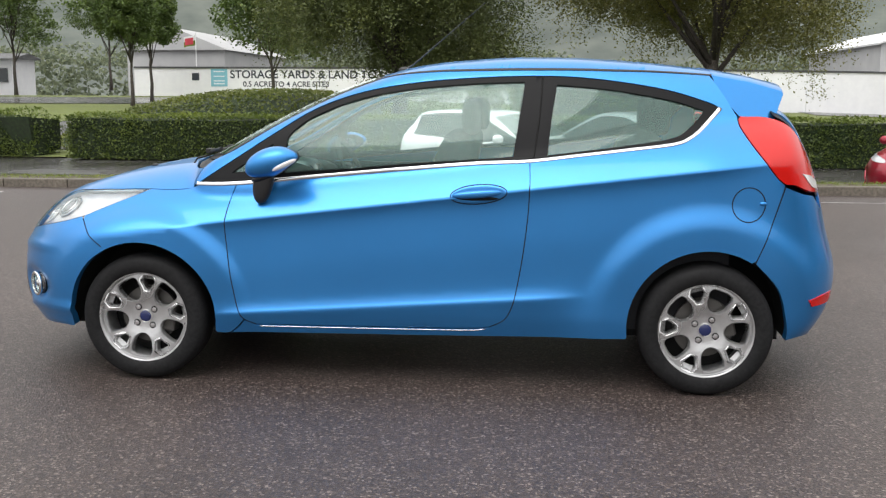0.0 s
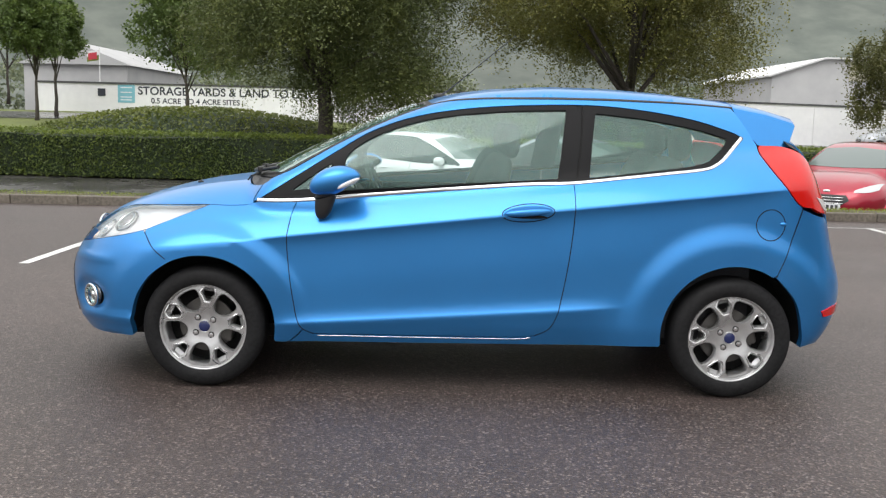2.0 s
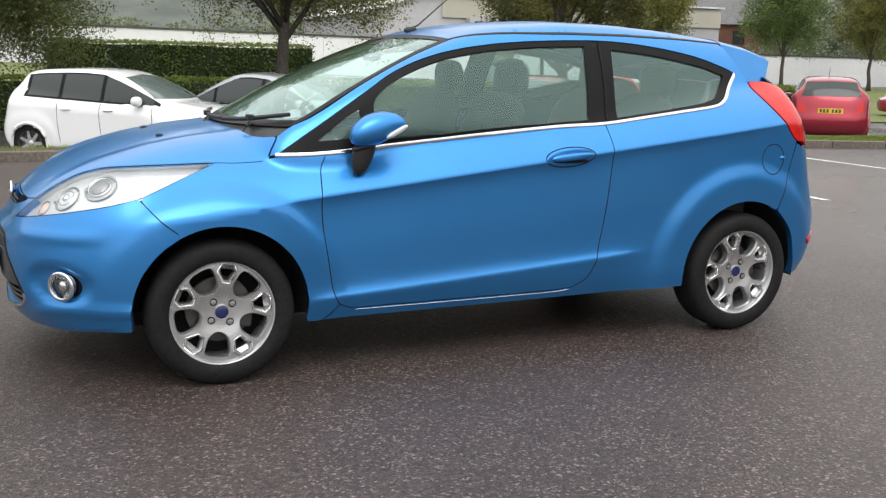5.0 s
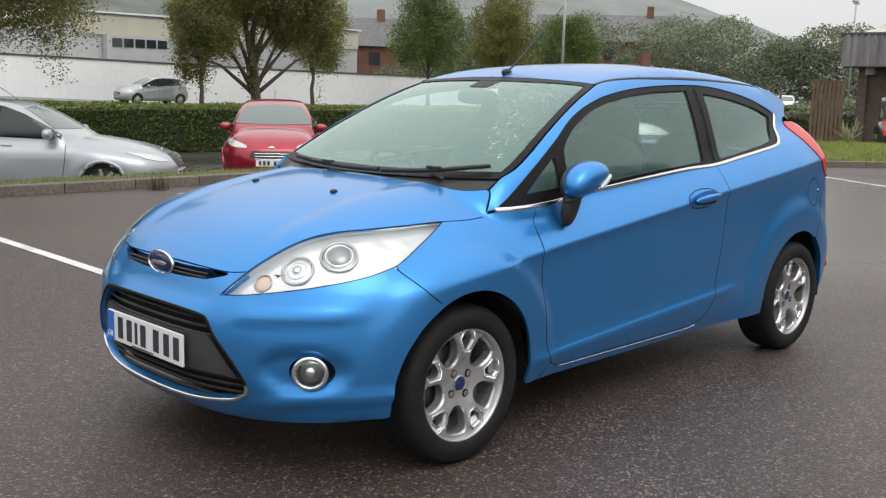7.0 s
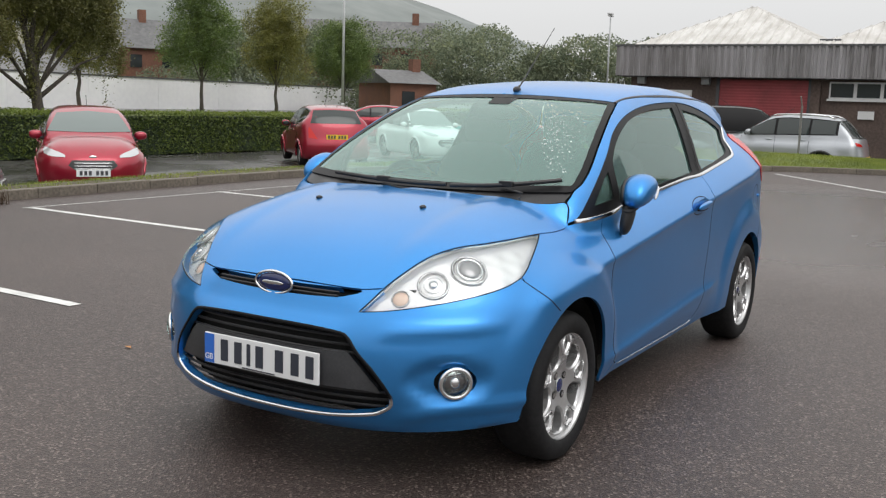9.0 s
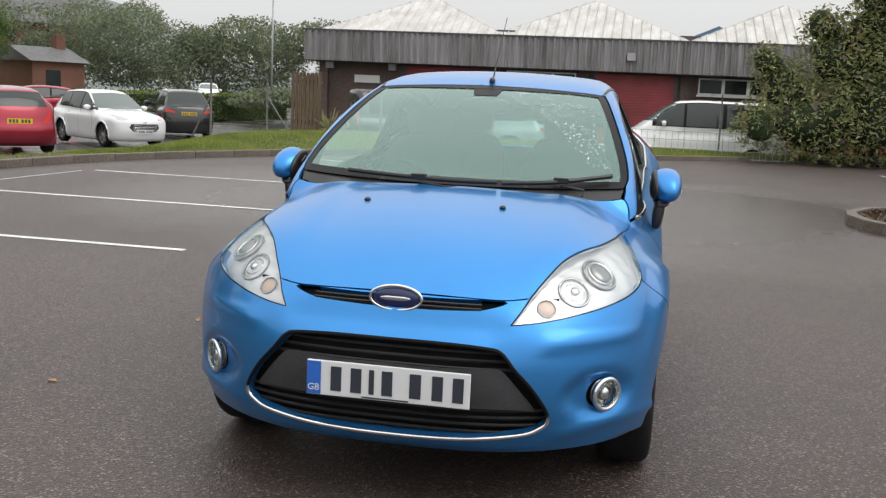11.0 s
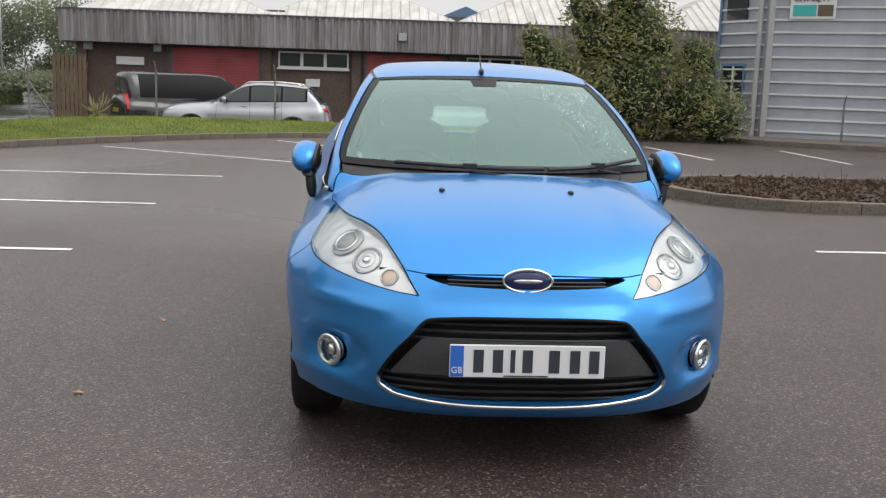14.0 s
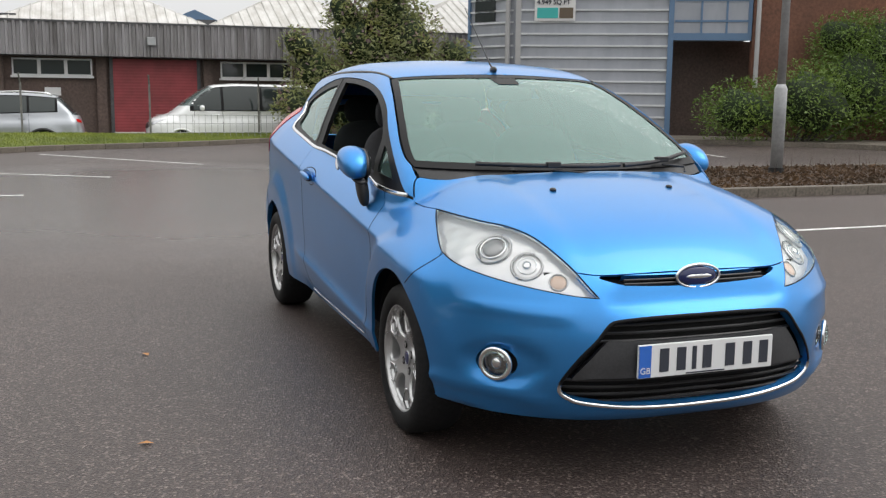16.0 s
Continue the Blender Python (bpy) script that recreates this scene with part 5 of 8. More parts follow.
# grille: sheet coloured near-black for the cavity's shade, mesh bars, grey cross bar, chrome lower trim
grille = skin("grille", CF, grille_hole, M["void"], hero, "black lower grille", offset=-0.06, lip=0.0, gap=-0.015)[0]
for z in np.arange(0.285, 0.57, 0.026):
    if 0.375 < z < 0.48:
        continue
    half = np.interp(z, [0.261, 0.29, 0.34, 0.44, 0.5, 0.56], [0.3, 0.43, 0.5, 0.44, 0.39, 0.32])
    y = np.linspace(-half, half, 21)
    x = np.interp(z, *HF.nose) + HF.nose_k * np.abs(y) ** 3 + 0.035
    part("grille_bar", tube_bm(list(zip(x, y, np.full(21, z))), 0.0055, 6), M["plastic"], grille)
cross = [(0.0, 0.497), (0.2, 0.497), (0.335, 0.5), (0.365, 0.488), (0.44, 0.40), (0.462, 0.36), (0.4, 0.365), (0.2, 0.366), (0.0, 0.366)]
skin("cross_bar", CF, trace(CF, [("F", cross), ("F", [(-y, z) for y, z in cross][::-1])]), M["grey_plastic"], hero, "dark grey grille cross bar", offset=-0.016, lip=0.03)
ribbon("grille_trim", CF, [("F", [(0.497, 0.352), (0.494, 0.325), (0.47, 0.305), (0.418, 0.285), (0.24, 0.264), (0, 0.257), (-0.24, 0.264), (-0.418, 0.285), (-0.47, 0.305), (-0.494, 0.325), (-0.497, 0.352)])], 0.014, 0.006, M["chrome"], hero, "chrome lower grille trim")
ribbon("grille_surround", CF, [("F", [(0.497, 0.352), (0.478, 0.39), (0.44, 0.445), (0.39, 0.5), (0.35, 0.548), (0.31, 0.562), (0.18, 0.57), (0, 0.571), (-0.18, 0.57), (-0.31, 0.562), (-0.35, 0.548), (-0.39, 0.5), (-0.44, 0.445), (-0.478, 0.39), (-0.497, 0.352)])], 0.012, 0.003, M["black_trim"], hero)
# sheet behind the slot, its shade given by the near-black colour
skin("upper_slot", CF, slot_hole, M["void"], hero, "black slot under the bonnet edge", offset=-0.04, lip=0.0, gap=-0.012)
for z in (0.672, 0.684):
    y = np.linspace(-0.27, 0.27, 15)
    part("slot_bar", tube_bm(list(zip(np.interp(z, *HF.nose) + HF.nose_k * np.abs(y) ** 3 + 0.03, y, np.full(15, z))), 0.004, 6), M["plastic"], hero)

# number plate: blank white with plain dark bars
plate = part("number_plate", box_bm(-2.04, -2.03, -0.262, 0.262, 0.374, 0.486, 0.003), M["plate_white"], hero, "white number plate with dark bars")
part("plate_band", box_bm(-2.0425, -2.0385, 0.215, 0.26, 0.377, 0.483), M["plate_blue"], plate, "blue band")
text_mesh("GB", 0.03, M["plate_white"], pose(-2.044, 0.257, 0.39, 90, 0, -90), "lettering", plate, 0.0006)
for yb, w in ((0.165, 0.034), (0.1, 0.034), (0.05, 0.016), (0.0, 0.034), (-0.09, 0.036), (-0.16, 0.034), (-0.225, 0.034)):
    part("plate_mark", box_bm(-2.0425, -2.0385, yb - w / 2, yb + w / 2, 0.392, 0.47), M["ink"], plate)
part("plate_caption", box_bm(-2.0425, -2.0385, -0.07, 0.08, 0.3785, 0.3825), M["ink"], plate)
# oval badge, chrome ring
v, f = blob((-1.962, 0, 0.69), (0.014, 0.076, 0.033), nu=40)
badge = obj("badge", v, f, M["badge_blue"], hero, "dark blue oval badge", True)
ring = part("badge_ring", ring_bm(0.0, 0.083, 0.039, 0.0054, 48, 8), M["chrome"], badge, "chrome ring", True)
ring.location = (-1.966, 0, 0.69)
v, f = blob((-1.974, 0, 0.69), (0.003, 0.05, 0.008), nu=24)
obj("badge_mark", v, f, M["chrome"], badge, "", True)

# fog lamps
M["fog_bowl"] = material("dark_chrome_bowl", (0.25, 0.25, 0.26), 0.15, 0.9)
for s in (-1, 1):
    fp0 = F.up(np.array([(0.672 * s, 0.403)]))
    fn0 = HF.normal(fp0)[0]
    fp0 = fp0[0] - fn0 * 0.007
    m = Matrix.Translation(fp0) @ Vector((-1, 0, 0)).rotation_difference(Vector(fn0)).to_matrix().to_4x4()
    fog = new("fog_lamp")
    fog.parent, fog.matrix_basis = hero, m
    tagged(fog, "round fog lamp in a chrome ring")
    part("chrome_ring", ring_bm(-0.004, 0.052, 0.05, 0.0085, 48, 10), M["chrome"], fog, "chrome ring", True)
    v, f = blob((-0.005, 0, 0), (0.018, 0.05, 0.045))
    obj("lens", v, f, M["lens"], fog, "clear lens", True)
    v, f = blob((0.02, 0, 0), (0.012, 0.05, 0.047))
    obj("bowl", v, f, M["fog_bowl"], fog, "", True)
    v, f = blob((0.005, 0, 0), (0.012, 0.018, 0.02))
    obj("bulb", v, f, M["chrome"], fog, "", True)
    v, f = blob((0.045, 0, 0), (0.01, 0.075, 0.07))
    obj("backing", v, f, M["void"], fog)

# headlamps
lamp_out = trace(CF, [("P", lamp), ("P", lamp_low)])
bowls = skin("lamp_bowl", CF, lamp_out, M["lamp_bowl"], hero, "silvered lamp housing", offset=-0.03, lip=-0.028, grid=0.012, mirror=True, gap=-0.006,
             fall=lambda p: 0.003 * np.sin(p[:, 0] * 62 + p[:, 2] * 30) * np.sin(p[:, 2] * 75) * sstep(-1.3, -1.5, p[:, 0]))
skin("headlamp", CF, lamp_out, M["lens"], hero, "long clear headlamp swept back into the wing", offset=0.001, lip=0.006, grid=0.02, mirror=True, gap=0.004)
ribbon("lamp_seal", CF, [("P", lamp), ("P", lamp_low)], 0.0045, 0.001, M["black_trim"], hero, "", True, base=-0.002)
for s in (-1, 1):
    for (x, y, z, r, mt) in ((-1.635, 0.63, 0.782, 0.06, "chrome"), (-1.765, 0.554, 0.735, 0.052, "facet"), (-1.862, 0.474, 0.69, 0.03, "amber")):
        at = F.up(np.array([(y * s, z)]))
        nn = HF.normal(at)[0]
        m = Matrix.Translation(at[0] - nn * 0.028) @ Vector((-1, 0, 0)).rotation_difference(Vector(nn)).to_matrix().to_4x4()
        u = new("lamp_unit")
        u.parent, u.matrix_basis = hero, m
        part("ring", ring_bm(0.0, r, r, r * 0.09), M["satin"], u, "", True)
        v, f = blob((0.004, 0, 0), (0.008, r * 0.9, r * 0.9))
        obj("reflector", v, f, M["amber" if mt == "amber" else "lamp_bowl"], u, "", True)
        if mt == "facet":
            part("inner_ring", ring_bm(-0.003, r * 0.62, r * 0.62, r * 0.05), M["chrome"], u, "", True)
            v, f = blob((-0.008, 0, 0), (0.008, r * 0.3, r * 0.3))
            obj("bulb_cover", v, f, M["chrome"], u, "", True)
        if mt == "chrome":
            part("inner_ring", ring_bm(-0.005, r * 0.74, r * 0.74, r * 0.08), M["chrome"], u, "", True)
            v, f = blob((-0.004, 0, 0), (0.012, r * 0.62, r * 0.62))
            obj("projector_lens", v, f, material("projector_glass", (0.3, 0.3, 0.31), 0.05, 0.3, 1.0), u, "", True)

# side glazing: black surround, panes, bright belt line
dlo = [("L", belt_f), ("L", belt_r), ("L", dlo_top)]
dglass = trace(L, [("L", [(-0.6, 0.94), (-0.598, 1.06), (-0.575, 1.118), (-0.473, 1.192), (-0.289, 1.264), (-0.076, 1.307), (0.191, 1.333), (0.452, 1.344)]), ("L", [(0.452, 1.344), (0.425, 1.14), (0.408, 1.022)]), ("L", [(0.408, 1.022), (-0.074, 0.984), (-0.35, 0.957), (-0.6, 0.94)])])
rglass = trace(L, [("L", [(0.556, 1.03), (0.575, 1.2), (0.593, 1.332)]), ("L", [(0.593, 1.332), (0.835, 1.309), (1.076, 1.268), (1.2, 1.232), (1.222, 1.215), (1.163, 1.15), (1.079, 1.105), (0.849, 1.068), (0.556, 1.03)])])
qglass = trace(L, [("L", [(-0.845, 0.938), (-0.706, 1.04), (-0.655, 1.068)]), ("L", [(-0.655, 1.068), (-0.658, 0.955)]), ("L", [(-0.658, 0.955), (-0.845, 0.938)])])
skin("window_surround", L, dlo, M["black_trim"], hero, "black window surround and pillar", holes=[dglass, rglass, qglass], offset=-0.004, lip=0.02, mirror=True, gap=0.0)
dpane = skin("door_glass", L, dglass, M["glass"], hero, "greenish door glass", offset=-0.012, lip=0.0, gap=-0.004, mirror=False)
skin("rear_side_glass", L, rglass, M["glass"], hero, "greenish rear side glass", offset=-0.012, lip=0.0, gap=-0.004, mirror=True)
skin("quarter_glass", L, qglass, M["glass"], hero, "small front quarter glass", offset=-0.012, lip=0.0, gap=-0.004, mirror=True)
ribbon("belt_trim", L, [("L", belt_f[:-1] + belt_r)], 0.019, 0.005, M["chrome"], hero, "bright belt line trim", True)
ribbon("door_shut_line", L, [("L", [(0.497, 1.02), (0.52, 1.2), (0.53, 1.36)])], 0.006, 0.002, M["void"], hero, "", True)
# added bright strip stands in for sky caught by the door's lower flange
ribbon("sill_glint_strip", L, [("L", [(-0.71, 0.26), (-0.3, 0.26), (0.2, 0.262), (0.3, 0.27)])], 0.0045, 0.002, M["chrome"], hero, "thin chrome strip added as the sky glint on the sill edge", True, base=0.0015)

# windscreen and cowl
scr = [(-0.662, 0.998), (-0.67, 1.03), (-0.655, 1.1), (-0.61, 1.21), (-0.56, 1.31), (-0.522, 1.37)]
scr_top = [(-0.522, 1.37), (-0.35, 1.381), (0, 1.387), (0.35, 1.381), (0.522, 1.37)]
scr_low = [(0.662, 0.998), (0.5, 0.992), (0.25, 0.988), (0, 0.987), (-0.25, 0.988), (-0.5, 0.992), (-0.662, 0.998)]
screen_out = [("F", scr), ("F", scr_top), ("F", [(-y, z) for y, z in scr][::-1]), ("F", scr_low)]
skin("windscreen", F, screen_out, M["screen"], hero, "raked windscreen beaded with rain", offset=-0.004, lip=0.0, grid=0.03)
inner = trace(F, screen_out)
ctr = inner.mean(0)
skin("screen_border", F, inner, M["black_trim"], hero, "black windscreen border", holes=[shrink(inner, 0.016)], offset=-0.001, lip=0.01, gap=-0.004)
skin("mirror_mount", F, [("F", [(-0.075, 1.378), (0.075, 1.378)]), ("F", [(0.075, 1.378), (0.055, 1.335)]), ("F", [(0.055, 1.335), (-0.055, 1.335)]), ("F", [(-0.055, 1.335), (-0.075, 1.378)])], M["black_trim"], hero, "black patch round the mirror mount", offset=-0.002, lip=0.0)
cowl_f = [(-1.126, 0), (-1.116, -0.25), (-1.074, -0.5), (-1.03, -0.6), (-1.001, -0.645), (-0.99, -0.662)]
cowl_b = [(-0.99, -0.662), (-0.93, -0.655), (-0.97, -0.5), (-1.01, -0.25), (-1.03, 0)]
skin("cowl", T, [("T", cowl_f), ("T", cowl_b), ("T", flipy(cowl_b)), ("T", flipy(cowl_f))], M["plastic"], hero, "black cowl panel", offset=-0.008, lip=0.0)
for pts in ([(0.44, 0.998), (0.2, 0.991), (-0.02, 0.987), (-0.18, 0.989)], [(-0.2, 0.987), (-0.4, 0.998), (-0.615, 1.026)]):
    p = F.up(spline(pts, 0.03)) + (-0.02, 0, 0.012)
    wiper = part("wiper", tube_bm([tuple(q) for q in p], 0.009, 8), M["plastic"], hero, "black wiper")
    p2 = p + (-0.006, 0, -0.016)
    part("wiper_arm", tube_bm([tuple(p2[len(p2) // 2]), tuple(p2[len(p2) // 2] * (1, 0.98, 1) + (-0.03, -0.1, -0.01)), (-1.09, p2[-1][1] * 0.7 - 0.08, 0.965)], 0.005, 8), M["plastic"], wiper)
    part("wiper_clip", box_bm(p[len(p) // 2][0] - 0.015, p[len(p) // 2][0] + 0.01, p[len(p) // 2][1] - 0.03, p[len(p) // 2][1] + 0.03, p[len(p) // 2][2] - 0.008, p[len(p) // 2][2] + 0.016, 0.004), M["plastic"], wiper)
for y in (-0.245, 0.262):
    q = T.up(np.array([(-1.385, y)]))[0]
    v, f = blob(q + (0, 0, 0.003), (0.016, 0.012, 0.008))
    obj("washer_jet", v, f, M["plastic"], hero, "black washer jet", True)

# tail lamps, tailgate, rear bumper, spoiler
tl_low = [(1.545, 0.918), (1.504, 0.952), (1.42, 1.065), (1.376, 1.145), (1.368, 1.195)]
tl_rear = [(1.375, -0.62, 1.196), (1.47, -0.585, 1.19), (1.55, -0.585, 1.145), (1.62, -0.6, 1.07), (1.68, -0.622, 0.985), (1.715, -0.64, 0.925), (1.72, -0.655, 0.872)]
tl_foot = [(1.72, -0.655, 0.872), (1.62, -0.72, 0.888), (1.545, -0.75, 0.918)]
lamp_tail = trace(CR, [("L", tl_low), ("P", tl_rear), ("P", tl_foot)])
skin("tail_lamp", CR, lamp_tail, M["red_lens"], hero, "long red tail lamp", lip=0.02, mirror=True, offset=0.004, grid=0.02)
lens_pts = [(1.575, -0.722, 0.962), (1.64, -0.69, 0.95), (1.705, -0.652, 0.925), (1.712, -0.655, 0.888), (1.64, -0.705, 0.905), (1.575, -0.722, 0.962)]
skin("reversing_lens", CR, trace(CR, [("P", lens_pts[:3]), ("P", lens_pts[2:4]), ("P", lens_pts[3:])]), M["lamp_bowl"], hero, "clear reversing lens", lip=0.006, mirror=True, offset=0.008)
skin("rear_bumper", CR, trace(CR, [("L", [(1.433, 0.587), (1.491, 0.734), (1.545, 0.909)]), ("L", [(1.545, 0.909), (1.62, 0.88), (1.69, 0.866)]), ("B", [(-0.62, 0.8), (-0.3, 0.74), (0, 0.73), (0.3, 0.74), (0.62, 0.8)]),
                                   ("P", [(1.69, 0.68, 0.866), (1.62, 0.72, 0.88), (1.545, 0.745, 0.909)]), ("P", [(1.545, 0.745, 0.909), (1.491, 0.79, 0.734), (1.433, 0.82, 0.587)]),
                                   ("P", [(1.433, 0.82, 0.587), (1.53, 0.81, 0.47), (1.575, 0.79, 0.3), (1.58, 0.775, 0.25)]), ("B", [(0.7, 0.26), (0.4, 0.24), (-0.4, 0.24), (-0.7, 0.26)]), ("L", [(1.58, 0.25), (1.578, 0.32), (1.535, 0.47), (1.433, 0.587)])]), BP, hero, "rounded blue rear bumper", lip=0.03)
skin("rear_reflector", CR, trace(CR, [("P", [(1.64, -0.77, 0.43), (1.7, -0.72, 0.45), (1.76, -0.65, 0.455)]), ("P", [(1.76, -0.65, 0.455), (1.75, -0.655, 0.41)]), ("P", [(1.75, -0.655, 0.41), (1.65, -0.755, 0.4)]), ("P", [(1.65, -0.755, 0.4), (1.64, -0.77, 0.43)])]), M["red_lens"], hero, "small red reflector", offset=0.006, mirror=True)
# dark glass that wraps from the rear window to the lamps
gap_l = [(-0.5, 1.24), (-0.585, 1.2), (-0.612, 1.07), (-0.635, 0.98), (-0.668, 0.87)]
skin("wrap_glass", B, [("B", gap_l), ("B", [(-0.668, 0.87), (-0.49, 0.82)]), ("B", [(-0.49, 0.82), (-0.49, 1.24)]), ("B", [(-0.49, 1.24), (-0.5, 1.24)])], M["black_trim"], hero, "dark wrap-round rear glass", offset=-0.004, lip=0.004, mirror=True, gap=0.0)
skin("tailgate", B, [("B", [(-0.62, 0.8), (-0.3, 0.745), (0.3, 0.745), (0.62, 0.8)]), ("B", [(0.62, 0.8), (0.6, 1.0), (0.55, 1.2), (0.5, 1.32)]), ("B", [(0.5, 1.32), (-0.5, 1.32)]), ("B", [(-0.5, 1.32), (-0.55, 1.2), (-0.6, 1.0), (-0.62, 0.8)])], BP, hero, "blue tailgate",
     holes=[trace(B, [("B", [(-0.5, 1.02), (0.5, 1.02)]), ("B", [(0.5, 1.02), (0.44, 1.28)]), ("B", [(0.44, 1.28), (-0.44, 1.28)]), ("B", [(-0.44, 1.28), (-0.5, 1.02)])])])
skin("rear_screen", B, [("B", [(-0.51, 1.01), (0.51, 1.01)]), ("B", [(0.51, 1.01), (0.45, 1.29)]), ("B", [(0.45, 1.29), (-0.45, 1.29)]), ("B", [(-0.45, 1.29), (-0.51, 1.01)])], M["glass"], hero, "rear window", offset=-0.008, lip=0.0)
# spoiler: a thick wing off the end of the roof, its ends turned down to the tail lamps
sv, sf = [], []
ys = np.sin(np.linspace(-math.pi / 2, math.pi / 2, 33))
root = T.up(np.array([(1.268, y * 0.522) for y in ys]))[:, 2]
for y, zt in zip(ys, root):
    k = y * y
    k8 = k ** 4
    sv += [(1.268, y * 0.522, zt + 0.003), (1.44 - 0.01 * k, y * 0.524, zt - 0.026), (1.6 - 0.03 * k, y * 0.515, zt - 0.064), (1.61 - 0.03 * k, y * 0.522, zt - 0.078),
           (1.585 - 0.045 * k, y * 0.552, 1.285 - 0.03 * k - 0.075 * k8), (1.385 - 0.005 * k, y * 0.596, 1.285 - 0.03 * k - 0.058 * k8), (1.3, y * 0.56, zt - 0.045 - 0.03 * k8)]
for i in range(len(ys) - 1):
    for j in range(7):
        sf.append((i * 7 + j, i * 7 + (j + 1) % 7, (i + 1) * 7 + (j + 1) % 7, (i + 1) * 7 + j))
sf += [tuple(range(7))[::-1], tuple(range((len(ys) - 1) * 7, len(ys) * 7))]
bm = bmesh.new()
vs = [bm.verts.new(q) for q in sv]
for t in sf:
    bm.faces.new([vs[i] for i in t])
bmesh.ops.recalc_face_normals(bm, faces=bm.faces[:])
for e in bm.edges:
    e.smooth = e.calc_face_angle(0) < 0.6
part("roof_spoiler", bm, BP, hero, "blue roof spoiler over the rear window", True)

# shut lines
for seg in ([("L", bumper_side)], [("L", [(1.433, 0.587), (1.491, 0.734), (1.545, 0.905)])], [("L", door_front[1:])], [("L", door_rear[:-1])]):
    ribbon("shut_line", L, seg, 0.0045, 0.0008, M["void"], hero, "", True)
# fuel flap, handles
ribbon("fuel_flap_joint", L, [("L", [(1.397 + 0.068 * math.cos(a), 0.833 + 0.072 * math.sin(a)) for a in np.linspace(0, 2 * math.pi, 33)])], 0.005, 0.0006, M["void"], hero, "round fuel flap joint")
flap = L.up(np.array([(1.456, 0.838)]))[0]
v, f = blob(flap + (0, -0.002, 0), (0.016, 0.006, 0.009), nu=16, nv=10)
obj("fuel_flap_tab", v, f, BP, hero, "", True)
for s in (-1, 1):
    y0 = L.up(np.array([(0.266, 0.864)]))[0][1]
    v, f = blob((0.266, 0, 0.864), (0.116, 0.003, 0.036), nu=36)
    v = v + (0, y0 - 0.001, 0)
    v[:, 2] += (v[:, 0] - 0.266) * 0.08
    for ring_w, mt0 in ((0.005, "void"),):
        pts = [(0.266 + 0.122 * math.cos(a), 0.864 + 0.041 * math.sin(a) + 0.0098 * math.cos(a)) for a in np.linspace(0, 2 * math.pi, 41)]
        if s < 0:
            ribbon("handle_joint", L, [("L", pts)], ring_w, 0.0008, M[mt0], hero, "", True)
    h = obj("door_handle", v * (1, -s, 1), f if s < 0 else [t[::-1] for t in f], BP, hero, "body-coloured door handle in a scooped cup", True)
    v, f = blob((0.262, y0 - 0.022, 0.868), (0.104, 0.014, 0.016), (2, 2, 2.5), nu=36)
    v[:, 2] += (v[:, 0] - 0.266) * 0.08
    obj("grip", v * (1, -s, 1), f, BP, h, "", True)
    # near-black blob drawn as the shade behind the grip
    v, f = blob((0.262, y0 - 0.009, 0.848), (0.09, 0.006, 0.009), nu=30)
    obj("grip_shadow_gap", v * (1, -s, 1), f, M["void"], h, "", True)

# mirrors, folded in
def mirror_cup(p):
    """A teardrop: round and deep in front, its underside sweeping up to a point at the back."""
    q = p.copy()
    t = p[:, 0] / 0.116
    back, lead = np.clip(t, 0, 1), np.clip(-t, 0, 1)
    q[:, 2] = np.where(p[:, 2] < 0, p[:, 2] * (1 - 0.72 * back ** 1.3), p[:, 2] * (1 - 0.3 * back ** 2))
    q[:, 2] += 0.02 * t - 0.012 * lead ** 2
    q[:, 1] = p[:, 1] * (1 - 0.25 * back ** 2) - 0.014 * t ** 2
    return q


for s in (-1, 1):
    v, f = blob((0, 0, 0), (0.116, 0.066, 0.064), (2.2, 2.3, 2.2), 40, 22, mirror_cup)
    v = v + (-0.628, -0.836, 0.996)
    mirror = obj("door_mirror", v * (1, -s, 1), f if s < 0 else [t[::-1] for t in f], BP, hero, "blue door mirror folded in on a black foot", True)
    v, f = blob((0, 0, 0), (0.106, 0.02, 0.056), (2.3, 2.6, 2.3), 28, 14, mirror_cup)
    v = v + (-0.622, -0.788, 0.994)
    obj("mirror_rim", v * (1, -s, 1), f, M["plastic"], mirror, "black mirror rim", True)
    v, f = blob((-0.61, -0.77, 0.998), (0.05, 0.003, 0.028), (2.5, 2, 2.5), 24, 12)
    obj("mirror_face", v * (1, -s, 1), f, M["chrome"], mirror, "mirror glass", True)
    v, f = blob((-0.655, -0.822, 0.936), (0.072, 0.036, 0.018), (2.4, 2.3, 2.2), 24, 12)
    v[:, 2] += (v[:, 0] + 0.655) * 0.35
    obj("mirror_base", v * (1, -s, 1), f, M["plastic"], mirror, "black underside", True)
    v, f = blob((-0.68, -0.812, 0.882), (0.044, 0.024, 0.072), (2.6, 2.6, 2.6), 24, 14, lambda p: np.stack([p[:, 0] * (1 + 3.2 * p[:, 2]) + p[:, 2] * 0.2, p[:, 1] - p[:, 2] * 0.1, p[:, 2]], 1))
    obj("mirror_foot", v * (1, -s, 1), f, M["plastic"], mirror, "black mirror foot", True)
    v, f = blob((0, 0, 0), (0.05, 0.012, 0.013), (2.2, 2, 2.2), nu=24)
    v[:, 2] += v[:, 0] * 0.45
    v[:, 1] += v[:, 0] * 0.25
    v = v + (-0.562, -0.888, 0.985)
    obj("indicator", v * (1, -s, 1), f, M["indicator_lens"], mirror, "clear side indicator", True)

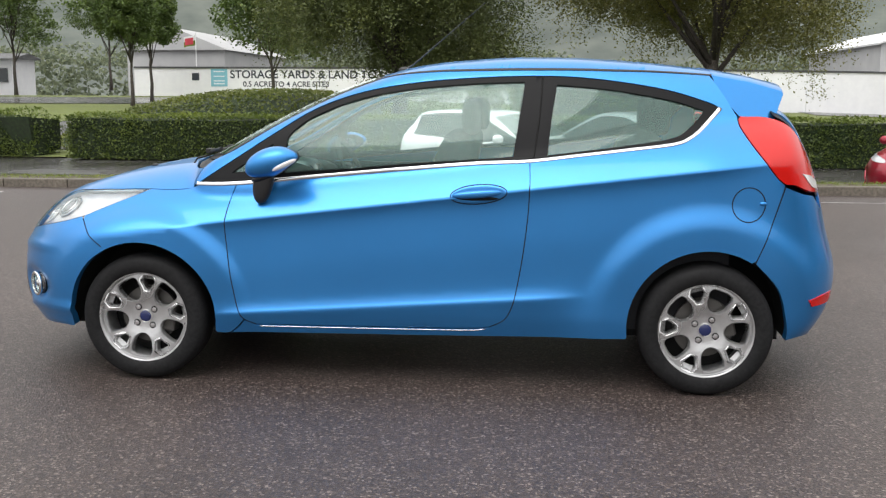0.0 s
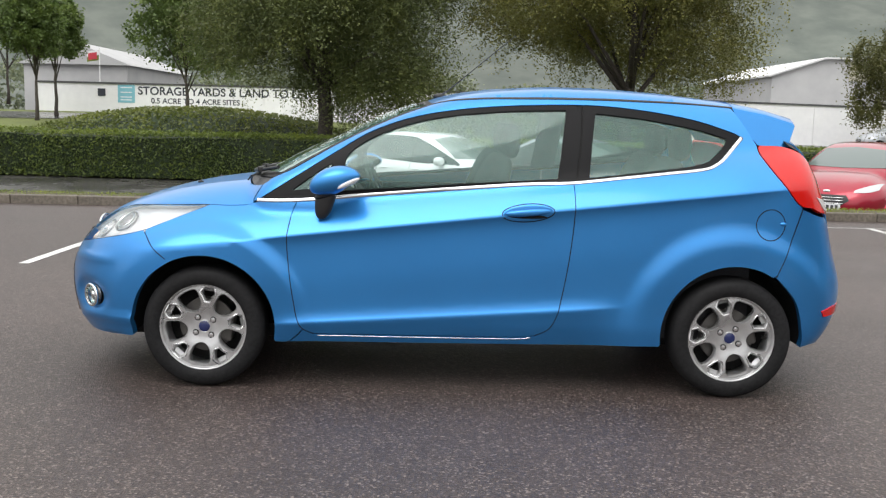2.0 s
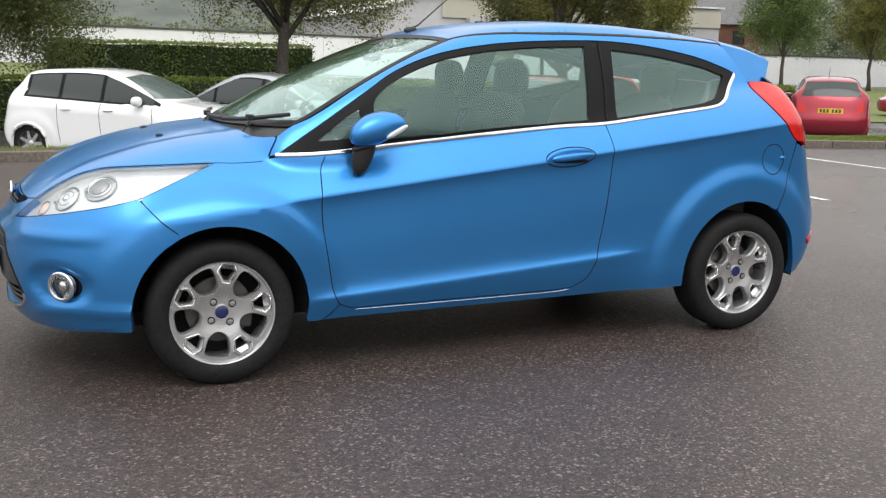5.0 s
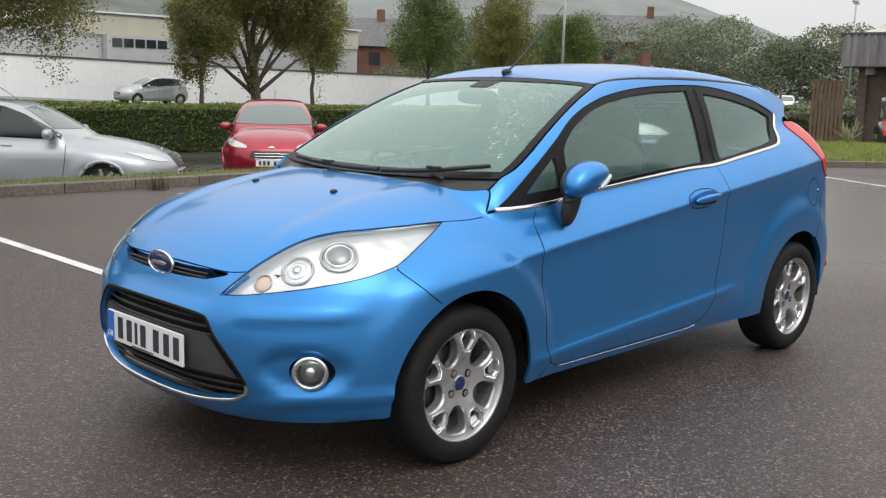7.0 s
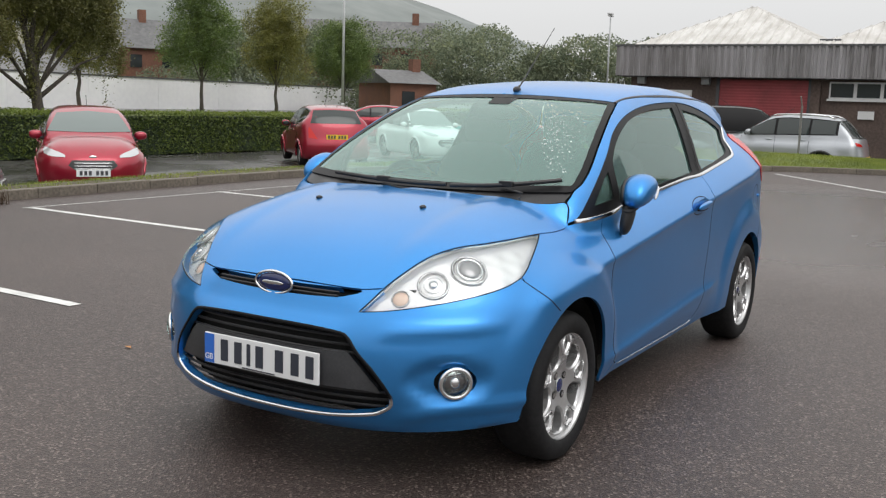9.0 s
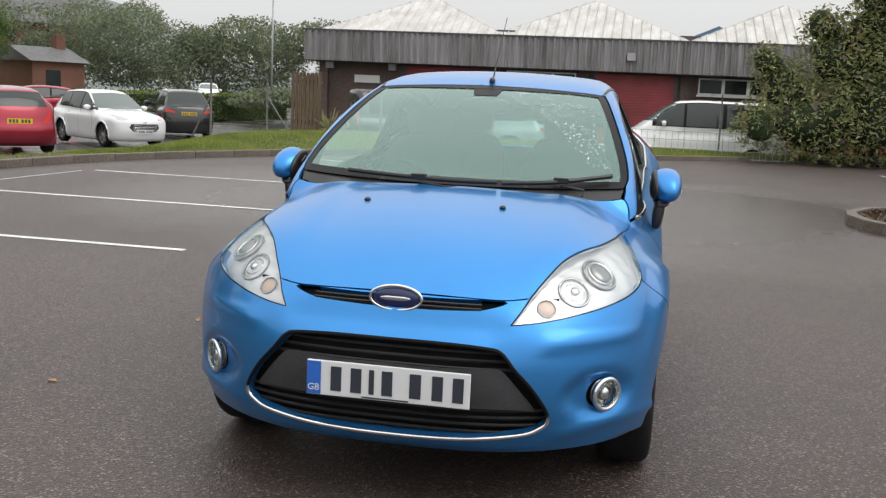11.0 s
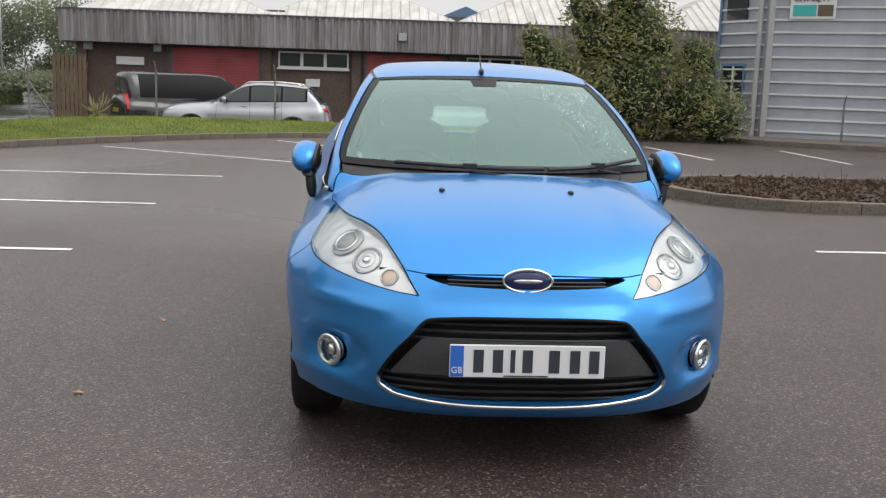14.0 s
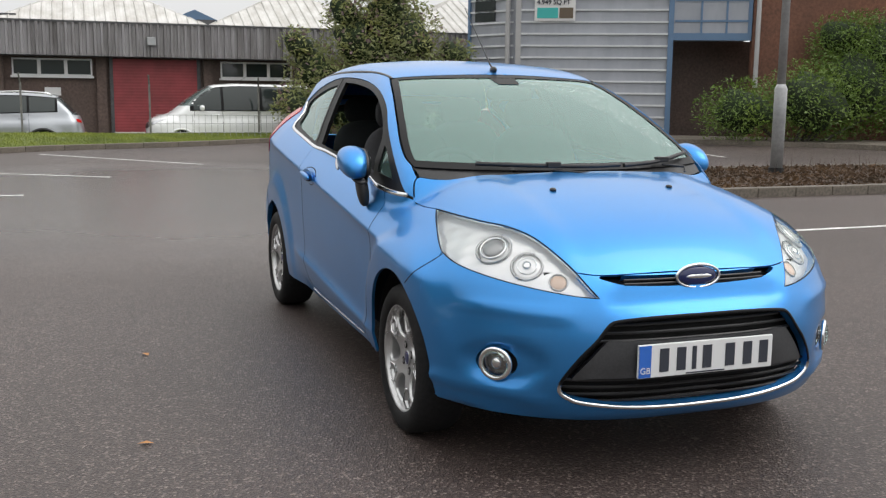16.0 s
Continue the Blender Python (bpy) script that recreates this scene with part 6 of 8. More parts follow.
# aerial
ant = part("aerial", tube_bm([(-0.17, 0, 1.405), (-0.12, 0, 1.432), (0.02, 0, 1.55), (0.24, 0, 1.735)], [0.007, 0.0042, 0.0026, 0.0018], 8), M["plastic"], hero, "thin black roof aerial")
v, f = blob((-0.16, 0, 1.405), (0.035, 0.014, 0.018), nu=20)
obj("aerial_foot", v, f, M["plastic"], ant, "", True)


# wheels
HEX = [(0.19, -0.02), (0.19, 0.02), (0.163, 0.034), (0.122, 0.012), (0.122, -0.012), (0.163, -0.034)]


def wheel_face():
    """The flat pattern of the rim: five forked spokes, five broad windows and five small six-sided holes."""
    outer = np.array([(0.197 * math.cos(a), 0.197 * math.sin(a)) for a in np.linspace(0, 2 * math.pi, 91)[:-1]])
    holes = []
    for k in range(5):
        a = radians(90 + 72 * k)
        rot = np.array([[math.cos(a), -math.sin(a)], [math.sin(a), math.cos(a)]])
        hexa = np.concatenate([spline([HEX[q], HEX[(q + 1) % 6]], 0.006)[:-1] for q in range(6)])
        holes.append(hexa @ rot.T)
        b = a + radians(36)
        rot = np.array([[math.cos(b), -math.sin(b)], [math.sin(b), math.cos(b)]])
        half = [(0.186, 0.0), (0.184, 0.028), (0.176, 0.047), (0.158, 0.053), (0.135, 0.05), (0.108, 0.043), (0.09, 0.03), (0.08, 0.013)]
        big = spline(half + [(0.078, 0.0)] + [(a0, -b0) for a0, b0 in half[:0:-1]] + [half[0]], 0.006)[:-1]
        holes.append(big @ rot.T)
    return fill(outer, holes, 0.012)


wf_v, wf_f = wheel_face()


def build_wheel():
    w = new("wheel")
    tyre = [(0.2, -0.1), (0.215, -0.105), (0.25, -0.1), (0.274, -0.085), (0.285, -0.062), (0.2875, -0.03), (0.2875, 0.03), (0.285, 0.062), (0.276, 0.082), (0.262, 0.092), (0.24, 0.097), (0.218, 0.094), (0.204, 0.086), (0.2, 0.078)]
    v, f = lathe(tyre, 96)
    obj("tyre", v, f, M["rubber"], w, "black low-profile tyre", True)
    rim = [(0.206, 0.07), (0.2075, 0.082), (0.2035, 0.086), (0.197, 0.08), (0.193, 0.06), (0.185, 0.0), (0.19, -0.09)]
    v, f = lathe(rim, 96)
    rim_ob = obj("rim", v, f, M["satin"], w, "silver forked-spoke alloy rim", True)
    r = np.hypot(wf_v[:, 0], wf_v[:, 1])
    off = np.interp(r, [0, 0.03, 0.06, 0.1, 0.15, 0.18, 0.197], [0.05, 0.052, 0.054, 0.064, 0.07, 0.068, 0.066])
    front = np.stack([wf_v[:, 0], -off, wf_v[:, 1]], 1)
    faces = [tuple(t) for t in wf_f]
    fn = np.cross(front[wf_f[:, 1]] - front[wf_f[:, 0]], front[wf_f[:, 2]] - front[wf_f[:, 0]])
    faces = [t if n[1] < 0 else t[::-1] for t, n in zip(faces, fn)]
    border = rims(np.array(faces))
    ids = sorted({i for e in border for i in e})
    # bevelled edge, then a deep wall
    c1 = {i: len(front) + k for k, i in enumerate(ids)}
    c2 = {i: len(front) + len(ids) + k for k, i in enumerate(ids)}
    c3 = {i: len(front) + 2 * len(ids) + k for k, i in enumerate(ids)}
    nrm = {i: np.zeros(2) for i in ids}
    for a, b in border:
        t = wf_v[b] - wf_v[a]
        t = np.array([t[1], -t[0]]) / (np.linalg.norm(t) + 1e-9)
        nrm[a] += t
        nrm[b] += t
    e = np.array([nrm[i] / (np.linalg.norm(nrm[i]) + 1e-9) for i in ids]) * -1
    sgn = 1.0
    p1 = front[ids]
    p2 = p1 + np.stack([e[:, 0] * -0.005, np.full(len(ids), 0.008), e[:, 1] * -0.005], 1)
    p3 = p2 + (0, 0.035, 0)
    v = np.concatenate([front, p1, p2, p3])
    for a, b in border:
        faces.append((c1[b], c1[a], c2[a], c2[b]))
        faces.append((c2[b], c2[a], c3[a], c3[b]))
    obj("spokes", v, faces, M["satin"], rim_ob, "forked silver spokes")
    # a bright ridge round each six-sided hole, and the sloping floor inside it
    for k in range(5):
        a = radians(90 + 72 * k)
        c, sn = math.cos(a), math.sin(a)
        turn = lambda r0, t0, o: (r0 * c - t0 * sn, -o, r0 * sn + t0 * c)
        loop = [turn(0.158 + (r0 - 0.158) * 1.13, t0 * 1.16, np.interp(r0, [0.1, 0.15, 0.2], [0.066, 0.0715, 0.068])) for r0, t0 in HEX + HEX[:1]]
        part("spoke_ridge", tube_bm(loop, 0.0045, 6), M["ridge"], rim_ob, "bright ridge", True)
        q = [turn(r0, t0, o) for r0, t0, o in ((0.191, -0.022, 0.058), (0.191, 0.022, 0.058), (0.168, 0.032, 0.04), (0.168, -0.032, 0.04))]
        obj("spoke_floor", q, [(0, 1, 2, 3)], M["satin"], rim_ob)
    v, f = blob((0, -0.056, 0), (0.027, 0.006, 0.027), (2, 2.5, 2), 28, 14)
    obj("centre_cap", v, f, M["badge_blue"], rim_ob, "dark blue centre cap", True)
    part("cap_ring", tube_bm([(0.028 * math.cos(a), -0.056, 0.028 * math.sin(a)) for a in np.linspace(0, 2 * math.pi, 33)], 0.003, 6, False), M["satin"], rim_ob, "", True)
    for k in range(4):
        a = radians(45 + 90 * k)
        cx, cz = 0.052 * math.cos(a), 0.052 * math.sin(a)
        v, f = lathe([(0.0115, 0.048), (0.0115, 0.058), (0.0, 0.059)], 6)
        obj("wheel_nut", [(x + cx, y, z + cz) for x, y, z in v], f, M["chrome"], rim_ob)
        part("nut_recess", tube_bm([(cx + 0.013 * math.cos(t), -0.0545, cz + 0.013 * math.sin(t)) for t in np.linspace(0, 2 * math.pi, 17)], 0.0028, 5, False), M["void"], rim_ob)
    v, f = lathe([(0.0, 0.0), (0.13, 0.0), (0.13, -0.02), (0.0, -0.02)], 40)
    obj("brake_disc", v, f, M["disc"], w, "worn brake disc")
    part("caliper", box_bm(0.06, 0.13, -0.03, 0.05, -0.06, 0.06, 0.01), M["disc"], w)
    v, f = lathe([(0.0, -0.06), (0.19, -0.06), (0.2, -0.1)], 40)
    obj("drum_back", v, f, M["void"], w)
    return w


wheel = build_wheel()
wheel.parent = hero
wheel.matrix_basis = pose(-1.2445, -0.735, 0.2875, 0, 8, 0)
tagged(wheel, "silver alloy wheel with a black tyre")
for x, y, rz, spin in ((1.2445, -0.735, 0, -14), (-1.2445, 0.735, 180, 20), (1.2445, 0.735, 180, 5)):
    w2 = copy_thing(wheel, pose(x, y, 0.2875, 0, 0, rz) @ pose(0, 0, 0, 0, spin, 0))
    w2.parent = hero

# linings: wheel wells and floor in the near-black cavity colour, inner door skins
for ax in (-1.2445, 1.2445):
    for s in (-1, 1):
        a = np.radians(np.linspace(-8, 188, 25))
        ring = [[(ax + r * math.cos(t), s * (0.80 - d), 0.295 + r * math.sin(t)) for t in a] for r, d in ((0.338, -0.005), (0.35, 0.03), (0.352, 0.3), (0.02, 0.31))]
        v = [q for g in ring for q in g]
        f = [(k * 25 + i, k * 25 + i + 1, (k + 1) * 25 + i + 1, (k + 1) * 25 + i) for k in range(3) for i in range(24)]
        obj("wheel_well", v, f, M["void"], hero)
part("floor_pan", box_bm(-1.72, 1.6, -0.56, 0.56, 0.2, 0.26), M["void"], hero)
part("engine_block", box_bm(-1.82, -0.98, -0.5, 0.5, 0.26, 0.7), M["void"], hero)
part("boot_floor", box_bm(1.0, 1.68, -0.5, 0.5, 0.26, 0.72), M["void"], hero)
for s in (-1, 1):
    part("door_card", box_bm(-0.72, 1.35, -0.69 if s < 0 else 0.64, -0.64 if s < 0 else 0.69, 0.26, 0.9), M["cloth"], hero)

# cabin
def seat(x, y, name="front_seat", head=True):
    st = new(name)
    st.parent, st.matrix_basis = hero, pose(x, y, 0.3)
    tagged(st, "charcoal cloth seat")
    v, f = blob((0, 0, 0.2), (0.26, 0.24, 0.11), (4, 4, 3))
    obj("cushion", v, f, M["cloth"], st, "", True)
    v, f = blob((0, 0, 0), (0.085, 0.235, 0.34), (3, 4, 3.5))
    q = np.array(v)
    a = radians(20)
    q = np.stack([q[:, 0] * math.cos(a) + q[:, 2] * math.sin(a) + 0.3, q[:, 1], -q[:, 0] * math.sin(a) + q[:, 2] * math.cos(a) + 0.5], 1)
    obj("backrest", q, f, M["cloth"], st, "", True)
    if head:
        v, f = blob((0.455, 0, 0.885), (0.045, 0.135, 0.085), (3, 3, 3))
        obj("headrest", v, f, M["cloth"], st, "", True)
    return st


seat(-0.25, 0.36)
seat(-0.25, -0.36)
for y in (-0.3, 0.3):
    seat(0.62, y, "rear_seat")
v, f = blob((-0.83, 0, 0.82), (0.26, 0.66, 0.13), (3, 5, 2.6), 40, 18)
obj("dashboard", v, f, M["dash"], hero, "dark dashboard", True)
v, f = blob((-0.72, 0.02, 0.86), (0.12, 0.16, 0.1), (3, 3, 3))
obj("centre_console", v, f, M["satin"], hero, "silver centre console", True)
sw = new("steering_wheel")
sw.parent, sw.matrix_basis = hero, pose(-0.5, 0.36, 0.87, 0, -25, 0)
tagged(sw, "black steering wheel")
part("steering_rim", tube_bm([(0, 0.185 * math.cos(a), 0.185 * math.sin(a)) for a in np.linspace(0, 2 * math.pi, 41)], 0.016, 8, False), M["dash"], sw, "", True)
v, f = blob((-0.02, 0, 0), (0.03, 0.075, 0.06))
obj("steering_hub", v, f, M["dash"], sw, "", True)
part("steering_spoke", box_bm(-0.012, 0.008, -0.175, 0.175, -0.02, 0.02, 0.005), M["satin"], sw)
v, f = blob((-0.36, 0.0, 1.29), (0.02, 0.12, 0.035), (2, 3, 3))
obj("rear_view_mirror", v, f, M["dash"], hero, "interior mirror", True)

# rain beads on the upper windscreen
rr = np.random.default_rng(4)
bz = rr.uniform(1.05, 1.36, 1500)
inner = np.interp(bz, [1.05, 1.22, 1.3, 1.36], [-0.54, -0.35, -0.2, -0.03])
outer = -0.61 + (bz - 1.06) * 0.45
q = np.stack([outer + (inner - outer) * rr.beta(1.3, 1.0, 1500), bz], 1)
q = q[(outer < inner) & (rr.random(1500) < (inner - outer) / 0.4)]
p = F.up(q)
n = HF.normal(p)
t1 = np.cross(n, (0, 1, 0))
t1 /= np.linalg.norm(t1, axis=1)[:, None]
t2 = np.cross(n, t1)
size = (0.0008 + 0.0026 * rr.random(len(p)) ** 2)[:, None]
v = np.stack([p + n * 0.001 + t1 * size, p + n * 0.001 + t2 * size, p + n * 0.001 - t1 * size, p + n * 0.001 - t2 * size, p + n * (0.001 + size * 0.8)], 1).reshape(-1, 3)
f = np.concatenate([np.array([(0, 1, 4), (1, 2, 4), (2, 3, 4), (3, 0, 4)]) + 5 * i for i in range(len(p))])
tagged(quick_mesh("rain_beads", v, f, M["lens_bead"], bpy.data.objects["windscreen"]), "fine rain beads", kind="stuff")

# ---- hedges, trees, bushes ----
rng = np.random.default_rng(21)


def hedge(name, a, b, depth, z0, z1, label, count, leaf=0.07, wob=0.06):
    """A clipped hedge: core coloured dark for inner shade, leaves all over its faces, lighter leaves on top."""
    a, b = np.array(a, dtype=float), np.array(b, dtype=float)
    ln = np.linalg.norm(b - a)
    ang = math.degrees(math.atan2(b[1] - a[1], b[0] - a[0]))
    h = empty(name, pose(a[0], a[1], 0, 0, 0, ang), label, "hedge")
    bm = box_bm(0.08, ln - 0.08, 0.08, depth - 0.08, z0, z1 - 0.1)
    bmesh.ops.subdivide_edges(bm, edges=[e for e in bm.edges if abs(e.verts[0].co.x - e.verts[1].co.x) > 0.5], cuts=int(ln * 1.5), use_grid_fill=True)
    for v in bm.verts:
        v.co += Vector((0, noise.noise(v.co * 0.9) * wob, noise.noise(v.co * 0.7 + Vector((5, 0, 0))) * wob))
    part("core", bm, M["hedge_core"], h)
    H = z1 - z0

    def bulge(x, z):
        return np.array([noise.noise(Vector((q * 0.8, w * 1.1, 0))) for q, w in zip(x, z)]) * wob
    n1 = int(count * 0.62)
    x, z = rng.uniform(0, ln, n1), rng.uniform(z0, z1, n1)
    y = bulge(x, z) + rng.uniform(-0.02, 0.1, n1)
    ends = rng.integers(0, 2, int(count * 0.06))
    c1 = np.stack([x, y, z], 1)
    c2 = np.stack([np.where(ends, ln, 0) + rng.uniform(-0.08, 0.05, len(ends)), rng.uniform(0, depth, len(ends)), rng.uniform(z0, z1, len(ends))], 1)
    v, f = leaf_quads(rng, np.concatenate([c1, c2]), leaf, 0.7)
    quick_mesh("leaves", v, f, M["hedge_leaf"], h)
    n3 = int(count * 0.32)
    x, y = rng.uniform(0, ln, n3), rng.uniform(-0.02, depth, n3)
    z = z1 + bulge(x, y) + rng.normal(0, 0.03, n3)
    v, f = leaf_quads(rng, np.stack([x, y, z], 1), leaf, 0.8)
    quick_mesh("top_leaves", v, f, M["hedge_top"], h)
    return h


hedge("clipped_hedge", (-11.85, 20.2), (21.5, 18.9), 1.3, LANE, 0.72, "long clipped green hedge behind the lane", 52000)
hedge("hedge_end", (-20.5, 21.4), (-13.2, 21.0), 1.6, LANE, 0.7, "rounded end of a clipped hedge beside a gap", 11000, 0.08, 0.28)
hedge("tall_hedge", (-0.6, 31.5), (8.6, 31.5), 2.0, LANE, 1.72, "tall clipped dark hedge block", 9000, 0.1)
hedge("yard_hedge", (30, 21), (52, 20), 1.5, LANE, 0.9, "hedge beside the yard", 6000, 0.12)


def mound(name, cx, cy, rx, ry, top, label, count):
    u, w = np.meshgrid(np.linspace(-1, 1, 31), np.linspace(-1, 1, 21))
    r2 = u ** 2 + w ** 2
    hgt = LANE - 0.02 + (top - LANE) * np.clip(1 - r2 ** 1.1, 0, 1)
    v = np.stack([cx + u * rx, cy + w * ry, hgt], -1).reshape(-1, 3)
    f = [(j * 31 + i, j * 31 + i + 1, (j + 1) * 31 + i + 1, (j + 1) * 31 + i) for j in range(20) for i in range(30)]
    # base sheet in the shade colour, seen between the leaves
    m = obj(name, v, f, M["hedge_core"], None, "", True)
    tagged(m, label, "ground cover")
    a, r = rng.uniform(0, 2 * math.pi, count), np.sqrt(rng.uniform(0, 1, count))
    x, y = r * np.cos(a), r * np.sin(a)
    z = LANE + (top - LANE) * np.clip(1 - (x * x + y * y) ** 1.1, 0, 1) + rng.uniform(0, 0.14, count)
    v, f = leaf_quads(rng, np.stack([cx + x * rx, cy + y * ry, z], 1), 0.11, 0.6)
    quick_mesh("cover_leaves", v, f, M["ivy"], m)


mound("shrub_mound", -7.9, 26.4, 7.4, 4.9, 1.33, "low mound of trailing green ground cover", 17000)


def tree(name, x, y, base, height, trunk_r, clumps, leaf_mat, count, leaf, label, droop=0.0, fork=0.35, lean=(0, 0), seed=1, strands=0, fine=1, low_to=5.2):
    """A tree: tapered trunk, limbs to each clump, a crown of small leaves in uneven clumps, hanging strands for a weeping one."""
    r = np.random.default_rng(seed)
    t = empty(name, pose(x, y, base), label, "tree")
    top = Vector((lean[0], lean[1], height * 0.75))
    k = 9
    pts = [Vector((0, 0, -0.1)).lerp(top, i / (k - 1)) + Vector((r.normal(0, 0.04), r.normal(0, 0.04), 0)) * (i > 0) for i in range(k)]
    part("trunk", tube_bm(pts, [trunk_r * (1.35 if i == 0 else 1 - 0.75 * i / (k - 1)) for i in range(k)], 10), M["bark"], t, "", True)
    cs = []
    for cx, cy, cz, rx, ry, rz in clumps:
        c = Vector((cx, cy, cz))
        st = pts[0].lerp(top, min(max(fork, cz / height - 0.25), 0.85))
        mid = st.lerp(c, 0.55) + Vector((0, 0, 0.25))
        part("limb", tube_bm([st, mid, c], [trunk_r * 0.38, trunk_r * 0.2, trunk_r * 0.06], 6), M["bark"], t, "", True)
        n = int(count * (rx * ry * rz) ** (2 / 3) / sum((q[3] * q[4] * q[5]) ** (2 / 3) for q in clumps))
        # leaves gather round twig ends inside the clump
        twigs = r.normal(size=(max(n // 26, 6), 3))
        twigs /= np.linalg.norm(twigs, axis=1)[:, None]
        twigs *= (r.uniform(0.25, 1.0, len(twigs)) ** 0.45)[:, None]
        at = twigs[r.integers(0, len(twigs), n)] + r.normal(0, 0.1, (n, 3))
        p = at * (rx, ry, rz) + (cx, cy, cz)
        if droop:
            p[:, 2] -= droop * r.uniform(0, 1, n) ** 2 * np.hypot(at[:, 0], at[:, 1])
        cs.append(p)
    if strands:
        n = strands
        a = r.uniform(0, 2 * math.pi, n)
        for i in range(n):
            q = clumps[r.integers(len(clumps))]
            rr = r.uniform(0.55, 1.0)
            s0 = np.array((q[0] + q[3] * rr * math.cos(a[i]), q[1] + q[4] * rr * math.sin(a[i]), q[2] - q[5] * 0.3))
            ln = r.uniform(0.7, 2.4)
            m = int(ln * 26)
            z = np.linspace(0, ln, m)
            cs.append(s0 + np.stack([r.normal(0, 0.05, m), r.normal(0, 0.05, m), -z], 1))
    p = np.concatenate(cs)
    p = p[p[:, 2] > 0.6]
    # three small leaves on each low twig, one large spray on every third twig high in the crown
    high = p[:, 2] > low_to
    twig, top_p = p[~high], p[high][::3]
    small = np.concatenate([twig, *[twig + r.normal(0, leaf * 1.5, twig.shape) for _ in range(fine - 1)]])
    v1, f1 = leaf_quads(r, small, leaf * (0.72 if fine > 1 else 1.0), 0.6, 0.4 if droop else 0.0)
    v2, f2 = leaf_quads(r, top_p, leaf * 1.8, 0.6, 0.4 if droop else 0.0)
    quick_mesh("crown", np.concatenate([v1, v2]), np.concatenate([f1, f2 + len(v1)]), leaf_mat, t)
    return t


def ring_clumps(n, spread, z0, z1, size, seed, flat=1.0):
    r = np.random.default_rng(seed)
    out = []
    for i in range(n):
        a = 2 * math.pi * i / n * 1.9 + r.uniform(-0.4, 0.4)
        z = z0 + (z1 - z0) * (i + 0.5) / n
        d = spread * (1.0 - 0.55 * abs((z - z0) / (z1 - z0) - 0.35)) * r.uniform(0.55, 1.0)
        s = size * r.uniform(0.75, 1.25)
        out.append((d * math.cos(a), d * math.sin(a), z, s * 1.15, s * 1.15, s * flat))
    return out


tree("birch_tree", -3.3, 21.9, LANE, 9.0, 0.24, ring_clumps(22, 3.3, 3.3, 8.8, 1.5, 3, 1.0), M["birch_leaf"], 110000, 0.09, "tall weeping birch with hanging dark green leaves", 1.6, seed=5, strands=620, fine=3)
tree("acacia_tree", 5.0, 22.0, LANE, 8.5, 0.2, ring_clumps(20, 2.9, 3.9, 8.6, 1.45, 4, 0.85), M["olive_leaf"], 95000, 0.095, "broad tree with olive yellow-green leaves", 0.6, seed=8, strands=120, fine=3)
tree("young_acacia_tree", 14.1, 22.6, LANE, 5.6, 0.2, [(-1.7, 0, 3.2, 0.7, 0.8, 0.55), (-2.3, 0.2, 2.5, 0.5, 0.6, 0.6), (-1.2, 0.4, 4.1, 0.8, 0.8, 0.6), (-0.3, -0.4, 4.8, 0.9, 0.9, 0.7), (0.7, 0.3, 5.3, 0.9, 0.9, 0.6), (-0.9, 0.2, 5.5, 0.8, 0.8, 0.5), (1.6, -0.2, 4.5, 0.8, 0.8, 0.6), (2.2, 0.2, 3.7, 0.6, 0.7, 0.5), (1.3, 0.3, 3.5, 0.6, 0.7, 0.5), (0.4, 0, 4.0, 0.7, 0.8, 0.5), (-2.5, 0, 3.7, 0.5, 0.6, 0.5), (2.5, 0, 2.9, 0.4, 0.5, 0.5), (0.1, 0, 6.0, 0.7, 0.7, 0.5), (0.0, 0.1, 4.5, 1.3, 1.2, 0.9), (-0.4, 0, 2.6, 0.22, 0.22, 0.9), (1.0, 0, 4.6, 1.0, 1.0, 0.8)], M["ivy_tree_leaf"], 50000, 0.095, "spreading tree with an ivy-clad leaning trunk", 0.7, lean=(-0.7, 0.0), seed=11, strands=14, fine=2, low_to=9.0)
row = [(24.8, 43.5, 5.6, 1.5, "olive_leaf"), (32.0, 43.4, 6.4, 1.9, "olive_leaf"), (41.8, 44.0, 7.6, 2.1, "green_leaf"), (49.5, 44.5, 7.2, 2.2, "olive_leaf"), (57.4, 44.6, 6.2, 2.0, "green_leaf")]
for i, (x, y, h, s, mt) in enumerate(row):
    tree("wall_tree", x, y, float(slope_z(x, y)), h, 0.13, ring_clumps(10, s * 0.72, 3.3, h + 0.3, s * 0.62, 30 + i), M[mt], 22000, 0.15, "young street tree before the white wall", 0.3, seed=40 + i, fine=2, low_to=9.0)
for i, (x, y, h, s, mt) in enumerate([(-18.7, 40.9, 4.6, 1.45, "green_leaf"), (-19.2, 44.6, 5.0, 1.2, "green_leaf"), (-10.2, 34.5, 5.2, 1.9, "green_leaf"), (-28.6, 48.6, 7.0, 2.3, "green_leaf"), (-29, 62, 8.5, 2.8, "green_leaf"), (-36, 52, 9, 3.3, "green_leaf")]):
    tree("park_tree", x, y, float(slope_z(x, y)) - 0.05, h, 0.1, ring_clumps(10, s * 0.75, 3.5, h + 0.7, s * 0.58, 60 + i), M[mt], 22000, 0.14, "young green tree on the far lawn", 0.2, seed=70 + i)

M["shrub_leaf"] = leaf_material("buddleia_leaves", (0.15, 0.18, 0.07), (0.36, 0.38, 0.16))
M["bright_leaf"] = leaf_material("evergreen_shrub_leaves", (0.07, 0.13, 0.02), (0.2, 0.29, 0.06))
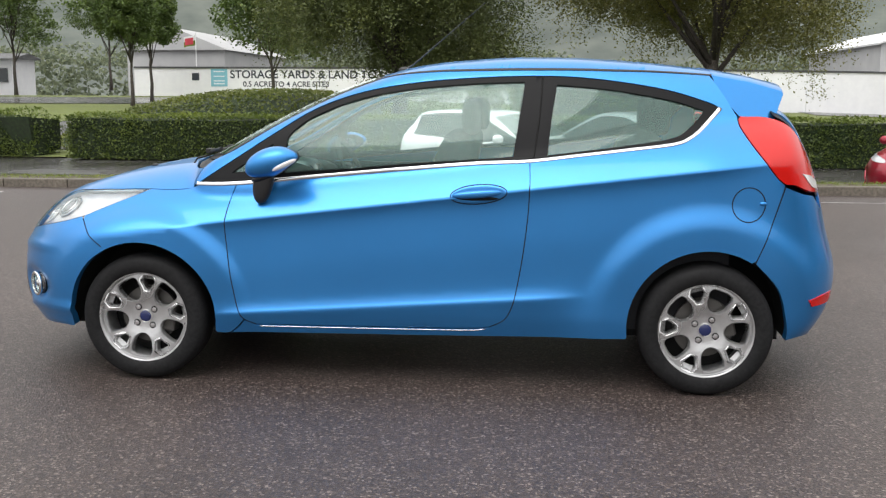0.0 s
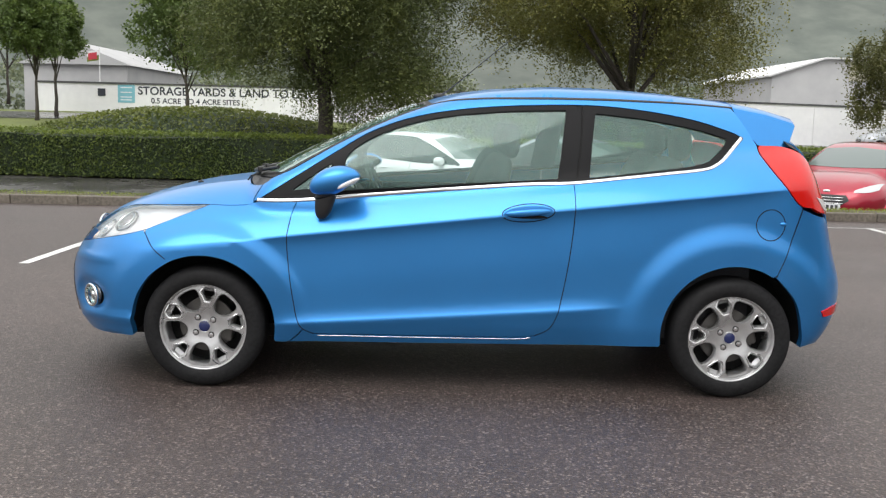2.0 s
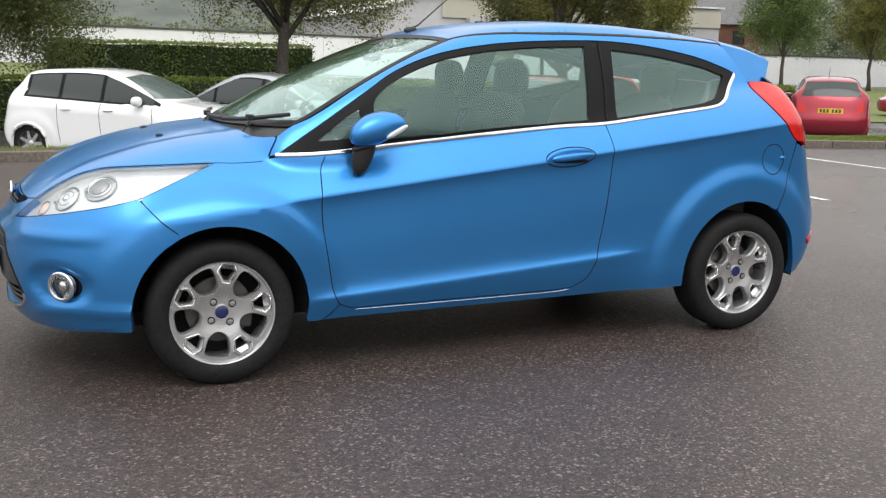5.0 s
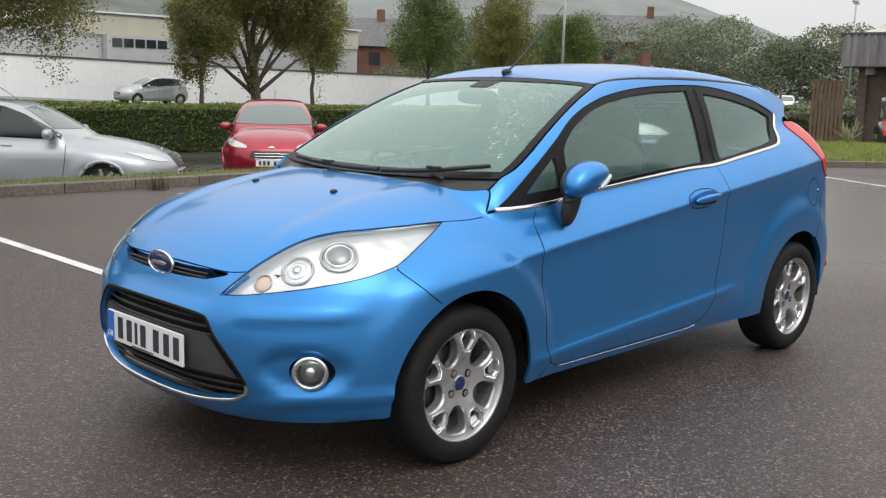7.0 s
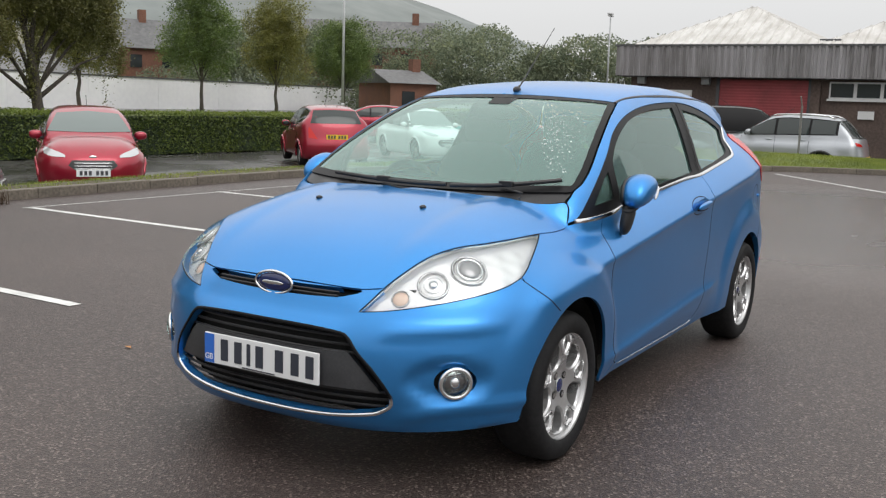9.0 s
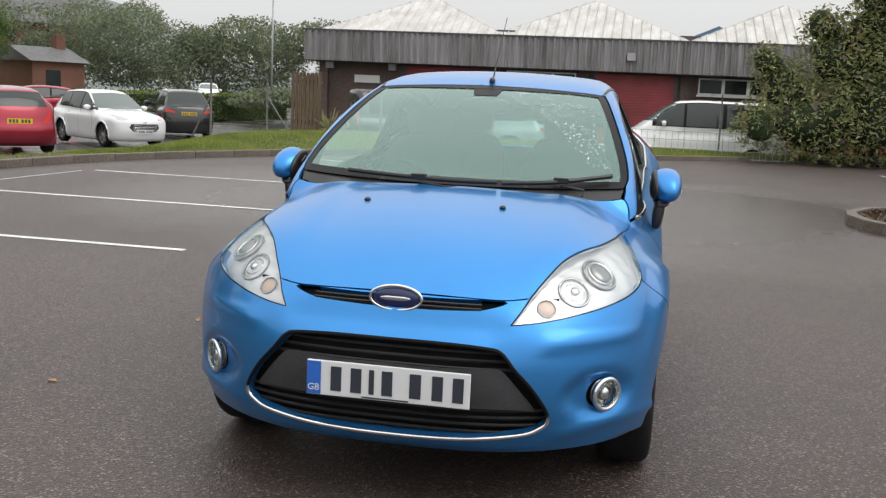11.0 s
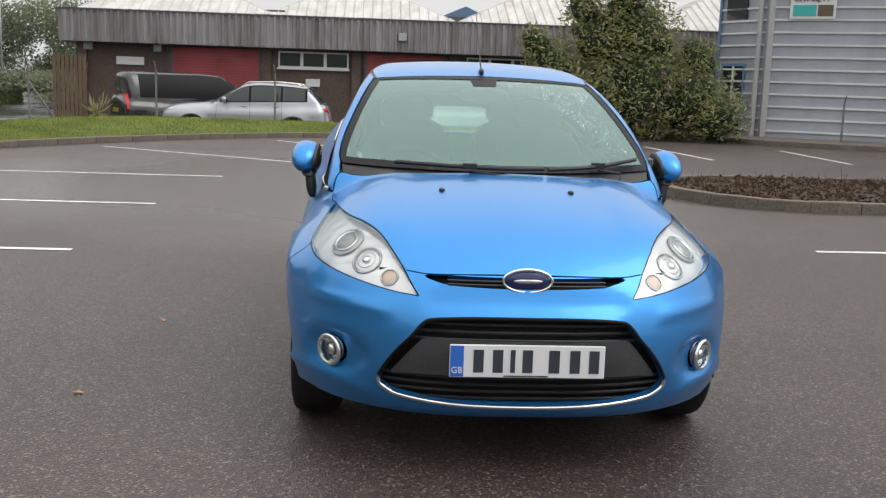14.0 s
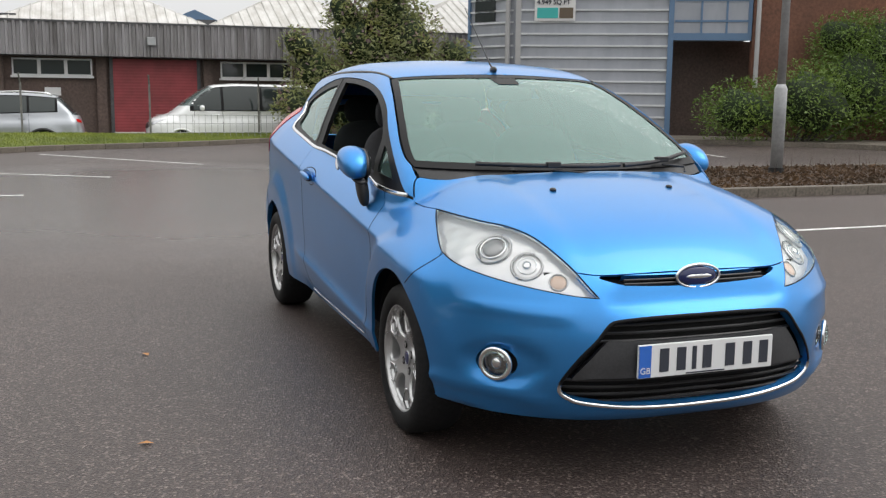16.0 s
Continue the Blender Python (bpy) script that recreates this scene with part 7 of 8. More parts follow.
# flowering bush beside the clad unit, green shrubs before the brick wing
def bush(name, x, y, base, clumps, mat, count, leaf, label, flowers=0, seed=1):
    r = np.random.default_rng(seed)
    b = empty(name, pose(x, y, base), label, "bush")
    cs = []
    tot = sum((q[3] * q[4] * q[5]) ** (2 / 3) for q in clumps)
    for cx, cy, cz, rx, ry, rz in clumps:
        part("stem", tube_bm([(cx * 0.2, cy * 0.2, -0.05), (cx * 0.7, cy * 0.7, cz * 0.6), (cx, cy, cz)], [0.05, 0.035, 0.01], 6), M["bark"], b)
        # blob coloured as the inner shade of the clump
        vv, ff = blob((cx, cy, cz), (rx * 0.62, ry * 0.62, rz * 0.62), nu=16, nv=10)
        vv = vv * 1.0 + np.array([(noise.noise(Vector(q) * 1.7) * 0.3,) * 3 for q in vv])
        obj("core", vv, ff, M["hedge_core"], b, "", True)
        n = int(count * (rx * ry * rz) ** (2 / 3) / tot)
        d = r.normal(size=(n, 3))
        d /= np.linalg.norm(d, axis=1)[:, None]
        p = d * r.uniform(0.55, 1.15, n)[:, None] * (rx, ry, rz) + (cx, cy, cz)
        cs.append(p[p[:, 2] > 0.02])
    p = np.concatenate(cs)
    v, f = leaf_quads(r, p, leaf, 0.6, 0.3, 0.35)
    quick_mesh("leaves", v, f, mat, b)
    if flowers:
        q = p[r.integers(0, len(p), flowers)]
        v, f = leaf_quads(r, q, leaf * 1.1, 0.6)
        quick_mesh("blossom", v, f, M["purple"], b)


bush("buddleia_bush", 22.6, -6.7, 0, [(-0.3, 1.6, 1.0, 1.3, 1.5, 1.1), (0, 0.2, 1.5, 1.5, 1.7, 1.5), (0.1, -1.4, 1.2, 1.3, 1.4, 1.3), (0.2, 0.9, 2.7, 1.1, 1.3, 1.1), (0, -0.1, 2.9, 1.1, 1.1, 1.0), (-0.6, -2.1, 0.7, 0.9, 0.9, 0.8), (0.1, 0.3, 3.6, 0.8, 0.9, 0.7), (0.2, 2.4, 1.9, 0.8, 0.8, 0.8), (0.3, 1.5, 3.5, 0.5, 0.6, 0.6), (0, -1.7, 2.3, 0.6, 0.6, 0.6), (-0.2, 0.6, 4.3, 0.4, 0.5, 0.5), (-0.2, 0.2, 4.2, 0.4, 0.4, 0.5), (0.1, 2.9, 2.6, 0.4, 0.5, 0.5), (-0.4, 3.1, 1.0, 0.6, 0.6, 0.6)], M["shrub_leaf"], 24000, 0.14, "large straggling dark green bush with faded purple flowers", 1800, seed=3)
bush("green_shrub", 18.0, -16.6, 0.1, [(0.6, 1.2, 0.8, 1.1, 1.3, 0.9), (0, -0.6, 1.1, 1.3, 1.4, 1.1), (0.4, -2.4, 1.5, 1.5, 1.6, 1.5), (0.6, -3.6, 2.5, 1.5, 1.5, 1.2), (0.2, -4.8, 1.6, 1.5, 1.6, 1.6), (1.0, -2.6, 2.9, 1.0, 1.1, 0.8)], M["bright_leaf"], 26000, 0.12, "rounded bright green evergreen shrub", 0, seed=6)
v, f = leaf_quads(np.random.default_rng(9), np.concatenate([np.random.default_rng(9).normal((0, 0, 0.45), (0.1, 0.12, 0.22), (120, 3))]), 0.36, 2.5, 0, 0.13)
M["flax"] = leaf_material("pale_flax_leaves", (0.2, 0.22, 0.07), (0.5, 0.48, 0.26), 0.5)
ph = quick_mesh("flax_plant", v, f, M["flax"])
ph.matrix_world = pose(22.7, 8.12, LANE + 0.22)
tagged(ph, "spiky yellow-green flax plant by the fence", "plant")

# far woods: belts of leaf clumps too far to count, haze put into their colour
def wood(name, pts, h, spread, count, label, leaf=0.8, mat="far_leaf", seed=1):
    r = np.random.default_rng(seed)
    cs = []
    for (x, y), hh in zip(pts, h):
        n = count // len(pts)
        for k in range(7):
            c = np.array((x + r.normal(0, spread * 0.6), y + r.normal(0, spread * 0.6), r.uniform(0.05, 0.85) * hh))
            d = r.normal(size=(n // 7, 3))
            d /= np.linalg.norm(d, axis=1)[:, None]
            cs.append(c + d * r.uniform(0.6, 1.05, len(d))[:, None] * (spread * 0.55, spread * 0.55, hh * 0.22))
    p = np.concatenate(cs)
    p = p[p[:, 2] > LANE]
    v, f = leaf_quads(r, p, leaf, 0.7, 0.2, 0.8)
    tagged(quick_mesh(name, v, f, M[mat]), label, "woodland", kind="stuff")


az = np.radians(np.linspace(44, 14, 15))
wood("far_wood", [(-4.6 + 92 * math.cos(a), -2.3 + 92 * math.sin(a)) for a in az], [7.5, 8, 7, 8.2, 7.4, 6.6, 7.6, 8.4, 7.8, 7, 7.4, 7.6, 6.8, 7.2, 6.4], 4.6, 150000, "belt of trees beyond the yards, haze in their leaf colour", 0.21, seed=2)
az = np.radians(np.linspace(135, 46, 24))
wood("hill_wood", [(150 * math.cos(a), 150 * math.sin(a)) for a in az], [8] * 24, 9, 50000, "trees below the hill, mist in their leaf colour", 0.6, seed=3)
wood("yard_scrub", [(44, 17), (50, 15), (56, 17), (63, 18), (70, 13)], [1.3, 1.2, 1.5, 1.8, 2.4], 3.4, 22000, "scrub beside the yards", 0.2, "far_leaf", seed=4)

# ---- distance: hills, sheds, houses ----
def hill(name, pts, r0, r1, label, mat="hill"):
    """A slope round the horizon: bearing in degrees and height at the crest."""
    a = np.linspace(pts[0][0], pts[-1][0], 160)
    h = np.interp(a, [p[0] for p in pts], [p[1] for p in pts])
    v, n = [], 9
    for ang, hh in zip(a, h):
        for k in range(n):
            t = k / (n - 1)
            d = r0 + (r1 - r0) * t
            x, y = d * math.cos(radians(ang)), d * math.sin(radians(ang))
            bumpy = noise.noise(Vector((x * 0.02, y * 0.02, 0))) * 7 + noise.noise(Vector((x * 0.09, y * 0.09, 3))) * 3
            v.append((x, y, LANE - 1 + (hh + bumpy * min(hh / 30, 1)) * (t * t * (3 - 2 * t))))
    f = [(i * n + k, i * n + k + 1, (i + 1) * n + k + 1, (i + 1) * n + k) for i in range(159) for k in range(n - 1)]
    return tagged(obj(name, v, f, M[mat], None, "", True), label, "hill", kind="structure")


hill("backdrop_slope", [(56, 40), (64, 78), (74, 100), (90, 118), (120, 112), (150, 90), (175, 50), (190, 8)], 210, 480, "nearer wooded hillside, its colour greyed for haze", "near_hill")
hill("backdrop_hill", [(8, 4), (20, 10), (24, 21), (26.6, 35), (28.7, 44), (30.5, 51), (32.5, 57), (36, 70), (45, 88), (60, 125), (90, 150), (120, 140), (150, 110), (175, 60), (190, 10)], 260, 620, "wooded hill in a pale mist-tinted colour")


def shed_block(name, x0, x1, y0, y1, eave, ridge, wall, roof, label, along="x"):
    b = empty(name, pose(0, 0, 0), label, "building")
    part("wall", box_bm(x0, x1, y0, y1, LANE, eave), M[wall], b)
    if along == "x":
        ym = (y0 + y1) / 2
        v = [(x0 - 0.4, y0 - 0.4, eave), (x1 + 0.4, y0 - 0.4, eave), (x1 + 0.4, ym, ridge), (x0 - 0.4, ym, ridge), (x0 - 0.4, y1 + 0.4, eave), (x1 + 0.4, y1 + 0.4, eave)]
        f = [(0, 1, 2, 3), (3, 2, 5, 4), (0, 3, 4), (1, 5, 2)]
    else:
        xm = (x0 + x1) / 2
        v = [(x0 - 0.4, y0 - 0.4, eave), (x0 - 0.4, y1 + 0.4, eave), (xm, y1 + 0.4, ridge), (xm, y0 - 0.4, ridge), (x1 + 0.4, y0 - 0.4, eave), (x1 + 0.4, y1 + 0.4, eave)]
        f = [(0, 3, 2, 1), (3, 4, 5, 2), (0, 4, 3), (1, 2, 5)]
    obj("roof", v, f, M[roof], b)
    return b


shed_block("white_warehouse", -34.5, -26.0, 78, 98, 4.9, 6.75, "grey_render", "grey_render", "white warehouse behind the trees", "y")
shed_block("white_office", -56, -33.9, 58, 61, 3.5, 3.9, "white_wall", "slate", "white office building with dark windows", "x")
for k in range(6):
    ob = part("office_window", box_bm(-52.6 + k * 3.4, -51.2 + k * 3.4, 57.9, 58.0, 2.0, 2.9), M["dark_glass"], bpy.data.objects["white_office"])
# grey and cream works building with one sloping roof edge and a strip of windows
cb = empty("works_building", pose(0, 0, 0), "long grey and cream works building beyond the white wall", "building")
prof = [(24.7, LANE), (24.7, 5.0), (28.6, 6.3), (58, 6.4), (58, LANE)]
v = [(x, y, z) for y in (70.5, 90) for x, z in prof]
obj("wall", v, [(0, 1, 2, 3, 4), (9, 8, 7, 6, 5), (0, 5, 6, 1), (3, 8, 9, 4)], M["grey_render"], cb)
v = [(x, y, z) for y in (70.2, 90.3) for x, z in ((24.4, 4.92), (28.6, 6.33), (58.3, 6.45), (58.3, 6.58), (28.6, 6.46), (24.4, 5.05))]
obj("roof", v, [(0, 1, 2, 3, 4, 5), (11, 10, 9, 8, 7, 6), (5, 4, 10, 11), (4, 3, 9, 10), (0, 5, 11, 6), (1, 0, 6, 7), (2, 1, 7, 8)], M["white_frame"], cb)
part("cream_band", box_bm(30.5, 58, 70.35, 70.5, 4.75, 6.15), M["cream_clad"], cb, "cream upper cladding")
part("office_block", box_bm(32.6, 39, 69.6, 70.35, LANE, 4.75), M["grey_render"], cb)
for k in range(5):
    part("window", box_bm(33.0 + k * 0.95, 33.8 + k * 0.95, 69.55, 69.62, 3.85, 4.5), M["dark_glass"], cb)
for nm, (x, y), ang, ln, ev, rd, wl in (("slate_house", (84, 61), -55, 14, 6.6, 9.4, "red_brick"), ("brick_house", (63, 43.5), -30, 4, 2.6, 3.6, "red_brick"), ("terrace_house", (60, 78), -30, 18, 5.4, 8.2, "red_brick")):
    h = empty(nm, pose(x, y, 0, 0, 0, ang), "brick house with a slate roof among trees", "house")
    part("wall", box_bm(-ln / 2, ln / 2, -3, 3, LANE, ev), M[wl], h)
    obj("roof", [(-ln / 2 - 0.3, -3.4, ev - 0.1), (ln / 2 + 0.3, -3.4, ev - 0.1), (ln / 2 + 0.3, 0, rd), (-ln / 2 - 0.3, 0, rd), (-ln / 2 - 0.3, 3.4, ev - 0.1), (ln / 2 + 0.3, 3.4, ev - 0.1)], [(0, 1, 2, 3), (3, 2, 5, 4), (0, 3, 4), (1, 5, 2)], M["slate"], h)
    part("chimney", box_bm(ln * 0.3, ln * 0.3 + 0.7, -0.4, 0.4, rd - 0.8, rd + 0.9), M[wl], h)
    for k in range(int(ln // 3)):
        part("window", box_bm(-ln / 2 + 1 + k * 3, -ln / 2 + 2.1 + k * 3, -3.06, -2.98, ev - 1.9, ev - 0.7), M["dark_glass"], h)
bc = empty("blue_roof_unit", pose(58, -4.6, 0), "distant unit with a blue ridge roof", "building")
part("wall", box_bm(-3, 3, -1.4, 1.4, LANE, 5.3), M["grey_render"], bc)
obj("roof", [(-3.2, -1.7, 5.2), (3.2, -1.7, 5.2), (3.2, 0, 5.95), (-3.2, 0, 5.95), (-3.2, 1.7, 5.2), (3.2, 1.7, 5.2)], [(0, 1, 2, 3), (3, 2, 5, 4), (0, 3, 4), (1, 5, 2)], M["blue_trim"], bc)


# flag on a pole behind the white wall
fl = empty("flag_pole", pose(-22.2, 60.0, 0), "thin white flag pole flying a small flag", "flag")
part("pole", tube_bm([(0, 0, LANE), (0, 0, 5.2)], [0.05, 0.03], 8), M["white_frame"], fl)
M["flag_red"] = material("red_flag_cloth", (0.5, 0.05, 0.07), 0.8)


def cloth(name, a0, a1, z0, z1, y, mat):
    v = [(-0.03 - 0.8 * t, y + 0.1 * math.sin(t * 7), z - 0.16 * t) for t in np.linspace(a0, a1, 12) for z in (z0, z1)]
    obj(name, v, [(2 * i, 2 * i + 1, 2 * i + 3, 2 * i + 2) for i in range(11)], mat, fl, "", True)


cloth("flag_field", 0, 1, 4.78, 5.1, 0, M["white_frame"])
cloth("flag_lower_field", 0, 1, 4.45, 4.78, 0, M["hedge_top"])
cloth("flag_emblem", 0.2, 0.85, 4.55, 4.98, -0.02, M["flag_red"])


# ---- lamp posts and fences ----
def street_lamp(x, y, base, h, r, label, arms=0, painted="steel"):
    s = empty("street_lamp", pose(x, y, base), label, "street lamp")
    part("base_tube", tube_bm([(0, 0, 0), (0, 0, 0.12)], r * 1.25, 16), M["plastic"], s)
    part("lower_tube", tube_bm([(0, 0, 0.1), (0, 0, 1.35), (0, 0, 1.42)], [r, r, r * 0.7], 16), M[painted], s, "", True)
    part("upper_tube", tube_bm([(0, 0, 1.4), (0, 0, h)], [r * 0.68, r * 0.5], 16), M[painted], s, "", True)
    for k in range(arms):
        d = 1 if k else -1
        part("arm", tube_bm([(0, 0, h - 0.05), (0.5 * d, 0.2 * d, h + 0.05)], 0.03, 8), M[painted], s)
        part("lantern", box_bm(min(0.35 * d, 0.95 * d), max(0.35 * d, 0.95 * d), -0.1 + 0.25 * d, 0.1 + 0.25 * d, h, h + 0.1, 0.02), M["grey_render"], s)
    return s


street_lamp(8.3, -8.45, 0.08, 7.0, 0.098, "grey steel street lamp in the planted island")
street_lamp(38.0, 30.0, LANE, 9.0, 0.11, "tall pale green street lamp beyond the hedge", 0)
street_lamp(56.5, 22.75, LANE, 7.4, 0.09, "street lamp with two lanterns", 2)


M["post"] = grainy("stained_concrete_post", [(0.3, (0.13, 0.13, 0.12)), (0.7, (0.24, 0.24, 0.23))], 12, 0.8)


def fence_post(x, y, h=1.55, arm=True):
    p = empty("fence_post", pose(x, y, LANE + 0.35), "concrete chain-link fence post with a cranked top", "fence post", "fence posts")
    part("post", box_bm(-0.024, 0.024, -0.024, 0.024, 0, h, 0.004), M["post"], p)
    if arm:
        part("arm", tube_bm([(0, 0, h - 0.03), (-0.12, 0.02, h + 0.22)], 0.02, 8), M["post"], p)
    return p


posts = [(21.7, 0.2), (21.6, 3.2), (21.7, 6.3), (21.5, 9.5), (20.9, 10.9), (23.2, -2.8)]
for x, y in posts:
    fence_post(x, y)
for (x, y), d in (((21.5, 9.5), -0.8), ((20.9, 10.9), 0.6)):
    s = part("fence_strut", tube_bm([(x, y, LANE + 1.5), (x + 0.1, y + d, LANE + 0.3)], 0.024, 8), M["post"])
    tagged(s, "sloping concrete fence strut", "fence strut")
fp = fence_post(22.3, -12.6, 1.25)
# wire mesh between the posts in front of the white van
mesh = empty("wire_fence", pose(0, 0, 0), "low green wire mesh fence", "fence")
for y in np.arange(-4.4, 0.0, 0.16):
    part("wire", tube_bm([(22.0 - 0.28 * y * 0, y, LANE + 0.3), (22.0, y, 0.72)], 0.006, 4), M["steel"], mesh)
for z in (0.05, 0.25, 0.48, 0.7):
    part("rail", tube_bm([(22.0, -4.5, z), (22.0, 0.05, z)], 0.008, 5), M["steel"], mesh)
gate = empty("slatted_gate", pose(23.0, 0, 0), "tall weathered timber slatted gate", "gate")
for y in np.arange(8.45, 9.35, 0.115):
    part("slat", box_bm(-0.02, 0.02, y, y + 0.085, LANE + 0.3, 1.82), M["timber"], gate)
for z in (0.35, 1.5):
    part("gate_rail", box_bm(0.02, 0.06, 8.42, 9.36, z, z + 0.1), M["timber"], gate)

# notice board on two posts by the yard entrance
nb = empty("notice_board", pose(29.9, 18.6, LANE, 0, 0, -55), "white and green notice board on two posts", "sign")
part("board", box_bm(-0.8, 0.8, -0.02, 0.02, 0.08, 0.78), M["white_frame"], nb)
part("green_panel", box_bm(-0.74, 0.74, -0.03, -0.02, 0.55, 0.72), M["teal"], nb, "green heading panel")
for x in (-0.5, 0.5):
    part("post", box_bm(x - 0.03, x + 0.03, 0.02, 0.07, 0, 0.8), M["post"], nb)
for z in (0.2, 0.32, 0.43):
    part("print_line", box_bm(-0.45, 0.4, -0.028, -0.021, z, z + 0.03), M["coping"], nb)

# ---- other parked cars and vans, all on the lane and yards beyond the kerb ----
M["car_glass"] = material("dark_tinted_car_glass", (0.03, 0.038, 0.038), 0.04, 0.0, 0.0, 0.5)
# paler copy of the car glass, sky reflection put into its base colour
M["screen_glass"] = material("sky_lit_car_glass", (0.1, 0.13, 0.125), 0.05, 0.0, 0.0, 0.9)
M["white_lens"] = material("pale_lamp_lens", (0.55, 0.56, 0.58), 0.12, 0.3, 0.5)
M["grey_bar"] = material("grey_plate_print", (0.05, 0.05, 0.06), 0.5)


class SmallHatch(HeroForm):
    detail = 0.7


class PoloHatch(HeroForm):
    detail = 0.4
    roof = ([-1.2, -0.6, -0.3, 0.0, 0.4, 0.8, 1.2, 1.6, 2.0], [1.2, 1.33, 1.4, 1.45, 1.475, 1.47, 1.45, 1.4, 1.3])
    crest, crest_k, nose_k = 0.86, 0.05, 0.5
    nose = ([0.1, 0.2, 0.36, 0.5, 0.6, 0.7, 0.8], [-1.9, -1.95, -2.0, -2.0, -1.98, -1.95, -1.85])
    bonnet = ([-2.1, -1.95, -1.8, -1.5, -1.1, -0.9, -0.5, 0.0, 2.2], [0.68, 0.8, 0.86, 0.94, 1.0, 1.02, 1.1, 1.2, 1.3])


class Saloon(HeroForm):
    axles, detail, crest, crest_k, gw0, nose_k = (-1.32, 1.32), 0.0, 0.84, 0.03, 0.76, 0.5
    bonnet = ([-2.2, -2.1, -1.9, -1.5, -1, -0.8, 0.5, 1.5, 2.1, 2.25], [0.62, 0.7, 0.77, 0.86, 0.94, 0.96, 0.96, 1.0, 0.99, 0.94])
    roof = ([-1, -0.3, 0, 0.4, 0.8, 1.2, 1.6], [1.15, 1.36, 1.42, 1.45, 1.43, 1.36, 1.22])
    screen = ([0.9, 1.0, 1.2, 1.35, 1.45], [-1.05, -0.85, -0.5, -0.2, 0.1])
    ghtail = ([0.9, 1.0, 1.2, 1.35, 1.45], [1.75, 1.6, 1.25, 0.95, 0.7])
    nose = ([0.1, 0.25, 0.4, 0.6, 0.7, 0.8], [-2.05, -2.2, -2.23, -2.22, -2.18, -2.05])
    tail = ([0.1, 0.3, 0.5, 0.7, 0.9, 1.0, 1.45], [2.05, 2.22, 2.28, 2.27, 2.24, 2.18, 2.1])
    plan = ([-2.3, -1.8, -1.3, 0, 1.3, 1.8, 2.3], [0.82, 0.85, 0.87, 0.885, 0.88, 0.86, 0.8])


class Suv(HeroForm):
    axles, hub, detail, crest, crest_k, gw0, gz0, gsl, nose_k = (-1.4, 1.3), 0.36, 0.3, 0.98, 0.03, 0.82, 1.1, 0.3, 0.4
    bonnet = ([-2.35, -2.2, -2.0, -1.5, -1, -0.8, 2.3], [0.86, 0.97, 1.02, 1.08, 1.12, 1.13, 1.16])
    roof = ([-1, -0.5, -0.2, 0.3, 1, 1.8, 2.1], [1.3, 1.5, 1.6, 1.67, 1.66, 1.6, 1.52])
    screen = ([1.0, 1.1, 1.3, 1.5, 1.67], [-1.15, -0.98, -0.65, -0.3, 0])
    ghtail = ([0.9, 1.1, 1.3, 1.5, 1.6], [2.22, 2.18, 2.0, 1.8, 1.7])
    nose = ([0.1, 0.3, 0.5, 0.8, 0.9, 1.0], [-2.1, -2.25, -2.31, -2.29, -2.22, -2.1])
    tail = ([0.1, 0.3, 0.5, 0.7, 0.9, 1.1, 1.4], [2.1, 2.25, 2.31, 2.3, 2.26, 2.2, 2.0])
    plan = ([-2.3, -1.8, -1.3, 0, 1.3, 1.8, 2.3], [0.84, 0.88, 0.9, 0.91, 0.91, 0.89, 0.84])


class Van(HeroForm):
    axles, hub, detail, crest, crest_k, gw0, gz0, gsl, nose_k, tail_k = (-1.55, 1.45), 0.33, 0.3, 1.1, 0.0, 0.9, 1.2, 0.17, 0.35, 0.1
    bonnet = ([-2.45, -2.3, -1.8, 2.4], [0.8, 1.0, 1.14, 1.22])
    roof = ([-1.6, -0.9, -0.6, 0, 2.3], [1.4, 1.82, 1.93, 1.97, 1.95])
    screen = ([1.1, 1.3, 1.6, 1.9], [-1.85, -1.6, -1.2, -0.75])
    ghtail = ([0.9, 1.9], [2.45, 2.4])
    nose = ([0.1, 0.3, 0.5, 0.8, 0.95, 1.1], [-2.3, -2.42, -2.46, -2.44, -2.4, -2.25])
    tail = ([0.1, 0.3, 0.6, 1.2, 1.9], [2.35, 2.44, 2.46, 2.45, 2.4])
    plan = ([-2.4, -1.8, -1.3, 0, 1.3, 2.4], [0.88, 0.93, 0.95, 0.95, 0.95, 0.94])


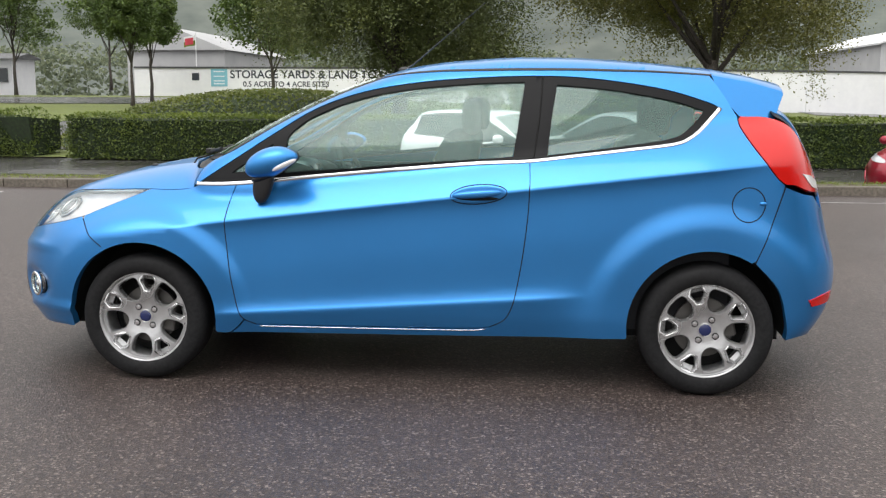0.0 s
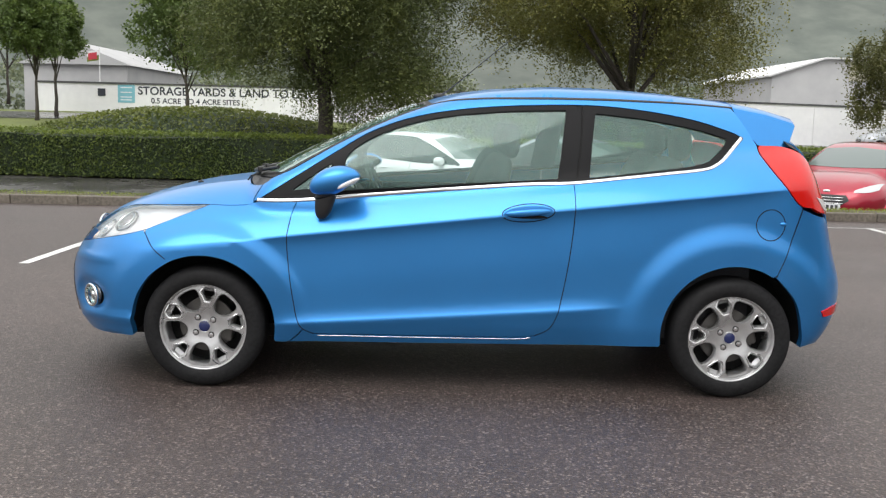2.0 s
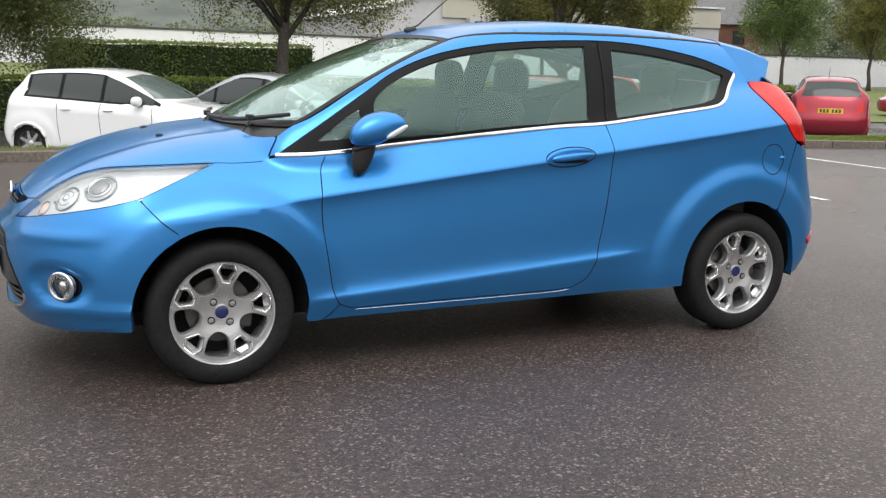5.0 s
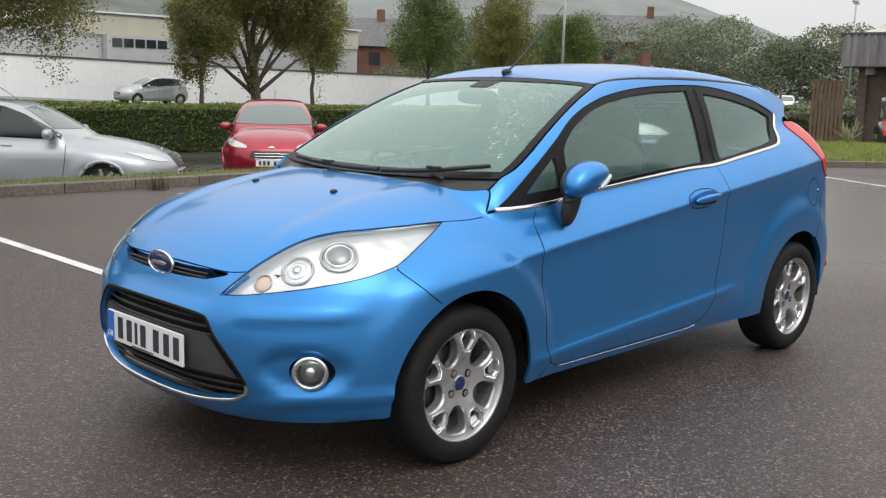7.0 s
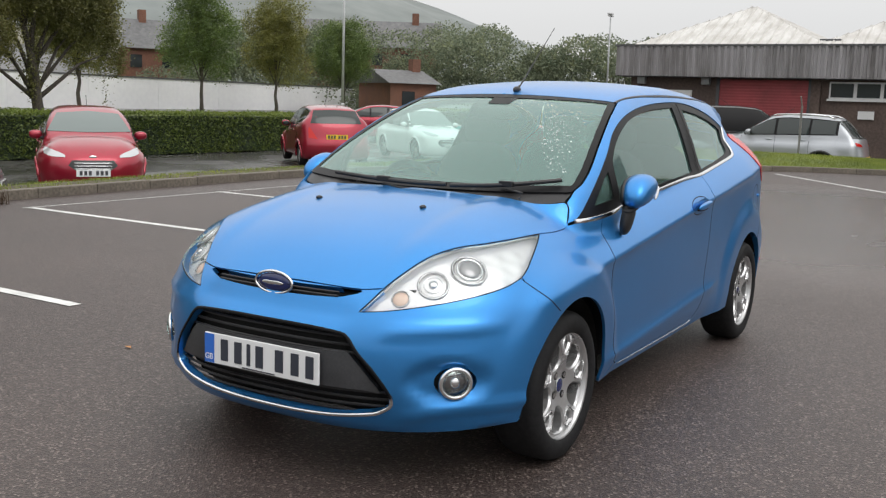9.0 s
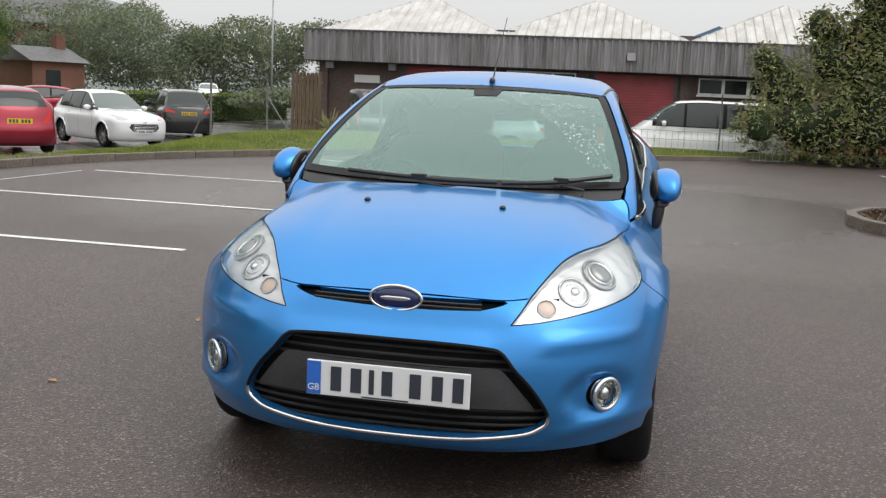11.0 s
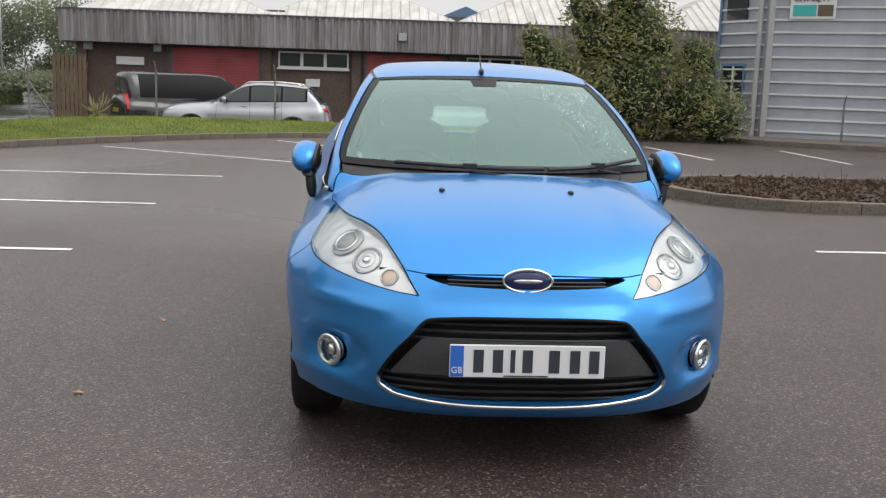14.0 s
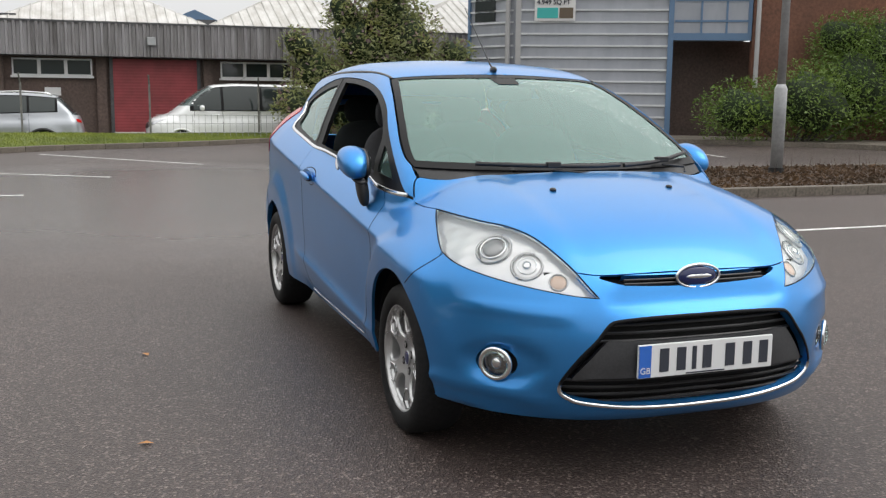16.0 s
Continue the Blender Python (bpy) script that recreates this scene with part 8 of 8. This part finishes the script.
def hull(form, xa, xb, z0=0.62):
    """The closed outer skin, met by rays that run inwards to a spine; faces over the wheels are left open."""
    nu = 72
    along = [(xa, f) for f in np.linspace(88, 4, 22)] + [(x, 0) for x in np.linspace(xa, xb, 74)] + [(xb, -f) for f in np.linspace(4, 88, 22)]
    o, d = [], []
    for x, f in along:
        for u in np.linspace(0, 2 * math.pi, nu, endpoint=False):
            w = np.array((-math.sin(radians(f)), math.cos(radians(f)) * math.cos(u), math.cos(radians(f)) * math.sin(u)))
            o.append(np.array((x, 0, z0)) + w * 3.0)
            d.append(-w)
    p = form.cast(np.array(o), np.array(d), far=3.2)
    p = np.where(np.isnan(p), np.array(o) + np.array(d) * 2.9, p)
    n = len(along)
    f = [(i * nu + j, i * nu + (j + 1) % nu, (i + 1) * nu + (j + 1) % nu, (i + 1) * nu + j) for i in range(n - 1) for j in range(nu)]
    f += [tuple(range(nu))[::-1], tuple(range((n - 1) * nu, n * nu))]
    keep = []
    for t in f:
        c = p[list(t)].mean(0)
        if abs(c[1]) > 0.45 and any(math.hypot(c[0] - a, c[2] - form.hub) < form.hub + 0.035 for a in form.axles):
            continue
        keep.append(t)
    return p, keep


HULLS = {}


def pane_outline(form, x0, x1, belt, drop=0.1):
    """A side window between two uprights: along the belt, then under the roof rail and the screen pillars."""
    x = np.linspace(x0, x1, 15)
    lo = belt[0] + belt[1] * x
    zr = interp(x, *form.roof) - drop
    zs = np.interp(x, form.screen[1], form.screen[0]) - 0.1
    zs = np.where(x > form.screen[1][-1], 9, zs)
    gt = form.ghtail or form.tail
    zt = np.interp(x, gt[1][::-1], gt[0][::-1])
    zt = np.where(x < gt[1][-1], 9, zt) - 0.13
    hi = np.minimum(np.minimum(zr, zs), zt)
    ok = hi > lo + 0.02
    x, lo, hi = x[ok], lo[ok], hi[ok]
    k = np.linspace(0, 1, 8)[1:-1]
    side1 = [(x[-1], lo[-1] + (hi[-1] - lo[-1]) * t) for t in k]
    side0 = [(x[0], hi[0] + (lo[0] - hi[0]) * t) for t in k]
    return np.array(list(zip(x, lo)) + side1 + list(zip(x[::-1], hi[::-1])) + side0)


def plain_wheel(car, x, y, r, flip):
    w = new("wheel")
    w.parent, w.matrix_basis = car, pose(x, y, r, 0, 0, 180 if flip else 0)
    tyre = [(r * 0.66, -0.09), (r * 0.9, -0.1), (r, -0.07), (r, 0.07), (r * 0.93, 0.09), (r * 0.75, 0.095), (r * 0.68, 0.08)]
    v, f = lathe(tyre, 40)
    obj("tyre", v, f, M["rubber"], w, "black tyre", True)
    v, f = lathe([(r * 0.7, 0.085), (r * 0.66, 0.08), (r * 0.6, 0.03), (0, 0.02)], 40)
    obj("rim_dish", v, f, M["disc"], w)
    bm = bmesh.new()
    for k in range(7):
        a = 2 * math.pi * k / 7
        c, s = math.cos(a), math.sin(a)
        q = []
        for rr, hw in ((r * 0.12, 0.03), (r * 0.66, 0.022)):
            for sg in (-1, 1):
                q.append(bm.verts.new((rr * c - sg * hw * s, -0.072, rr * s + sg * hw * c)))
        bm.faces.new((q[0], q[1], q[3], q[2]))
    ex = bmesh.ops.extrude_face_region(bm, geom=bm.faces[:])
    for g in ex["geom"]:
        if isinstance(g, bmesh.types.BMVert):
            g.co.y += 0.03
    bmesh.ops.recalc_face_normals(bm, faces=bm.faces[:])
    part("spokes", bm, M["satin"], w, "silver spokes")
    v, f = blob((0, -0.072, 0), (r * 0.17, 0.02, r * 0.17), nu=20, nv=8)
    obj("hub_cap", v, f, M["satin"], w, "", True)


def parked(name, form, paint, x, y, fx, fy, label, category="car", r=0.3, belt=(0.97, 0.07), panes=((-0.85, -0.02), (0.04, 0.7), (0.76, 1.3)), lamps=(0.4, 0.78, 0.62, 0.76), rear=(0.46, 0.67, 0.66, 0.95),
           plate_z=0.42, rear_plate_z=0.72, base=None, scale=1.0, grille=(0.32, 0.45, 0.62), rails=False, blind=False, cladding=None, long=(-1.0, 0.9), tail_side=None, glass="car_glass"):
    car = empty(name, pose(x, y, LANE if base is None else base, 0, 0, math.degrees(math.atan2(-fy, -fx))) @ Matrix.Diagonal((scale, scale, scale, 1)), label, category)
    if form not in HULLS:
        HULLS[form] = hull(form, *long)
    v, f = HULLS[form]
    obj("body", v, f, paint, car, "", True)
    lf, ff, bf = Lift(form, "L"), Lift(form, "F"), Lift(form, "B")
    cf, cr = Lift(form, "C", long[0]), Lift(form, "C", long[1])
    # glazing
    pane_mat = M[glass]
    q = pane_outline(form, panes[0][0] - 0.1, panes[-1][1] + 0.06, (belt[0] - 0.025, belt[1]), 0.075)
    skin("window_surround", lf, q, M["black_trim"], car, "black window surround", offset=0.002, lip=0.004, mirror=True, grid=0.06)
    for a, b in panes:
        skin("side_window", lf, pane_outline(form, a, b, belt), pane_mat, car, "tinted side window", offset=0.006, lip=0.004, mirror=True, grid=0.06)
    zr = float(np.max(form.roof[1]))
    z0 = form.screen[0][0] + (0.14 if form.gz0 < 1.05 else 0.12 if form.gz0 < 1.15 else 0.24)
    hw = form.gw0 - 0.06
    ws = np.array([(-hw, z0), (0, z0 - 0.012), (hw, z0), (hw - 0.17, zr - 0.13), (0, zr - 0.09), (-hw + 0.17, zr - 0.13)])
    ws = np.concatenate([spline([ws[k], ws[(k + 1) % 6]], 0.03)[:-1] for k in range(6)])
    skin("windscreen", ff, ws, M["screen_glass"], car, "reflecting windscreen", offset=0.005, lip=0.004, grid=0.06)
    if not blind:
        zb = rear[3] + 0.08
        rs = np.array([(-hw + 0.06, zb), (hw - 0.06, zb), (hw - 0.17, zr - 0.13), (0, zr - 0.11), (-hw + 0.17, zr - 0.13)])
        rs = np.concatenate([spline([rs[k], rs[(k + 1) % 5]], 0.03)[:-1] for k in range(5)])
        skin("rear_window", bf, rs, M["car_glass"], car, "dark rear window", offset=0.005, lip=0.004, grid=0.06)
    # lamps: inner and outer half-width, lower and upper edge
    y0, y1, za, zb = lamps
    w1 = float(form.plan[1][0]) - 0.03
    q = trace(cf, [("F", [(-y0, za), (-y0 - 0.02, za + 0.05), (-y1 + 0.06, zb), (-y1, zb)]), ("F", [(-y1, zb), (-y1, za + 0.05)]), ("F", [(-y1, za + 0.05), (-y1 + 0.12, za + 0.01), (-y0, za)])])
    for ob in skin("headlamp", cf, q, M["white_lens"], car, "clear headlamp", offset=0.006, lip=0.01, mirror=True, grid=0.05):
        pass
    y0, y1, za, zb = rear
    q = trace(cr, [("B", [(-y0, za), (-y0 - 0.03, za + 0.06), (-y1 + 0.03, zb)]), ("B", [(-y1 + 0.03, zb), (-y1, zb - 0.03)]), ("B", [(-y1, zb - 0.03), (-y1, za + 0.03)]), ("B", [(-y1, za + 0.03), (-y0, za)])])
    if tail_side:
        q = np.array(tail_side)
        cr = lf
    skin("tail_lamp", cr, q, M["red_lens"], car, "red tail lamp", offset=0.006, lip=0.01, mirror=True, grid=0.05)
    # grille, plates, badge
    gw, ga, gb = grille
    q = np.array([(-gw, gb), (gw, gb), (gw + 0.06, (ga + gb) / 2), (gw - 0.06, ga), (-gw + 0.06, ga), (-gw - 0.06, (ga + gb) / 2)])
    q = np.concatenate([spline([q[k], q[(k + 1) % 6]], 0.03)[:-1] for k in range(6)])
    gr = skin("grille", ff, q, M["plastic"], car, "black grille", offset=0.005, lip=0.01, grid=0.05)[0]
    for z in np.arange(ga + 0.035, gb - 0.01, 0.045):
        ribbon("grille_bar", ff, [("F", [(-gw + 0.03, z), (0, z), (gw - 0.03, z)])], 0.012, 0.006, M["chrome"], gr, base=0.006, step=0.06)
    for lift, zz, mt, lab in ((ff, plate_z, "plate_white", "white number plate with dark bars"), (bf, rear_plate_z, "plate_yellow", "yellow number plate with dark bars")):
        px = lift.up(np.array([(0.0, zz)]))[0][0]
        sg = -1 if lift is ff else 1
        pl = part("number_plate", box_bm(px + sg * 0.012 - 0.006, px + sg * 0.012 + 0.006, -0.26, 0.26, zz - 0.055, zz + 0.055), M[mt], car, lab)
        for yb in (-0.2, -0.13, -0.06, 0.05, 0.12, 0.19):
            part("plate_mark", box_bm(px + sg * 0.02 - 0.003, px + sg * 0.02 + 0.003, yb - 0.022, yb + 0.022, zz - 0.036, zz + 0.036), M["grey_bar"], pl)
    bz = gb + 0.05
    bx = ff.up(np.array([(0.0, bz)]))[0][0]
    vv, f2 = blob((bx, 0, bz), (0.012, 0.06, 0.028), nu=20, nv=10)
    obj("badge", vv, f2, M["chrome"], car, "plain bright badge", True)
    # seams, handles, mirrors
    for k, (a, b) in enumerate(panes[:2]):
        xs = b + 0.03
        ribbon("door_seam", lf, [("L", [(xs, belt[0] + belt[1] * xs - 0.03), (xs + 0.01, 0.7), (xs - 0.03, 0.34)])], 0.009, 0.001, M["void"], car, "", True, step=0.04)
        hx = b - 0.12
        hp = lf.up(np.array([(hx, belt[0] - 0.13)]))[0]
        vv, f2 = blob(hp + (0, -0.012, 0), (0.09, 0.016, 0.017), nu=16, nv=8)
        for s in (1, -1):
            obj("door_handle", vv * (1, s, 1), f2, paint, car, "", True)
    xs = panes[0][0] + 0.02
    ribbon("door_seam", lf, [("L", [(xs, belt[0] + belt[1] * xs - 0.03), (xs - 0.03, 0.7), (xs + 0.02, 0.34)])], 0.009, 0.001, M["void"], car, "", True, step=0.04)
    mx, mz = panes[0][0] + 0.22, belt[0] + belt[1] * panes[0][0] + 0.06
    my = lf.up(np.array([(mx, mz - 0.05)]))[0][1]
    for s in (1, -1):
        vv, f2 = blob((mx, my - 0.11, mz), (0.07, 0.11, 0.075), (2.4, 2.4, 2.4), 20, 12)
        mo = obj("door_mirror", vv * (1, s, 1), f2, paint, car, "", True)
        vv, f2 = blob((mx - 0.01, my - 0.01, mz - 0.05), (0.04, 0.07, 0.03), nu=14, nv=8)
        obj("mirror_foot", vv * (1, s, 1), f2, M["plastic"], mo, "", True)
        vv, f2 = blob((mx + 0.062, my - 0.11, mz), (0.012, 0.09, 0.058), nu=16, nv=8)
        obj("mirror_face", vv * (1, s, 1), f2, M["car_glass"], mo, "", True)
    # wheels and arches
    ww = float(interp(0.0, *form.plan)) - 0.115
    for ax in form.axles:
        for s in (-1, 1):
            plain_wheel(car, ax, ww * s, r, s > 0)
            R = form.hub + 0.035
            a = np.radians(np.linspace(-12, 192, 22))
            q = lf.up(np.stack([ax + (R + 0.008) * np.cos(a), form.hub + (R + 0.008) * np.sin(a)], 1))
            q = q[~np.isnan(q).any(axis=1)]
            part("arch_lip", tube_bm([tuple(t * (1, -s, 1)) for t in q], 0.035 if cladding else 0.028, 8), M[cladding] if cladding else paint, car, "", True)
            ring = [[(ax + rr * math.cos(t), s * (ww + dd), form.hub + rr * math.sin(t)) for t in a] for rr, dd in ((R + 0.03, 0.09), (R + 0.03, -0.25), (0.02, -0.26))]
            vv = [t for g in ring for t in g]
            obj("wheel_well", vv, [(k * 22 + i, k * 22 + i + 1, (k + 1) * 22 + i + 1, (k + 1) * 22 + i) for k in range(2) for i in range(21)], M["void"], car)
    if cladding:
        x0, x1 = form.axles[0] + form.hub + 0.07, form.axles[1] - form.hub - 0.07
        q = np.concatenate([spline([(x0, 0.3), (x1, 0.3)], 0.05)[:-1], spline([(x1, 0.3), (x1, 0.52)], 0.05)[:-1], spline([(x1, 0.52), (x0, 0.5)], 0.05)[:-1], spline([(x0, 0.5), (x0, 0.3)], 0.05)[:-1]])
        skin("sill_cladding", lf, q, M[cladding], car, "dark plastic sill cladding", offset=0.006, lip=0.01, mirror=True, grid=0.08)
        skin("bumper_cladding", bf, np.array([(-0.7, 0.36), (0.0, 0.34), (0.7, 0.36), (0.72, 0.56), (0.0, 0.58), (-0.72, 0.56)]), M[cladding], car, "dark plastic lower bumper", offset=0.006, lip=0.01, grid=0.06)
    if rails:
        for s in (1, -1):
            pts = [(xx, s * (form.gw0 - 0.2), float(interp(xx, *form.roof)) + dz) for xx, dz in ((-0.05, -0.03), (0.1, 0.02), (0.8, 0.025), (1.4, 0.02), (1.55, -0.03))]
            part("roof_rail", tube_bm(pts, 0.018, 8), M["chrome"], car, "bright roof rail", True)
    q = (0.1, 0, float(interp(0.1, *form.roof)))
    part("aerial", tube_bm([q, (q[0] + 0.3, 0, q[2] + 0.2)], 0.005, 6), M["plastic"], car)
    return car


def lacquer(name, col, metal=0.2):
    return paint_material(name, col, tuple(c * 0.82 for c in col)) if metal else material(name, col, 0.25, 0.0, 1.0)


RED = lacquer("deep_red_paint", (0.36, 0.008, 0.03))
SILVER = lacquer("silver_car_paint", (0.4, 0.42, 0.45))
WHITE = material("white_car_paint", (0.8, 0.81, 0.82), 0.25, 0.0, 1.0)
BLACK = material("black_car_paint", (0.016, 0.015, 0.016), 0.25, 0.0, 0.9)
parked("red_hatchback", SmallHatch, RED, 7.4, 12.5, -0.6, -0.8, "red five-door hatchback parked facing the kerb", lamps=(0.42, 0.74, 0.66, 0.8))
parked("silver_saloon", Saloon, SILVER, 2.35, 11.6, 0.75, -0.66, "silver four-door saloon parked on the lane", belt=(0.94, 0.03), panes=((-0.8, 0.12), (0.18, 0.95), (1.0, 1.35)), r=0.31, long=(-1.3, 1.3), lamps=(0.45, 0.75, 0.6, 0.73), grille=(0.2, 0.5, 0.7), rear=(0.45, 0.72, 0.7, 0.92), rear_plate_z=0.7)
parked("white_hatchback", PoloHatch, WHITE, -0.15, 12.1, 0.8, -0.6, "white small hatchback parked on the lane", lamps=(0.4, 0.74, 0.66, 0.8), grille=(0.36, 0.66, 0.74), belt=(0.98, 0.05))
parked("red_hatchback", SmallHatch, RED, 16.65, 14.45, 0.66, 0.75, "red hatchback with a yellow rear plate by the hedge", scale=1.05)
parked("white_crossover", Suv, WHITE, 20.75, 13.9, -0.55, -0.83, "white compact crossover with black sills", scale=0.9, r=0.34, belt=(1.1, 0.03), panes=((-0.75, 0.1), (0.16, 0.95), (1.0, 1.6)), lamps=(0.45, 0.77, 0.82, 0.95), grille=(0.42, 0.5, 0.72), rear=(0.56, 0.76, 0.8, 1.0), plate_z=0.5, rear_plate_z=0.85, long=(-1.3, 1.2))
parked("black_crossover", Suv, BLACK, 27.0, 14.9, 0.8, 0.6, "black crossover with a yellow rear plate", scale=0.95, r=0.35, belt=(1.1, 0.03), panes=((-0.75, 0.1), (0.16, 0.95), (1.0, 1.6)), lamps=(0.45, 0.77, 0.82, 0.95), grille=(0.42, 0.5, 0.72), rear=(0.46, 0.76, 0.86, 1.0), plate_z=0.5, rear_plate_z=0.85, rails=True, long=(-1.3, 1.2))
parked("silver_crossover", Suv, SILVER, 22.9, 4.05, 0, 1, "silver sports utility car with dark arches and roof rails", r=0.36, belt=(1.15, 0.03), panes=((-0.75, 0.1), (0.16, 0.95), (1.0, 1.6)), lamps=(0.5, 0.78, 0.84, 0.92), grille=(0.45, 0.66, 0.86), rear=(0.5, 0.76, 0.9, 1.02), plate_z=0.5, rear_plate_z=0.6, rails=True, cladding="plastic", long=(-1.3, 1.2))
parked("black_van", Van, BLACK, 25.3, 5.95, 0.5, -0.87, "black panel van parked by the shed", "van", glass="black_trim", r=0.33, scale=0.95, blind=True, belt=(1.22, 0.0), panes=((-1.2, -0.45), (-0.38, 0.6), (0.7, 1.9)), lamps=(0.5, 0.8, 0.78, 0.96), grille=(0.5, 0.7, 0.86), rear=(0.74, 0.86, 0.8, 1.3), plate_z=0.5, rear_plate_z=0.8, long=(-1.4, 1.4), tail_side=[(2.28, 0.85), (2.37, 0.85), (2.37, 1.05), (2.36, 1.3), (2.28, 1.3), (2.28, 1.05)])
parked("white_van", Van, WHITE, 24.6, -2.3, 0, 1, "white crew van parked before the red doors", "van", r=0.33, belt=(1.22, 0.0), panes=((-1.2, -0.45), (-0.38, 0.6), (0.7, 1.9)), lamps=(0.5, 0.8, 0.78, 0.96), grille=(0.5, 0.7, 0.86), rear=(0.74, 0.86, 0.8, 1.3), plate_z=0.5, rear_plate_z=0.8, long=(-1.4, 1.4), tail_side=[(2.28, 0.85), (2.37, 0.85), (2.37, 1.05), (2.36, 1.3), (2.28, 1.3), (2.28, 1.05)])
parked("silver_hatchback", SmallHatch, SILVER, 23.6, 46.6, -1, 0.03, "silver hatchback far off by the white wall", base=float(slope_z(23.6, 46.6)) + 0.03)
for cx, cy in ((63.6, 30.3), (65.4, 25.9)):
    parked("pale_hatchback", SmallHatch, WHITE if cx < 64 else SILVER, cx, cy, -0.91, -0.4, "pale hatchback far off behind the yard hedge", base=0.05 if cx < 64 else -0.2)
parked("red_hatchback", SmallHatch, RED, 29.6, 22.2, -0.6, 0.8, "red hatchback far off before a brick house", base=float(slope_z(29.6, 22.2)))
